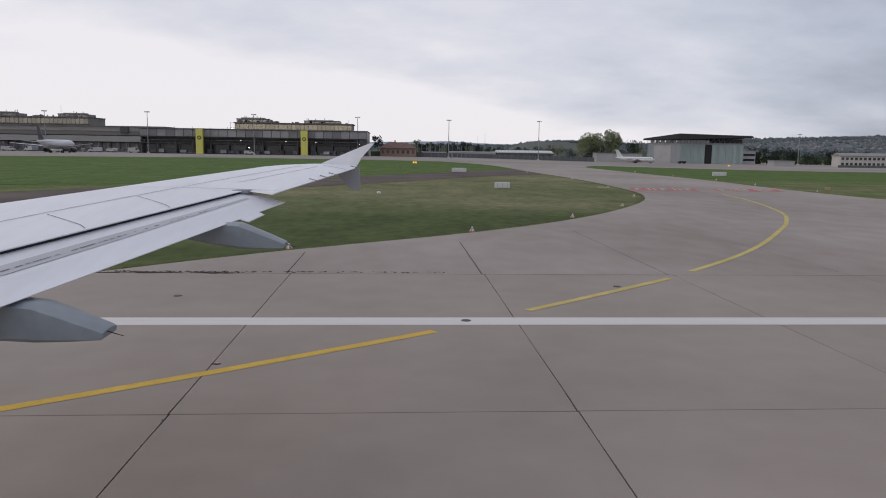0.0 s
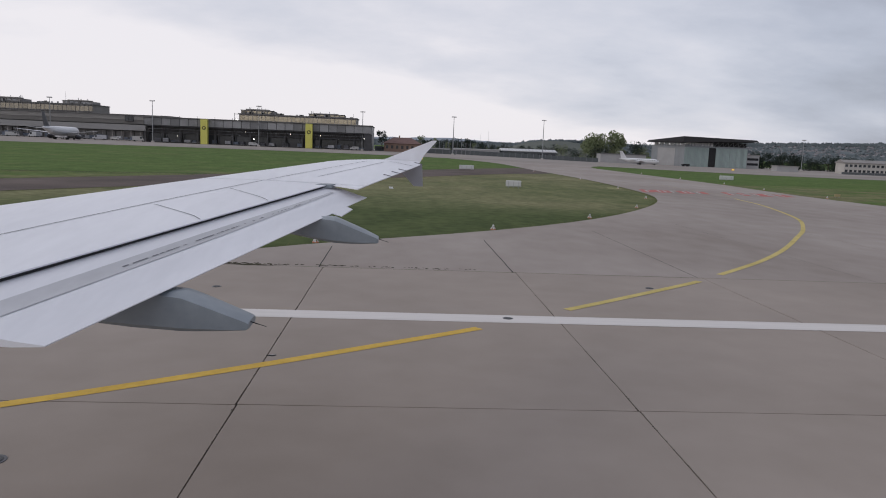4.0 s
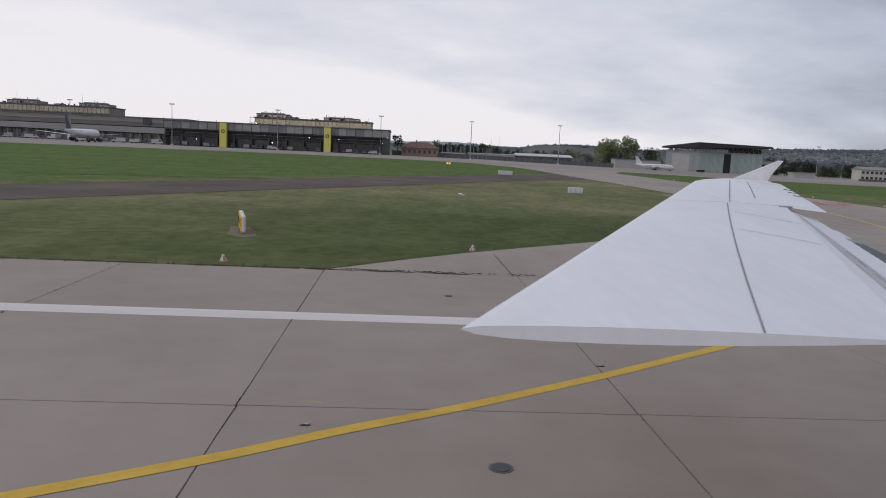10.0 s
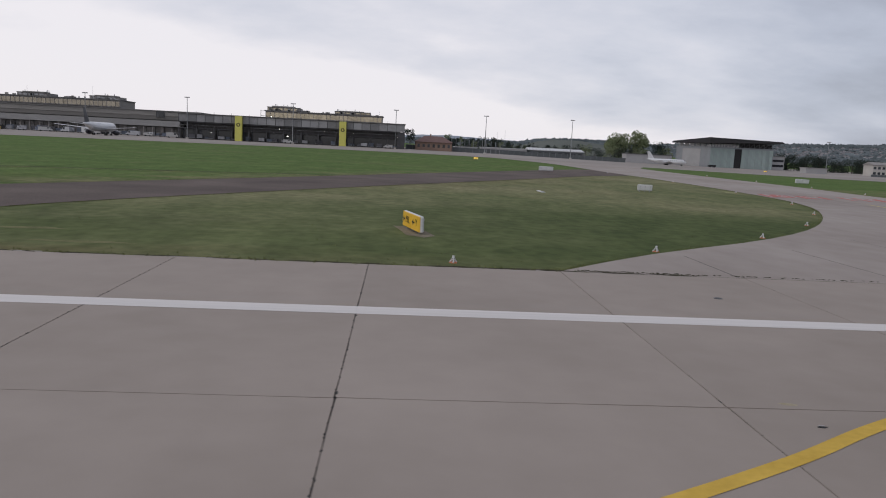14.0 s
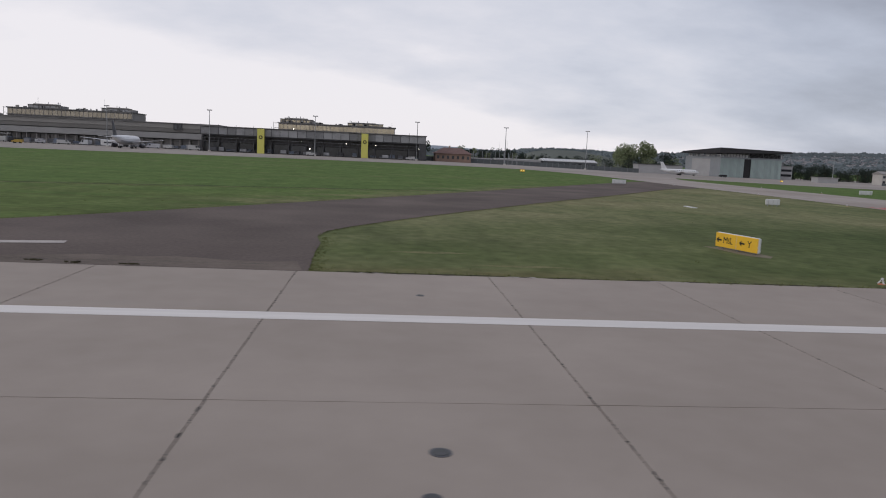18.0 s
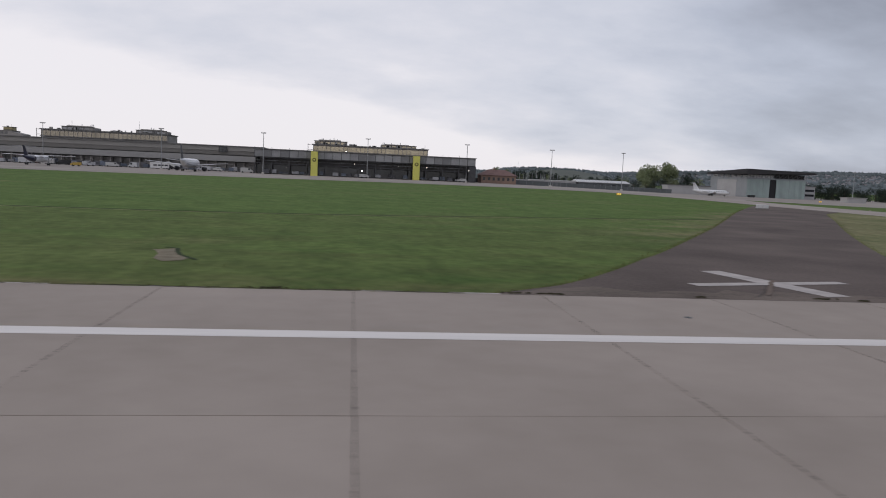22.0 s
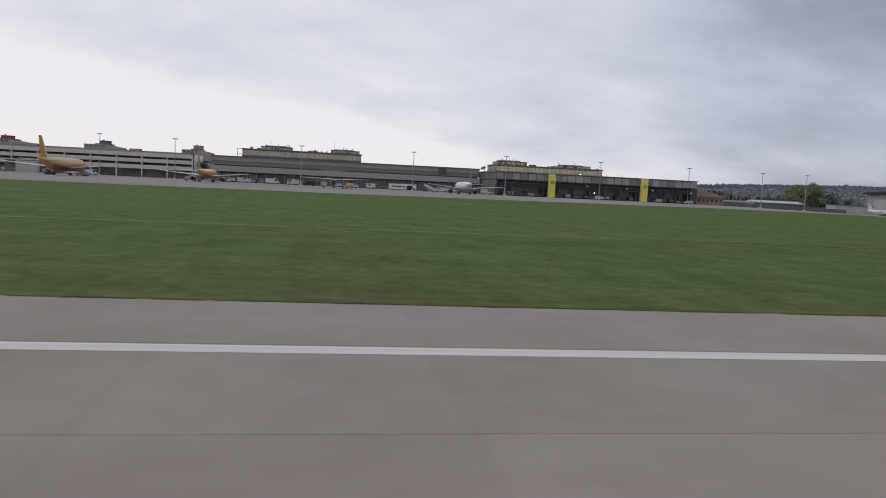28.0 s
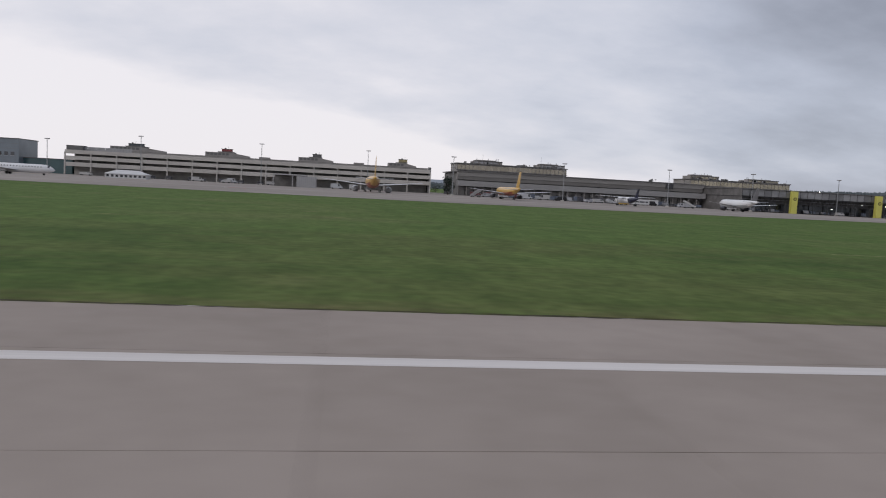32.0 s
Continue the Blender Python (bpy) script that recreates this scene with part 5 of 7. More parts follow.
def car_park():
    x0, x1, yf, yb, g = -484.0, -283.0, 430.0, 516.0, 0.9
    t = thing("multistorey_car_park", pose(0, 0, 0), "long cream concrete multi-storey car park with open decks", "building")
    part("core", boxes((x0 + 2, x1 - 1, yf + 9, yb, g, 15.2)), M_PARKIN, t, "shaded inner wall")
    bays = 15
    w = (x1 - x0) / bays
    for z0, z1 in ((5.5, 7.7), (9.1, 11.1), (12.3, 14.4)):
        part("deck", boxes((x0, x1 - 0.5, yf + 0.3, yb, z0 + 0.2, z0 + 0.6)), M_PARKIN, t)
        for k in range(bays):
            a = x0 + k * w
            part("parapet", boxes((a + 0.01, a + w - 0.01, yf - 0.04, yf + 0.3, z0, z1)), M_CREAM, t)
    for k in range(bays + 1):
        a = x0 + k * w
        part("column", boxes((a - 0.32, a + 0.32, yf - 0.3, yf + 0.6, g - 0.2, 13.2)), M_CREAM, t)
        part("deck_lamp", boxes((a + w * 0.5 - 0.6, a + w * 0.5 + 0.6, yf + 1.5, yf + 1.8, 5.3, 5.4)), M_STEEL, t)
    # grey railing set back along the roof deck, with paler mesh panels at the west end
    for k in range(42):
        a = x0 + 1 + k * 4.73
        if k < 7:
            p = part("roof_screen", boxes((a, a + 4.6, yf + 4, yf + 4.06, 14.3, 16.5)), M_BLIGHT, t, "pale mesh screen")
            part("screen_post", boxes(*[(a + q * 1.5, a + q * 1.5 + 0.1, yf + 3.9, yf + 4, 14.3, 16.7) for q in range(3)]), M_STEEL, p)
        else:
            p = part("roof_railing", boxes((a, a + 4.6, yf + 2.5, yf + 2.6, 14.3, 15.3)), M_TOWER, t)
            part("top_rail", boxes((a, a + 4.7, yf + 2.4, yf + 2.7, 15.3, 15.42)), M_ROOF, p)
    # the east end: blue-grey panels, then open decks
    for k in range(5):
        a, b = yf + 0.8 + k * 17, yf + 17.5 + k * 17
        if k < 2:
            part("end_wall", boxes((x1 - 0.5, x1, a, b, g, 14.9)), M_BLUEG, t, "blue-grey end wall panel")
        else:
            for z0, z1 in ((0.9, 4.0), (5.5, 7.7), (9.1, 11.1), (12.3, 14.9)):
                part("end_parapet", boxes((x1 - 0.5, x1, a, b, z0, z1)), M_CREAM, t)
            part("end_column", boxes((x1 - 0.6, x1 + 0.05, b - 0.4, b + 0.3, g, 14.8)), M_CREAM, t)
    part("end_tower", boxes((x1 - 1.2, x1 + 0.4, yf + 1.0, yf + 3.4, g, 16.0)), M_ROOF, t)
    for a, b, h, c, d, m, lab in ((-482, -450, 20.4, -471, -462.5, M_CABING, "grey-blue roof cabin"), (-423, -395.5, 20.2, -412.6, -406.4, M_REDBOX, "red roof cabin"),
                                  (-363, -340, 20.2, -353.8, -348.0, M_ROOF, "dark roof cabin"), (-303, -284.0, 19.9, -295.9, -290.4, M_CABINY, "ochre roof cabin")):
        m0, m1 = a + (b - a) * 0.30, a + (b - a) * 0.66
        plant = part("roof_plant", prism([(a, 503, 14.2), (a, 503, h - 0.35), (m0, 503, h - 0.35), (m0, 503, h), (m1, 503, h), (m1, 503, h - 0.5), (b, 503, h - 1.9), (b, 503, 14.2)], (0, 12, 0)), M_TOWER, t)
        part("plant_cap", boxes((m0 - 0.3, m1 + 0.3, 502.7, 515.2, h, h + 0.22)), M_ROOF, plant)
        for k in range(int((b - a) * 0.62 / 2.5)):
            part("louvre", boxes((a + 0.8 + k * 2.5, a + 2.6 + k * 2.5, 502.85, 503, h - 2.1, h - 0.7)), M_ROOF, plant)
        cab = part("roof_cabin", bevelled(c, d, 504, 510, h, 22.1, 0.15, 1), m, t, lab)
        part("cabin_band", boxes((c - 0.05, d + 0.05, 503.9, 504.02, h + 0.5, h + 0.75)), M_ROOF, cab)
        part("cabin_cap", boxes((c - 0.3, d + 0.3, 503.7, 510.3, 22.1, 22.35), (c + 1.6, c + 2.6, 505, 506, 22.35, 23.0)), M_ROOF, cab)
        part("cabin_mast", tubes(((c + 4.0, 506, 22.3), (c + 4.0, 506, 24.0), 0.09, 0.05), n=5), M_STEEL, cab)
    part("roof_cabin", boxes((x0 + 0.4, x0 + 9, yf + 1, yf + 8, 14.4, 16.9)), M_ROOF, t)
    for a in (-447, -385, -327):
        part("vent_housing", bevelled(a, a + 6.5, 470, 474, 14.0, 17.4, 0.1, 1), M_TOWER, t)


car_park()


def block(name, label, x0, x1, y0, y1, z0, z1, wall, rows=0, cols=0, glass=None, roof=M_ROOF, group=""):
    t = thing(name, pose(0, 0, 0), label, "building", group)
    part("wall", boxes((x0, x1, y0, y1, z0 - 1, z1)), wall, t)
    part("roof", boxes((x0 - 0.4, x1 + 0.4, y0 - 0.4, y1 + 0.4, z1, z1 + 0.4)), roof, t)
    for r in range(rows):
        for c in range(cols):
            w, h = (x1 - x0) / cols, (z1 - z0) / rows
            a, b = x0 + c * w, z0 + r * h
            win = part("window", boxes((a + w * 0.2, a + w * 0.8, y0 - 0.08, y0 + 0.05, b + h * 0.35, b + h * 0.8)), glass or M_DGLASS, t)
            part("sill", boxes((a + w * 0.16, a + w * 0.84, y0 - 0.18, y0, b + h * 0.28, b + h * 0.34)), M_BLIGHT, win)
    return t


office = block("cargo_office", "blue-grey flat-roofed office beside the car park", -560, -511.5, 440, 466, 0.5, 18.8, M_BLUEG, 0, 0)
for k in range(14):
    a = -558.5 + k * 3.3
    w = part("window", boxes((a, a + 1.9, 439.92, 440.05, 9.6, 11.6)), M_DGLASS, office)
    part("sill", boxes((a - 0.1, a + 2.0, 439.82, 440.0, 9.4, 9.58)), M_BLIGHT, w)
for zz in (5.6, 13.4, 16.2):
    part("facade_joint", boxes((-559.8, -511.7, 439.95, 440.02, zz, zz + 0.12)), M_ROOF, office)
block("glass_link", "low dark teal glazed link building", -511.5, -485.5, 446, 466, 0.5, 8.8, M_TEAL)
barracks = block("cream_barracks", "long low cream rendered building with small windows", 235.5, 302.5, 379.5, 387.5, -1.4, 4.2, M_CREAM, 2, 27, roof=M_TOWER)
part("gable_roof", prism([(235.1, 379.0, 4.55), (235.1, 383.5, 6.1), (235.1, 388.0, 4.55)], (67.8, 0, 0)), M_TOWER, barracks)
block("low_garage", "low cream flat-roofed garages by the airfield edge", 199.2, 210.8, 380, 386, -1.4, 1.1, M_BLIGHT, 0, 0, roof=M_TOWER)
bb = thing("apron_banner", pose(-169.0, 386, 0.9), "long white banner board with unreadable writing", "sign")
part("board", bevelled(-7.2, 7.2, -0.15, 0.15, 0.4, 3.2, 0.05, 1), M_SIGNB, bb)
for a, b in ((-5.6, -3.9), (-3.5, -0.6), (-0.2, 1.4), (2.2, 5.0)):
    part("text_bar", boxes((a, b, -0.19, -0.15, 1.5, 2.2)), M_ENG, bb)
for xx in (-6.5, 0, 6.5):
    part("foot", boxes((xx - 0.2, xx + 0.2, -0.5, 0.5, -0.05, 0.5)), M_STEEL, bb)
block("low_shed", "low pale flat-roofed shed behind the fence", 32, 58.5, 432, 446, -0.6, 3.4, M_BLIGHT, 0, 0, roof=M_SIGNB)
block("low_shed", "low pale storage shed behind the fence", 16, 29, 430, 440, -0.2, 3.0, M_SIGNB, 0, 0, roof=M_BLIGHT)
shop = block("low_shed", "low grey workshop with a pale sheet roof", 60, 92, 431, 447, -1.0, 3.2, M_FENCE, 1, 8, roof=M_BLIGHT)
part("sheet_roof", prism([(59.4, 430.4, 3.3), (59.4, 439.0, 4.9), (59.4, 447.6, 3.3)], (33.2, 0, 0)), M_SIGNB, shop, "pale ribbed sheet roof")
for k in range(16):
    a = 60.4 + k * 2.0
    part("roof_rib", prism([(a, 430.4, 3.34), (a, 439.0, 4.94), (a, 439.0, 5.0), (a, 430.4, 3.4)], (0.16, 0, 0)), M_BLIGHT, shop)
block("low_shed", "low pale storage shed beside the hangar", 121, 149, 441, 450, -1.2, 3.9, M_BLIGHT, 0, 0)
annex = block("hangar_annex", "grey office annex with long dark window bands", 209.5, 217.5, 437, 450, -1.5, 6.4, M_BLIGHT, 0, 0, roof=M_TOWER)
for zz in (0.4, 3.4):
    part("window_band", boxes((210, 217, 436.9, 437.1, zz, zz + 1.4)), M_DGLASS, annex)


def hangar():
    g = -1.5
    a, b, c = Vector((159.0, 461.0)), Vector((170.5, 436.0)), Vector((207.5, 432.0))
    d = a + (c - b)
    t = thing("hangar", pose(0, 0, 0), "pale green corrugated hangar with a broad dark overhanging roof", "hangar")
    h = 10.8

    def upright(p, q, z0, z1, out, thick, name, material, label=""):
        n = Vector(((q - p).y, -(q - p).x)).normalized()
        o = [(*(p + n * out), z0), (*(q + n * out), z0), (*(q + n * out), z1), (*(p + n * out), z1)]
        return part(name, prism(o, (-n.x * thick, -n.y * thick, 0)), material, t, label)

    for p, q in ((a, b), (c, d), (d, a)):
        upright(p, q, g, h, 0, 0.3, "wall", M_HANGW)
    upright(b, c, h - 0.9, h, 0, 0.35, "lintel", M_HANGW)
    n = 18
    for k in range(n):
        p, q = b + (c - b) * (k / n), b + (c - b) * ((k + 1) / n)
        if k in (7, 8):
            if k == 7:
                # black sheet stands in for the unlit inside of the hangar
                upright(p, b + (c - b) * (9 / n), g, h - 0.9, -0.6, 0.2, "door_opening", M_GAP, "open doorway closed by a dark sheet for its shade")
            continue
        upright(p + (q - p) * 0.012, q - (q - p) * 0.012, g, h - 0.9, 0.06 if k % 2 else -0.02, 0.16, "door_leaf", M_HANGG, "pale green corrugated sliding door leaf")
    for k in range(1, 6):
        p = a + (b - a) * (k / 6)
        upright(p, p + (b - a).normalized() * 0.3, g, h, 0.08, 0.1, "wall_rib", M_STEEL)
    upright(a + (b - a) * 0.2, a + (b - a) * 0.72, g, h - 1.6, 0.1, 0.12, "side_door", M_BLIGHT, "pale grey side door")
    mid = (a + c) / 2
    out = [a, b, c, d]
    rim = [mid + (p - mid) * 1.12 for p in out]
    rim[0] = a + Vector((-3, 0.5))
    rim[1] = b + Vector((-3, -4.5))
    rim[2] = c + Vector((4, -4))
    zs = [13.6, 16.2, 15.3, 13.6]
    low = [(p.x, p.y, z - 1.5) for p, z in zip(rim, (13.9, 14.3, 15.7, 13.6))]
    top = [(p.x, p.y, z) for p, z in zip([mid + (p - mid) * 0.97 for p in rim], zs)]
    part("roof", loft([[Vector(p) for p in low], [Vector(p) + Vector((0, 0, 0.5)) for p in low], [Vector(p) for p in top]]), M_HROOF, t, "dark overhanging roof")
    for k in range(13):
        p, q = b + (c - b) * (k / 13), b + (c - b) * ((k + 1) / 13)
        part("roof_strut", tubes(((p.x, p.y, h), ((p.x + q.x) / 2, (p.y + q.y) / 2 - 2.5, 13.4), 0.1), (((p.x + q.x) / 2, (p.y + q.y) / 2 - 2.5, 13.4), (q.x, q.y, h), 0.1), n=5), M_STEEL, t)
    for k in range(7):
        p, q = a + (b - a) * (k / 7), a + (b - a) * ((k + 1) / 7)
        part("roof_strut", tubes(((p.x, p.y, h), ((p.x + q.x) / 2 - 2, (p.y + q.y) / 2, 13.0), 0.1), (((p.x + q.x) / 2 - 2, (p.y + q.y) / 2, 13.0), (q.x, q.y, h), 0.1), n=5), M_STEEL, t)
    upright(b + (c - b) * 0.46, c - (c - b) * 0.02, h, 13.2, -1.0, 0.2, "clerestory", M_HROOF)
    # added pale panels imitate the bright sky showing through under the roof
    for k in range(9):
        upright(b + (c - b) * (0.02 + 0.049 * k), b + (c - b) * (0.06 + 0.049 * k), h, 12.6, -1.0, 0.2, "clerestory_window", M_SIGNB, "pale panel standing in for sky seen under the roof")
    for k in range(6):
        upright(a + (b - a) * (0.05 + 0.16 * k), a + (b - a) * (0.17 + 0.16 * k), h, 12.4, -0.9, 0.2, "clerestory_window", M_SIGNB)
    # vertical ribs of the corrugated doors
    for k in range(54):
        if 21 <= k <= 26:
            continue
        p = b + (c - b) * ((k + 0.5) / 54)
        upright(p, p + (c - b).normalized() * 0.13, g, h - 0.95, 0.12, 0.07, "door_rib", M_HANGW)


hangar()


def house():
    t = thing("red_roofed_house", pose(1.3, 384.5, ground_z(1.3, 384.5)), "brick house with a hipped red tile roof", "house")
    part("wall", boxes((-9.4, 9.4, 0, 11, -0.3, 4.4)), M_BRICK, t)
    rings = [[Vector(p) for p in ((-10.2, -0.8, 4.3), (10.2, -0.8, 4.3), (10.2, 11.8, 4.3), (-10.2, 11.8, 4.3))],
             [Vector(p) for p in ((-4.6, 5.4, 7.4), (4.6, 5.4, 7.4), (4.6, 5.6, 7.4), (-4.6, 5.6, 7.4))]]
    part("roof", loft(rings), M_TILE, t)
    part("chimney", boxes((-1.9, -1.2, 5, 5.7, 6.6, 8.4)), M_BRICK, t)
    for k in range(7):
        part("window", boxes((-8.4 + k * 2.6, -7.2 + k * 2.6, -0.06, 0.05, 1.6, 3.2)), M_DGLASS, t)


house()


# ---- masts and fence ----
def mast(x, y, top, label="tall steel apron floodlight mast with a crossbar of lamps"):
    g = ground_z(x, y)
    t = thing("floodlight_mast", pose(x, y, g), label, "lamp post", group="apron floodlight masts")
    h = top - g
    part("pole", tubes(((0, 0, -0.1), (0, 0, h), 0.26, 0.12), n=10), M_STEEL, t)
    part("crossbar", tubes(((-1.1, 0, h), (1.1, 0, h), 0.08), n=6), M_STEEL, t)
    for k in range(4):
        part("lamp_head", bevelled(-1.2 + k * 0.65, -0.75 + k * 0.65, -0.35, 0.2, h - 0.05, h + 0.45, 0.05, 1), M_BLIGHT, t)
    part("base_block", bevelled(-0.6, 0.6, -0.6, 0.6, -0.1, 0.7, 0.05, 1), M_CREAM, t)


for p in ((-118.7, 366.5, 20.3), (-68.5, 367, 19.9), (-18.6, 369, 19.5), (26.7, 374, 19.1), (80.0, 413, 20.8), (-165.9, 365.6, 19.9), (-220.8, 370.8, 20.1),
          (-279.4, 366, 20.0), (-320.9, 392.5, 21.6), (-375.5, 392, 21.8), (-436.3, 398, 22.3), (-482, 400, 18.4), (246, 440, 16.7)):
    mast(*p)


def fence_run(x0, x1, y, h, label):
    t = thing("airfield_fence", pose(0, y, 0), label, "fence", group="airfield fences")
    n = int((x1 - x0) / 3.4)
    w = (x1 - x0) / n
    for k in range(n):
        a = x0 + k * w
        g = ground_z(a, y)
        part("fence_panel", boxes((a + 0.05, a + w - 0.05, -0.03, 0.03, g, g + h)), M_FENCE, t)
        part("post", tubes(((a, 0, g - 0.1), (a, 0, g + h + 0.25), 0.06), n=6), M_STEEL, t)


fence_run(32, 114, 420, 2.4, "grey mesh noise fence along the apron")
fence_run(-13, 30, 396, 2.4, "grey wire fence before the trees")
fence_run(226, 300, 366, 1.2, "low dark fence at the airfield edge")


# ---- trees ----
def crown(seed, r, h, n, leaf, squash=1.0, gap=0.35, low=0.42):
    rng = random.Random(seed)
    lobes = [(Vector((rng.uniform(-0.6, 0.6) * r, rng.uniform(-0.6, 0.6) * r, h * rng.uniform(low, 0.86))), r * rng.uniform(0.26, 0.5)) for _ in range(15)]
    vs, fs = [], []
    for _ in range(n):
        c, lr = lobes[rng.randrange(len(lobes))]
        d = Vector((rng.gauss(0, 1), rng.gauss(0, 1), rng.gauss(0, 1) * squash)).normalized() * lr * (1 - gap * rng.random() ** 2)
        p = c + d
        q = Euler((rng.uniform(0, 6.3), rng.uniform(0, 6.3), rng.uniform(0, 6.3))).to_matrix()
        s = leaf * rng.uniform(0.5, 1.3)
        i = len(vs)
        for u, v in ((-1, -0.6), (0.2, -0.9), (1, 0.1), (0.1, 0.8)):
            vs.append(p + q @ Vector((u * s, v * s, rng.uniform(-0.2, 0.2) * s)))
        fs += [(i, i + 1, i + 2), (i, i + 2, i + 3)]
    me = bpy.data.meshes.new("crown")
    me.from_pydata(vs, [], fs)
    return me


def tree(x, y, h, r, seed, label, leaves=M_LEAF, n=900, z=None, low=0.42):
    g = ground_z(x, y) if z is None else z
    t = thing("tree", pose(x, y, g), label, "tree", group="airfield trees")
    rng = random.Random(seed)
    bm = tubes(((0, 0, -0.2), (0.1, 0, h * 0.5), 0.03 * h, 0.017 * h), n=8)
    for k in range(6):
        a = k * 1.05 + rng.random()
        tube(bm, (0.05, 0, h * (0.3 + 0.05 * k)), (math.cos(a) * r * 0.7, math.sin(a) * r * 0.7, h * (0.55 + 0.06 * k)), 0.010 * h, 0.003 * h, n=5)
    part("trunk", bm, M_BARK, t)
    me = crown(seed, r, h, n, 0.036 * h ** 0.85, 0.9, low=low)
    me.materials.append(leaves)
    c = new("crown", me)
    c.parent = t


tree(-10.2, 431, 12.0, 3.6, 1, "dark rounded tree beside the gate building", M_DLEAF)
tree(131.0, 500, 20.5, 10.6, 2, "tall spring-green leafy tree near the hangar", n=5200, low=0.16)
tree(147.5, 502, 21.1, 9.0, 3, "slender leafy green tree near the hangar", n=3400, low=0.18)
tree(163.8, 505, 14.5, 7.4, 4, "dark bushy tree behind the hangar", M_DLEAF, 1500, low=0.2)
rng = random.Random(11)
for k in range(34):
    x = 13 + k * 2.05 + rng.uniform(-0.8, 0.8)
    tree(x, 446 + rng.uniform(-6, 14), rng.uniform(7.2, 10.6) - (1.6 if x > 52 else 0), rng.uniform(2.2, 3.4), 20 + k, "dark green tree in the row behind the fence", M_DLEAF if k % 4 else M_LEAF, 700, low=0.2)
for k in range(13):
    x = 84 + k * 6.3 + rng.uniform(-2, 2)
    tree(x, 470 + rng.uniform(-6, 14), rng.uniform(7.5, 11.5), rng.uniform(4.0, 5.6), 160 + k, "dark green bushy tree behind the sheds", M_DLEAF if k % 3 else M_LEAF, 900, low=0.15)
for k in range(26):
    x = 223 + k * 3.0 + rng.uniform(-1, 1)
    tree(x, 450 + rng.uniform(-6, 10), rng.uniform(8.0, 11.5) - 0.1 * k, rng.uniform(4.4, 5.8), 60 + k, "dark brown-green bush by the airfield edge", M_DLEAF, 1300, low=0.03)
for k in range(12):
    x, y = 11.8 + k * 2.4, 402.0
    po = thing("tall_post", stand(x, y), "tall thin grey steel post by the fence", "post", group="tall posts")
    part("pole", tubes(((0, 0, -0.1), (0, 0, 6.4), 0.13, 0.10), n=8), M_STEEL, po)
    part("cap", tubes(((0, 0, 6.4), (0, 0, 6.55), 0.17, 0.12), n=8), M_STEEL, po)
tree(-274.6, 414, 10.2, 4.6, 81, "dark green bushy tree between the buildings", M_DLEAF, 1400, low=0.2)
for k in range(4):
    tree(-286 + k * 8, 560 + 6 * (k % 2), 7.5, 5.0, 210 + k, "dark bush far behind the terminal", M_DLEAF, 500, low=0.1)


# ---- parked aircraft: nose along local +y, wheels on the ground ----
def foil(bm, root, tip, c0, c1, thick, up=None):
    """a tapered aerofoil plate from root to tip; root and tip are leading-edge points, chords run to local -y"""
    rings = []
    for p, c in ((Vector(root), c0), (Vector(tip), c1)):
        n = Vector(up or (0, 0, 1))
        rings.append([p, p + Vector((0, -c * 0.3, 0)) + n * thick * c, p + Vector((0, -c, 0)), p + Vector((0, -c * 0.3, 0)) - n * thick * c * 0.6])
    vs = [[bm.verts.new(q) for q in r] for r in rings]
    for i in range(4):
        j = (i + 1) % 4
        bm.faces.new((vs[0][i], vs[0][j], vs[1][j], vs[1][i]))
    bm.faces.new(vs[1])
    bm.faces.new(vs[0][::-1])
    return bm


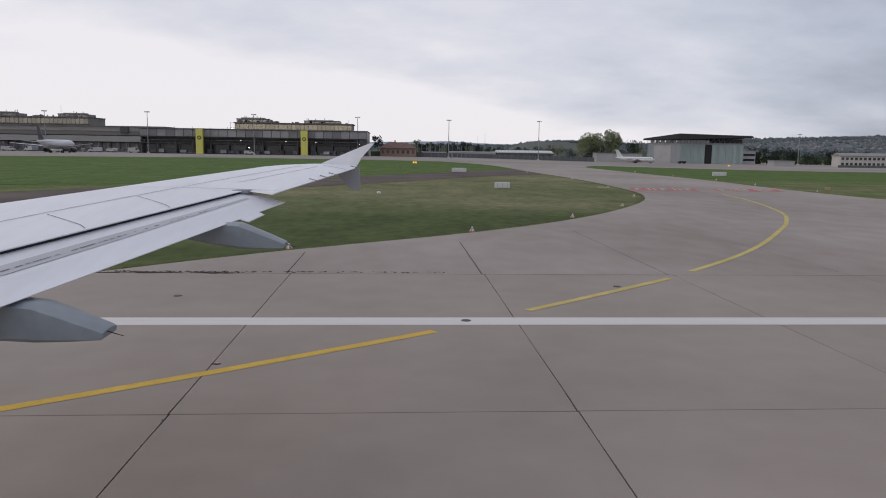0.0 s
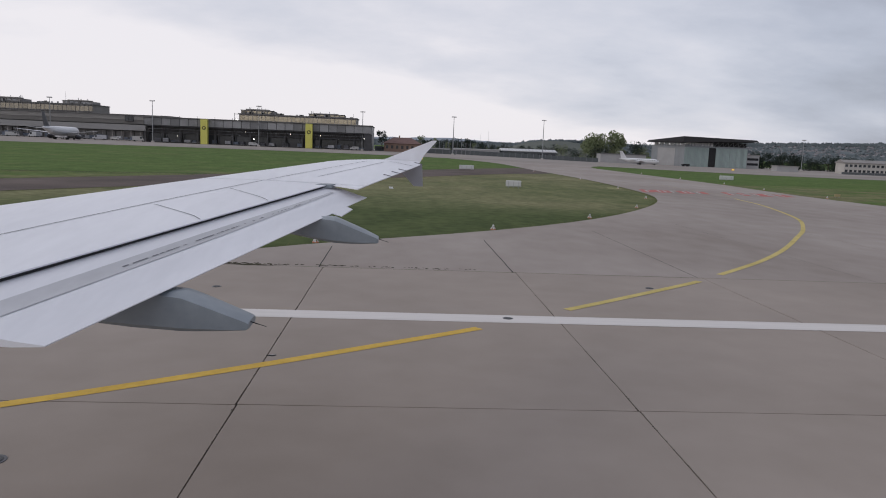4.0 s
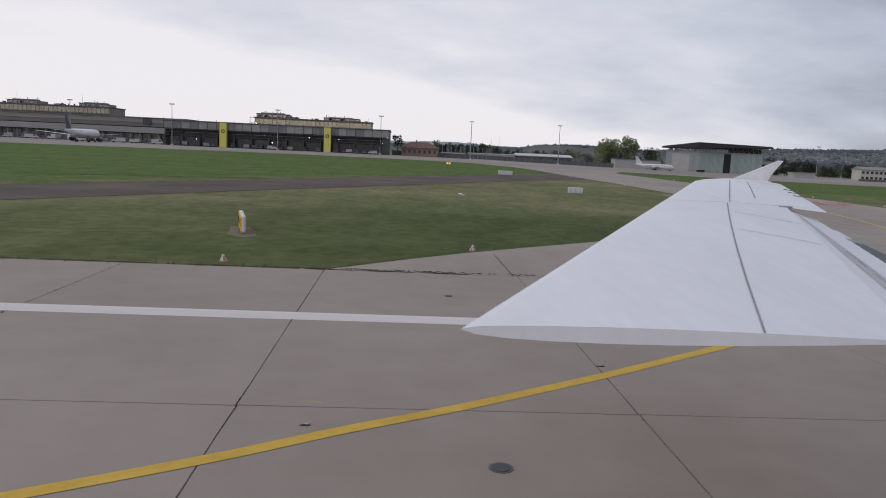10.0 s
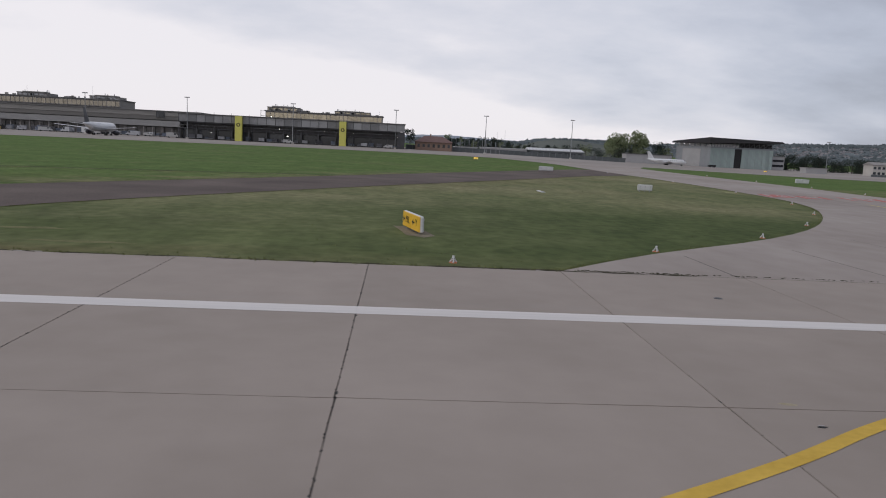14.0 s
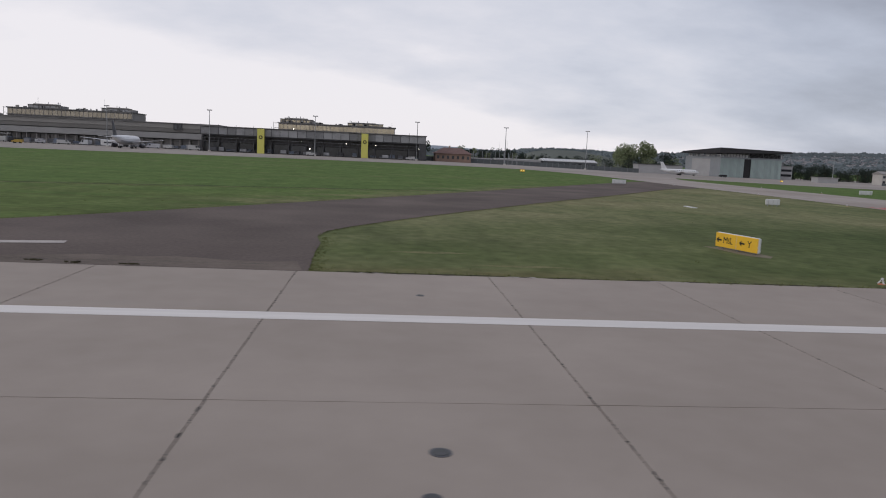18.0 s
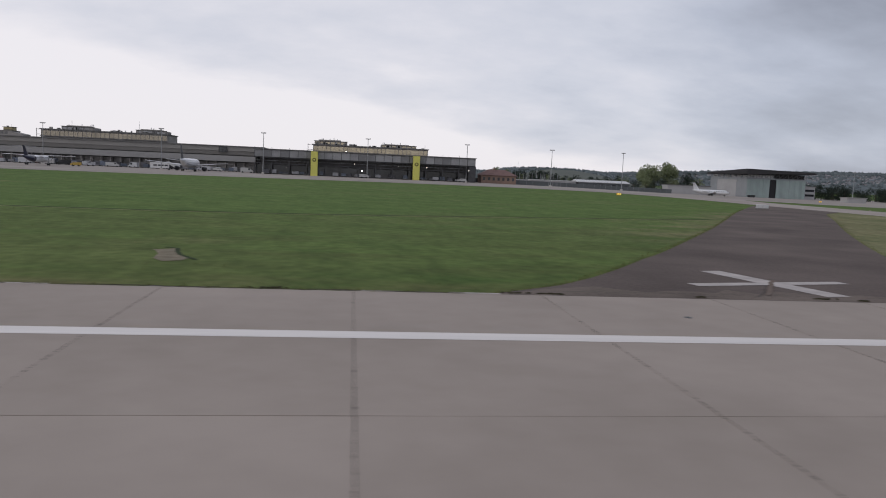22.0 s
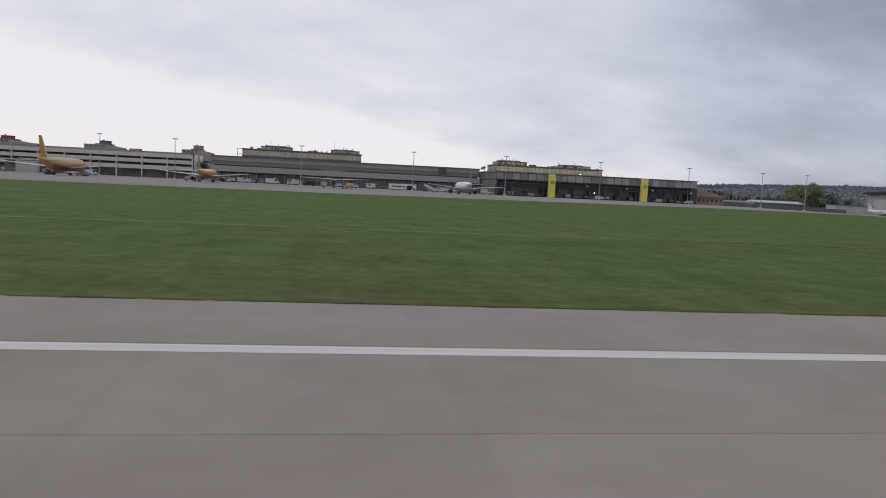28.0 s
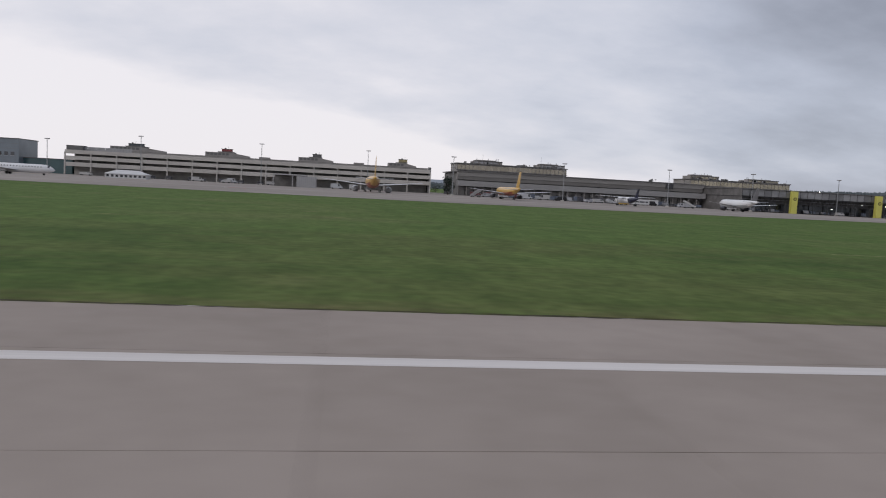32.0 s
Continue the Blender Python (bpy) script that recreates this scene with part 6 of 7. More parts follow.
def airliner(at, label, L, R, span, fin_top, skin, tailskin, belly, wingmat, axis_h, kind="jet", engine=M_ENG, name="parked_airliner", rear=None):
    t = thing(name, at, label, "airplane")
    rings, low = [], []
    for s, r, dz in ((0, 0.06, -0.25), (0.015, 0.35, -0.2), (0.05, 0.72, -0.08), (0.10, 0.95, 0), (0.15, 1, 0), (0.62, 1, 0), (0.75, 0.86, 0.12), (0.88, 0.5, 0.42), (0.97, 0.2, 0.62), (1, 0.08, 0.68)):
        rings.append([Vector((R * r * math.cos(a), -s * L, axis_h + R * dz + R * r * math.sin(a))) for a in [2 * math.pi * k / 20 for k in range(20)]])
    part("fuselage", loft(rings), skin, t, smooth=True)
    if rear is not None:
        b = [[Vector((R * 1.012 * r * math.cos(a), -s * L, axis_h + R * dz + R * 1.012 * r * math.sin(a))) for a in [2 * math.pi * k / 20 for k in range(20)]]
             for s, r, dz in ((0.66, 0.965, 0.04), (0.75, 0.86, 0.12), (0.88, 0.5, 0.42), (0.97, 0.2, 0.62), (1.002, 0.08, 0.68))]
        part("rear_fuselage", loft(b), rear, t, "navy painted rear fuselage", smooth=True)
    if belly is not None:
        b = [[Vector((R * 1.012 * r * math.cos(a), -s * L, axis_h + R * dz + R * 1.012 * r * math.sin(a))) for a in [math.pi * (1.08 + 0.84 * k / 10) for k in range(11)]]
             for s, r, dz in ((0.06, 0.76, -0.07), (0.10, 0.95, 0), (0.15, 1, 0), (0.62, 1, 0), (0.75, 0.86, 0.12), (0.86, 0.54, 0.40))]
        part("belly_stripe", loft(b, closed=False), belly, t, smooth=True)
    part("cockpit_window", loft([[Vector((R * 0.74 * math.cos(a), -0.052 * L, axis_h - R * 0.08 + R * 0.74 * math.sin(a))) for a in [math.pi * (0.14 + 0.72 * k / 8) for k in range(9)]],
                                 [Vector((R * 0.86 * math.cos(a), -0.073 * L, axis_h - R * 0.03 + R * 0.86 * math.sin(a) + 0.02)) for a in [math.pi * (0.14 + 0.72 * k / 8) for k in range(9)]]], closed=False), M_DGLASS, t)
    high = kind == "prop"
    wz = axis_h + (R * 0.95 if high else -R * 0.55)
    c0, c1 = (0.17 * L, 0.055 * L) if not high else (0.115 * L, 0.06 * L)
    y0 = -0.36 * L if not high else -0.40 * L
    sweep = 0.30 if kind != "prop" else 0.02
    dihedral = 0.09 if not high else 0.02
    for s in (-1, 1):
        bm = bmesh.new()
        foil(bm, (s * R * 0.6, y0, wz), (s * span / 2, y0 - sweep * span * 0.8, wz + dihedral * span / 2), c0, c1, 0.05)
        part("wing", bm, wingmat, t)
        bm = bmesh.new()
        tz = axis_h + R * 0.45
        ty = -0.86 * L
        if kind != "jet":
            tz, ty = fin_top - 0.35, -0.93 * L
        foil(bm, (s * 0.15, ty, tz), (s * span * 0.18, ty - 0.06 * L, tz + (0.4 if kind == "jet" else 0)), 0.085 * L, 0.04 * L, 0.05)
        part("tailplane", bm, tailskin if high else wingmat, t)
        if kind == "biz":
            ex, ey, ez, er, el = s * (R + 0.75), -0.62 * L, axis_h + R * 0.45, R * 0.42, 0.15 * L
        elif high:
            ex, ey, ez, er, el = s * span * 0.15, y0 + 1.9, wz - 0.25, R * 0.36, 0.17 * L
        else:
            ex, ey, ez, er, el = s * span * 0.17, y0 + 0.2, wz - R * 0.62, R * 0.55, 0.12 * L
        bm = loft([[Vector((ex + er * r * math.cos(a), ey - q * el, ez + er * r * math.sin(a))) for a in [2 * math.pi * k / 14 for k in range(14)]] for q, r in ((0, 0.86), (0.08, 1), (0.5, 0.98), (0.85, 0.75), (1, 0.5))])
        e = part("engine", bm, engine, t, smooth=True)
        part("intake", tubes(((ex, ey + 0.02, ez), (ex, ey - 0.1, ez), er * 0.78, er * 0.7), n=14), M_GAP, e)
        if high:
            for k in range(6):
                a = k * math.pi / 3
                part("propeller_blade", tubes(((ex, ey + 0.3, ez), (ex + 1.9 * math.cos(a), ey + 0.3, ez + 1.9 * math.sin(a)), 0.12, 0.07), n=5), M_ENG, e)
        gx = s * (span * 0.075 if not high else span * 0.15)
        gy = -0.50 * L
        g = part("main_gear", tubes(((gx, gy, 0.5), (gx, gy, wz), 0.16, 0.2), n=8), M_STEEL, t)
        for o in (-0.35, 0.35):
            part("tyre", tubes(((gx + o - 0.17, gy, 0.52), (gx + o + 0.17, gy, 0.52), 0.52), n=14), M_TYRE, g)
    bm = bmesh.new()
    foil(bm, (0, -0.80 * L, axis_h + R * 0.7), (0, -0.93 * L, fin_top), 0.155 * L, 0.07 * L, 0.05, up=(1, 0, 0))
    part("tail_fin", bm, tailskin, t)
    g = part("nose_gear", tubes(((0, -0.12 * L, 0.4), (0, -0.12 * L, axis_h - R * 0.6), 0.1, 0.14), n=8), M_STEEL, t)
    part("tyre", tubes(((-0.3, -0.12 * L, 0.4), (0.3, -0.12 * L, 0.4), 0.4), n=14), M_TYRE, g)
    if belly is None:
        for s in (-1, 1):
            for k in range(int(L * 0.62 / 1.1)):
                y, zz = -0.14 * L - k * 1.1, axis_h + R * 0.28
                part("cabin_window", boxes((s * R * 0.965 - 0.03, s * R * 0.965 + 0.03, y - 0.16, y + 0.16, zz, zz + 0.42)), M_DGLASS, t)
    return t


airliner(stand(-320.3, 365.0), "large yellow cargo jet with a red belly parked nose-in", 52.0, 2.82, 44.8, 15.6, M_AIRY, M_AIRY, M_AIRR, M_AGREY, 4.6, engine=M_AGREY)
airliner(stand(-259.0, 352.0), "smaller yellow cargo jet parked nose-in", 44.0, 1.95, 37.0, 12.2, M_AIRY, M_AIRY, M_AIRR, M_AGREY, 3.7)
airliner(stand(-146.0, 348.0), "white twin-engined airliner parked nose-in", 34.0, 1.98, 34.0, 11.2, M_AIRW, M_ATAIL, M_AGREY, M_AGREY, 3.6)
airliner(stand(-204.9, 338.0), "white turboprop airliner with a navy tail", 28.0, 1.4, 28.5, 7.8, M_AIRW, M_NAVY, None, M_AIRW, 2.6, kind="prop", rear=M_NAVY)
airliner(stand(148.6, 416.5, -90), "white business jet with tail-mounted engines", 23.5, 1.35, 21.0, 7.4, M_AIRW, M_AIRW, None, M_AIRW, 2.2, kind="biz", engine=M_AIRW)
airliner(stand(-449.5, 320.0, -84), "white rear-engined airliner taxiing beside the car park", 34.0, 1.75, 28.0, 9.0, M_AIRW, M_AIRW, None, M_AGREY, 2.6, kind="biz", engine=M_AIRW)


# ---- apron vehicles and clutter ----
def van(x, y, turn, paint, L=5.2, H=2.3, label="white service van parked on the apron"):
    t = thing("service_van", stand(x, y, turn), label, "van", group="apron vehicles")
    bm = loft([[Vector(p) for p in ((-L / 2, s, 0.45), (L / 2, s, 0.45), (L / 2, s, 1.15), (L / 2 - 0.8, s * 0.96, 1.35), (L / 2 - 1.4, s * 0.9, H), (-L / 2, s * 0.92, H))] for s in (-0.95, 0.95)])
    part("body", bm, paint, t)
    part("windscreen", prism([(L / 2 - 0.77, -0.8, 1.42), (L / 2 - 0.77, 0.8, 1.42), (L / 2 - 1.32, 0.75, H - 0.12), (L / 2 - 1.32, -0.75, H - 0.12)], (0.04, 0, 0.03)), M_DGLASS, t)
    for s in (-1, 1):
        part("side_window", boxes((L / 2 - 2.3, L / 2 - 1.35, s * 0.93 - 0.02, s * 0.93 + 0.02, 1.4, H - 0.2)), M_DGLASS, t)
        for xx in (-L / 2 + 1.0, L / 2 - 1.0):
            part("wheel", tubes(((xx, s * 0.78, 0.35), (xx, s * 0.98, 0.35), 0.36), n=14), M_TYRE, t)


def cart(x, y, turn, material, L=3.2, H=2.1, label="covered grey baggage cart"):
    t = thing("baggage_cart", stand(x, y, turn), label, "baggage cart", group="baggage carts")
    part("bed", boxes((-L / 2, L / 2, -0.8, 0.8, 0.45, 0.6)), M_STEEL, t)
    part("cover", bevelled(-L / 2 + 0.1, L / 2 - 0.1, -0.75, 0.75, 0.6, H, 0.1, 1), material, t)
    for xx in (-L / 2 + 0.5, L / 2 - 0.5):
        for s in (-1, 1):
            part("wheel", tubes(((xx, s * 0.6, 0.22), (xx, s * 0.75, 0.22), 0.23), n=10), M_TYRE, t)


rng = random.Random(21)
for x, y, p, L, H, lab in ((-127, 372, M_VANB, 6, 2.5, "white service van beside the gate building"), (-120.5, 374, M_VANB, 5, 2.2, "white service van beside the gate building"),
                           (-115.5, 375, M_VANB, 4.6, 2.0, "white service van beside the gate building"), (-197.5, 346, M_VANY, 4.4, 1.7, "yellow apron truck by the terminal"),
                           (-352, 412, M_VANB, 5, 1.9, "white van before the car park"), (-372, 413, M_VANB, 5.4, 2.0, "white van before the car park"),
                           (-365, 409, M_VANR, 6.5, 2.2, "red apron tractor before the car park"), (-396, 414, M_VANB, 5, 1.8, "pale van before the car park"),
                           (-236, 399, M_VANR, 7, 2.6, "red apron truck by the terminal"), (-243, 400, M_CARTB, 7, 2.6, "blue-grey apron truck by the terminal"),
                           (167, 424, M_GAP, 4.4, 1.5, "dark car before the hangar doors"), (-70, 362, M_VANB, 4.5, 1.9, "white apron van before the gate building"),
                           (-22, 361, M_VANB, 4.2, 1.8, "white apron van at the building's end")):
    van(x, y, rng.choice((0, 180)) + rng.uniform(-8, 8), p, L, H, lab)
# vehicles standing in front of the car park and the terminal
for k in range(26):
    x, y = (-470 + k * 12.2 + rng.uniform(-4, 4), 410 + rng.uniform(-7, 8)) if k < 14 else (-258 + (k - 14) * 10.6 + rng.uniform(-3, 3), 386 + rng.uniform(-5, 4))
    if abs(x + 361) < 16 or abs(x + 437) < 12 or (k < 14 and k % 3 == 1):
        continue
    p, lab = ((M_VANB, "white service van on the apron"), (M_AGREY, "grey apron tractor beside the buildings"), (M_VANB, "white box truck on the apron"), (M_GAP, "dark apron car beside the buildings"), (M_CARTL, "pale grey apron truck beside the buildings"))[k % 5]
    van(x, y, rng.choice((0, 180)) + rng.uniform(-14, 14), p, rng.uniform(4.2, 7.0), rng.uniform(1.6, 2.9), lab)
for k in range(44):
    x = -262 + k * 3.05 + rng.uniform(-0.7, 0.7)
    if -236 < x < -230:
        continue
    cart(x, 400 + rng.uniform(-4, 4), rng.uniform(-20, 20), (M_CARTS, M_CARTL, M_CARTS, M_CARTB)[k % 4] if k > 3 else M_VANR, rng.uniform(2.4, 3.6), rng.uniform(1.5, 2.9),
         ("covered dark grey baggage cart beside the terminal", "covered pale grey baggage cart beside the terminal", "covered dark grey baggage cart beside the terminal", "covered blue-grey baggage cart beside the terminal")[k % 4] if k > 3 else "red covered baggage cart beside the terminal")
for k in range(30):
    x = -118 + k * 3.4 + rng.uniform(-1, 1)
    if abs(x + 94.3) > 3 and abs(x + 44.3) > 3 and rng.random() < 0.75:
        cart(x, 371.5 + rng.uniform(-1.5, 0.6), rng.uniform(-15, 15), (M_CARTS, M_CARTL, M_CARTB)[k % 3], rng.uniform(2.2, 3.4), rng.uniform(1.2, 2.3),
             ("covered dark grey cart under the gate building", "covered pale grey cart under the gate building", "covered blue-grey cart under the gate building")[k % 3])
for k in range(12):
    cart(-452 + k * 9 + rng.uniform(-2, 2), 418 + rng.uniform(-3, 3), rng.uniform(-20, 20), M_CARTS, 3.2, rng.uniform(1.6, 2.4), "covered grey cart before the car park")


def dolly(x, y, turn, material):
    t = thing("container_dolly", stand(x, y, turn), "air cargo container on a low steel dolly", "cargo dolly", group="cargo dollies")
    part("bed", boxes((-1.7, 1.7, -0.9, 0.9, 0.35, 0.5)), M_STEEL, t)
    part("container", prism([(-1.0, -0.8, 0.5), (1.0, -0.8, 0.5), (1.5, -0.8, 1.0), (1.5, -0.8, 2.1), (-1.0, -0.8, 2.1)], (0, 1.6, 0)), material, t)
    for xx in (-1.2, 1.2):
        for s in (-1, 1):
            part("wheel", tubes(((xx, s * 0.6, 0.2), (xx, s * 0.75, 0.2), 0.2), n=10), M_TYRE, t)


for k in range(18):
    dolly(-256 + k * 6.9 + rng.uniform(-2, 2), 394 + rng.uniform(-3, 2), rng.choice((0, 180)) + rng.uniform(-12, 12), (M_CARTL, M_AGREY, M_CARTB)[k % 3])


def stairs(x, y, turn):
    t = thing("passenger_stairs", stand(x, y, turn), "white mobile passenger stairs on the apron", "stairs", group="mobile stairs")
    bm = bmesh.new()
    for k in range(14):
        box(bm, -0.8, 0.8, k * 0.38, k * 0.38 + 0.4, 0.5 + k * 0.2, 0.56 + k * 0.2)
    part("steps", bm, M_STEEL, t)
    for s in (-1, 1):
        part("side_panel", prism([(s * 0.85, 0, 0.4), (s * 0.85, 5.4, 3.1), (s * 0.85, 5.4, 4.2), (s * 0.85, 0, 1.4)], (s * 0.05, 0, 0)), M_VANB, t)
        for yy in (0.6, 4.6):
            part("wheel", tubes(((s * 0.6, yy, 0.35), (s * 0.8, yy, 0.35), 0.35), n=12), M_TYRE, t)
        part("strut", tubes(((s * 0.7, 4.8, 0.4), (s * 0.7, 4.8, 3.0), 0.07), n=6), M_STEEL, t)


stairs(-155.8, 356, 80)
stairs(-272, 352, -60)


def tent():
    t = thing("marquee", stand(-437, 374), "white peaked marquee on the apron", "tent")
    part("wall", boxes((-9.5, 9.5, 0, 0.06, 0, 2.0)), M_TENT, t)
    part("wall", boxes((-9.5, 9.5, 7.94, 8, 0, 2.0)), M_TENT, t)
    for a in (-9.5, 9.44):
        part("wall", boxes((a, a + 0.06, 0.06, 7.94, 0, 2.0)), M_TENT, t)
    part("canopy", loft([[Vector(p) for p in ((-10, -0.5, 2.0), (10, -0.5, 2.0), (10, 8.5, 2.0), (-10, 8.5, 2.0))],
                         [Vector(p) for p in ((-5, 3.4, 3.9), (5, 3.4, 3.9), (5, 4.6, 3.9), (-5, 4.6, 3.9))]]), M_TENT, t)
    for k in range(9):
        part("window", boxes((-8.8 + k * 2.1, -7.6 + k * 2.1, -0.05, 0.02, 0.5, 1.6)), M_DGLASS, t)


tent()


def shed():
    t = thing("apron_shelter", stand(-361.5, 396), "open grey apron shelter with a white container", "shelter")
    part("roof", boxes((-8, 9, -4, 8, 5.9, 6.4)), M_BLIGHT, t)
    part("back_wall", boxes((-8, 9, 7.6, 8, 0, 5.9)), M_DECK, t)
    for xx in (-7.8, 2.0, 8.6):
        part("post", boxes((xx - 0.2, xx + 0.2, -3.8, -3.4, 0, 5.9)), M_BLIGHT, t)
    c = thing("freight_container", stand(-352.0, 386), "white freight container standing on the apron", "container")
    part("body", bevelled(-5, 5, -1.3, 1.3, -0.05, 5.6, 0.05, 1), M_BLIGHT, c)
    for k in range(10):
        part("rib", boxes((-4.7 + k * 1.0, -4.5 + k * 1.0, -1.36, -1.3, 0.3, 5.4)), M_STEEL, c)


shed()


# ---- hills and the town on them ----
def ridge(name, y, depth, profile, material, label, base=-3.0, seed=0, bump=3.0):
    bm = bmesh.new()
    rows = []
    x0, x1 = profile[0][0], profile[-1][0]
    n = 160
    for v in range(5):
        row = []
        for i in range(n + 1):
            x = x0 + (x1 - x0) * i / n
            h = next((ha + (hb - ha) * (x - xa) / (xb - xa) for (xa, ha), (xb, hb) in zip(profile, profile[1:]) if xa <= x <= xb), profile[-1][1])
            h += bump * noise.noise(Vector((x * 0.013, seed, v))) + bump * 0.5 * noise.noise(Vector((x * 0.06, seed, v)))
            row.append(bm.verts.new((x, y + depth * v / 4, base + (h - base) * (v / 4) ** 0.7)))
        rows.append(row)
    for a, b in zip(rows, rows[1:]):
        for i in range(n):
            bm.faces.new((a[i], a[i + 1], b[i + 1], b[i]))
    return tagged(part(name, bm, material, smooth=True), label, "hill", kind="structure")


TOWN = [(-300, 10), (150, 14), (380, 18), (450, 30), (540, 36), (680, 35), (800, 28), (950, 38), (1250, 54), (1700, 70), (2300, 78), (3200, 70)]
ridge("backdrop_hill", 1700, 800, TOWN, M_HILL, "dark wooded hill with a town on its slope", seed=3)
ridge("backdrop_mound", 860, 120, [(90, -4), (150, 8), (168, 13.5), (190, 17), (226, 17), (262, 12), (340, -4)], M_MOUND, "low grassy mound behind the trees", seed=5, bump=0.6)
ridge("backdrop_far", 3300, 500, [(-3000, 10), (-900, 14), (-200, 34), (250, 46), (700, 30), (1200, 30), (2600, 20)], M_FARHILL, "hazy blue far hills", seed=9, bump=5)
rng = random.Random(77)
walls, roofs = bmesh.new(), bmesh.new()
for k in range(900):
    x = rng.uniform(820, 2600)
    v = rng.uniform(0.25, 0.9)
    h = next((ha + (hb - ha) * (x - xa) / (xb - xa) for (xa, ha), (xb, hb) in zip(TOWN, TOWN[1:]) if xa <= x <= xb), 60)
    z = -3 + (h + 3) * v ** 0.7 - 1.5
    y = 1700 + 800 * v
    w, d, t = rng.uniform(3.5, 8), rng.uniform(8, 12), rng.uniform(2.2, 4.6)
    box(walls, x, x + w, y, y + d, z - 3, z + t)
    r = [roofs.verts.new(p) for p in ((x - 0.5, y - 0.5, z + t), (x + w + 0.5, y - 0.5, z + t), (x + w + 0.5, y + d / 2, z + t + 1.8), (x - 0.5, y + d / 2, z + t + 1.8), (x - 0.5, y + d, z + t), (x + w + 0.5, y + d, z + t))]
    roofs.faces.new((r[0], r[1], r[2], r[3]))
    roofs.faces.new((r[3], r[2], r[5], r[4]))
town = thing("town", pose(0, 0, 0), "far hillside town of pale houses with dark roofs", "town", kind="stuff")
part("house_walls", walls, M_TOWNW, town)
part("house_roofs", roofs, M_TOWNR, town)
# woods on the ridge
rng = random.Random(5)
vs, fs = [], []
for k in range(5200):
    x = rng.uniform(-250, 3000)
    v = rng.choice((rng.uniform(0.82, 1.0), rng.uniform(0.0, 0.9), rng.uniform(0.82, 1.0)))
    h = next((ha + (hb - ha) * (x - xa) / (xb - xa) for (xa, ha), (xb, hb) in zip(TOWN, TOWN[1:]) if xa <= x <= xb), 60)
    p = Vector((x, 1695 + 800 * v, -3 + (h + 3) * v ** 0.7 + 1))
    i = len(vs)
    s = rng.uniform(4, 9)
    for a in range(5):
        vs.append(p + Vector((math.cos(a * 1.257) * s, math.sin(a * 1.257) * s * 0.6, rng.uniform(-2, 2))))
    vs.append(p + Vector((0, 0, s * rng.uniform(0.7, 1.2))))
    fs += [(i + a, i + (a + 1) % 5, i + 5) for a in range(5)]
me = bpy.data.meshes.new("woods")
me.from_pydata(vs, [], fs)
me.materials.append(M_HILL)
tagged(new("woods", me), "dark woods along the hillside", "trees", kind="stuff")


# ---- grass tufts along the pavement edges and on the verge ----
rng = random.Random(3)
vs, fs = [], []


def tuft(x, y, s, n=5):
    z = ground_z(x, y) - 0.06
    for _ in range(n):
        a = rng.uniform(0, 6.28)
        px, py = x + rng.gauss(0, s * 0.5), y + rng.gauss(0, s * 0.5)
        h, w = s * rng.uniform(0.5, 1.1), s * rng.uniform(0.10, 0.22)
        lx, ly = rng.gauss(0, 0.35) * h, rng.gauss(0, 0.35) * h
        i = len(vs)
        vs.extend(((px - w * math.cos(a), py - w * math.sin(a), z), (px + w * math.cos(a), py + w * math.sin(a), z), (px + lx, py + ly, z + h)))
        fs.append((i, i + 1, i + 2))


x = 0.0
for k in range(3600):
    x = rng.uniform(-420, -10)
    if -72.5 < x < -39.5:
        continue
    y = 27.9 + abs(rng.gauss(0, 0.22)) - 0.25 * max(0, noise.noise(Vector((x * 0.8, 0, 0))))
    tuft(x, y, rng.uniform(0.07, 0.19))
for edge, side in ((TAXI_LEFT, -1), (TAXI_RIGHT, 1), (DARK_LEFT, -1), (DARK_RIGHT, 1)):
    for k in range(1500):
        y = 28 + (rng.random() ** 1.6) * 120
        tuft(fit_edge(edge, y) + side * abs(rng.gauss(0, 0.35)), y, rng.uniform(0.05, 0.13), 4)
for k in range(5000):
    y = 28.4 + rng.random() ** 2.0 * 60
    x = rng.uniform(-420, 30)
    if (y > 28 and fit_edge(TAXI_LEFT, y) - 0.3 < x < fit_edge(TAXI_RIGHT, y) + 0.3) or fit_edge(DARK_LEFT, y) - 0.2 < x < fit_edge(DARK_RIGHT, y) + 0.2:
        continue
    tuft(x, y, rng.uniform(0.05, 0.13), 3)
me = bpy.data.meshes.new("grass_tufts")
me.from_pydata(vs, [], fs)
me.materials.append(M_BLADE)
tagged(new("grass_tufts", me), "uneven grass tufts creeping over the pavement edges", "grass", kind="stuff")

# ---- runway slabs, each a piece; those the camera never passes near are joined ----
rng = random.Random(8)
rest = bmesh.new()
for r in range(len(ROWS) - 1):
    for a, b in zip(JOINTS[1:], JOINTS):
        near = r >= 5 and -370 < a < 60
        if near:
            y0, y1 = ROWS[r] + drift(a), ROWS[r + 1] + (drift(a) if r < len(ROWS) - 2 else 0)
            bm = slab_mesh(b - a, y1 - y0, rng, 0.008 if a > -80 else 0.003 if a > -140 else 0.001)
            o = part("slab", bm, M_CONC, runway)
            o.location = (a + SKEW * (ROWS[r] - 20), y0, rng.uniform(-0.002, 0.002))
        else:
            box(rest, a + 0.02, b - 0.02, ROWS[r] + 0.02, ROWS[r + 1] - 0.02 + (drift(a) if r == 4 else 0), -0.045, 0.0)
o = part("slab_field", rest, M_CONC, runway)
o["kind"] = "stuff"

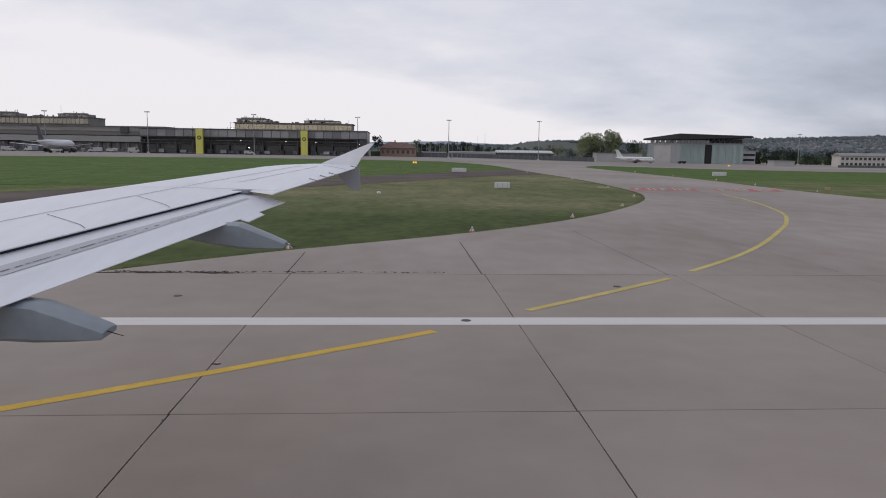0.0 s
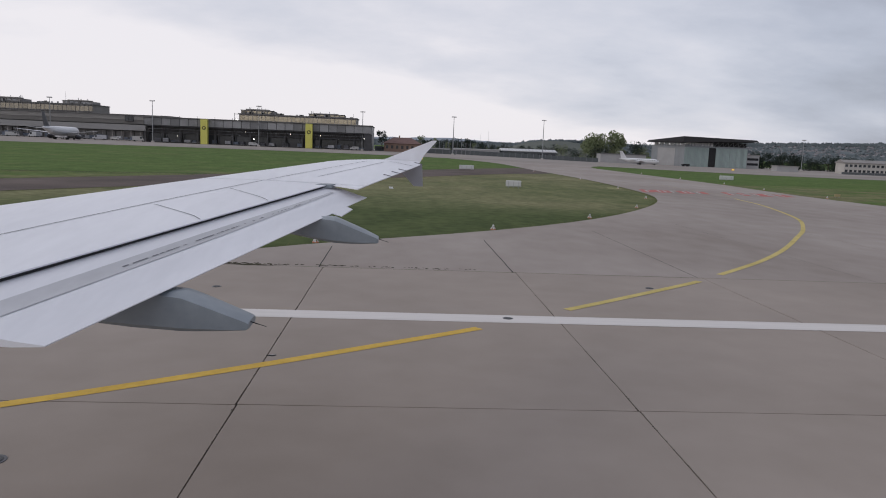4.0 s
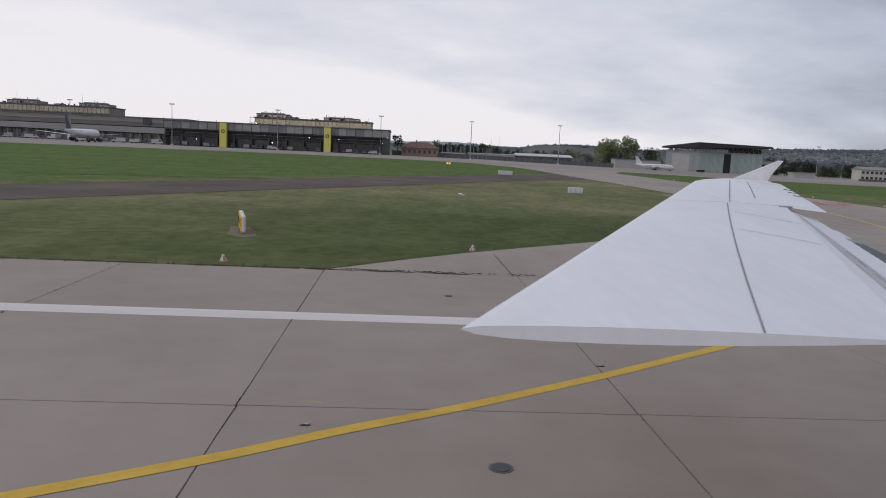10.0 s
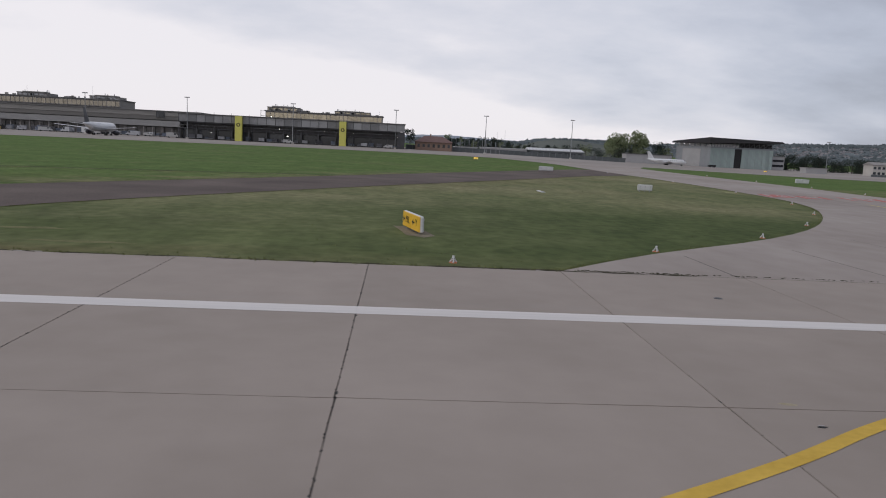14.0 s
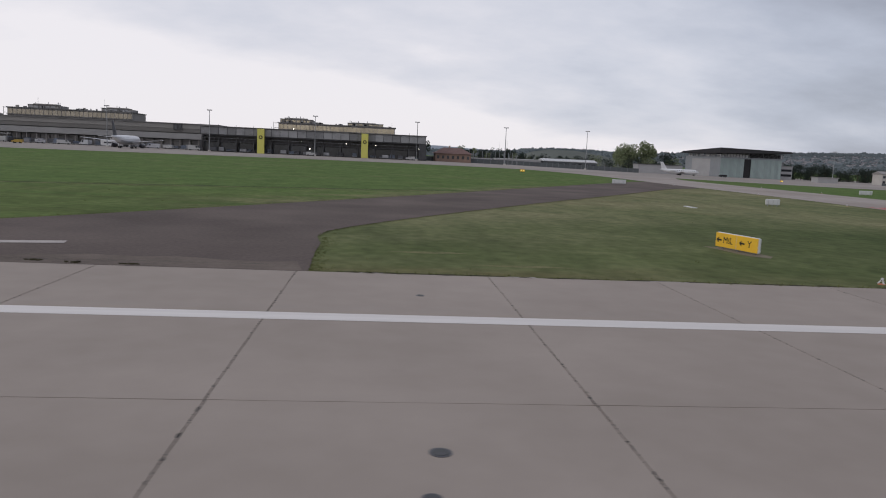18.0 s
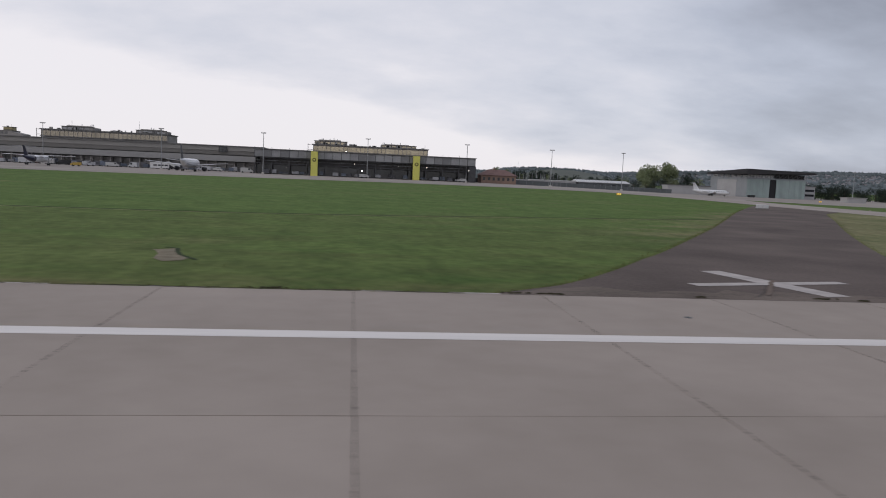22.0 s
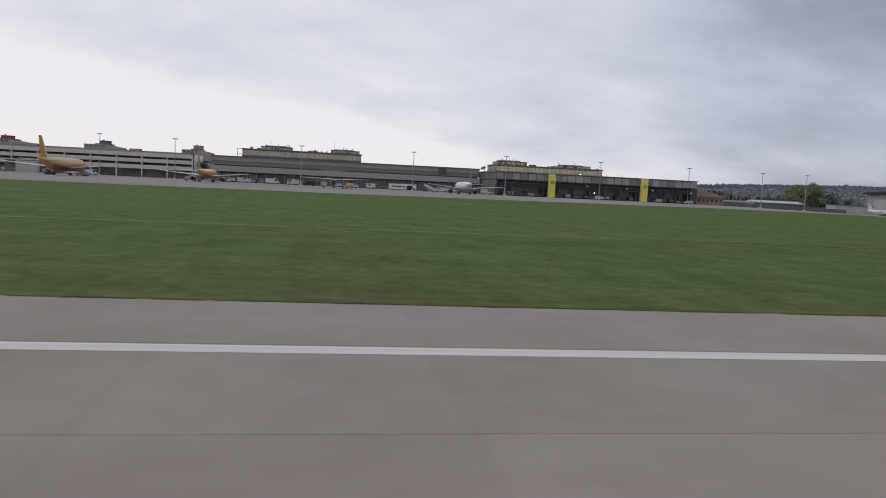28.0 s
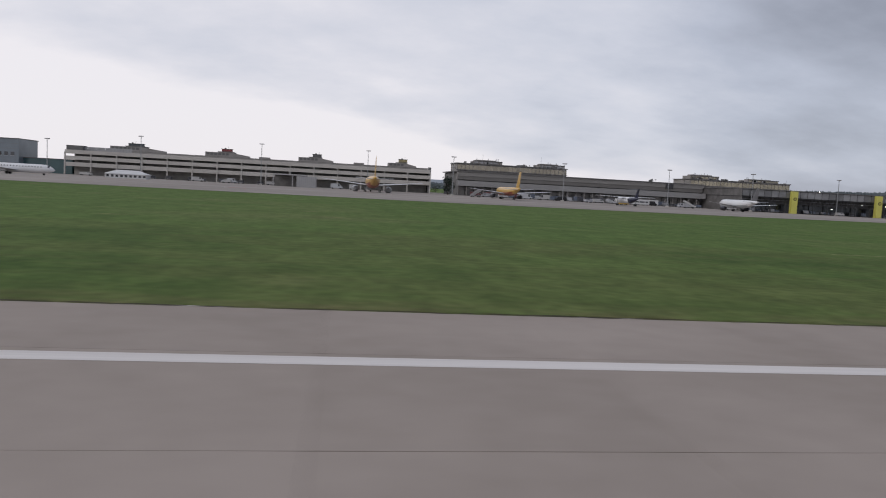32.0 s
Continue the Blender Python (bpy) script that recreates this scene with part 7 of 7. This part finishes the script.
# spalled chips and dirt along the joints across the runway
rng = random.Random(31)
bm = bmesh.new()
for x in JOINTS:
    if not -150 < x < 12:
        continue
    worn_out = -110 < x < -15
    for _ in range(120 if worn_out else 30):
        y = rng.uniform(6, 27.6)
        r = (rng.uniform(0.010, 0.022) if worn_out else rng.uniform(0.006, 0.013)) * (2.2 if rng.random() < 0.04 else 1)
        c = x + SKEW * (y - 20) + rng.gauss(0, 0.012)
        n = rng.randint(5, 7)
        ring = [(c + r * rng.uniform(0.5, 1.1) * math.cos(6.283 * k / n), y + r * 3.2 * rng.uniform(0.6, 1.1) * math.sin(6.283 * k / n), 0.004) for k in range(n)]
        bm.faces.new([bm.verts.new(p) for p in ring])
o = part("joint_chips", bm, M_JOINT, runway)
o["kind"] = "stuff"
# cracks across the old asphalt
rng = random.Random(17)
for pts, w in (([(-59.6, 28.6), (-58.4, 29.9), (-57.4, 31.3), (-56.1, 34.2), (-55.0, 34.7), (-53.6, 33.0)], 0.04),
               ([(-71.0, 28.9), (-62.0, 29.3), (-50.0, 29.0), (-41.5, 29.4)], 0.03)):
    line = []
    for (xa, ya), (xb, yb) in zip(pts, pts[1:]):
        n = max(3, int(math.hypot(xb - xa, yb - ya) / 0.35))
        line += [(xa + (xb - xa) * k / n + rng.gauss(0, 0.05), ya + (yb - ya) * k / n + rng.gauss(0, 0.05)) for k in range(n)]
    tagged(part("asphalt_crack", ribbon(line, w, 0.002), M_JOINT), "dark crack in the old asphalt", "crack", kind="structure")

# dark soil creeping over the slab edges
rng = random.Random(44)
bm = bmesh.new()
for _ in range(1300):
    x = rng.uniform(-420, -6)
    if -72.5 < x < -40:
        continue
    y, a, b = 27.98 + rng.gauss(0, 0.05), rng.uniform(0.12, 0.7), rng.uniform(0.03, 0.11)
    n = 7
    bm.faces.new([bm.verts.new((x + a * rng.uniform(0.6, 1.1) * math.cos(6.283 * k / n), y + b * rng.uniform(0.5, 1.2) * math.sin(6.283 * k / n), 0.008 + 0.00001 * (_ % 300))) for k in range(n)])
tagged(part("edge_soil", bm, M_SOILSHADE), "dark soil and moss along the slab edges", "soil", kind="stuff")
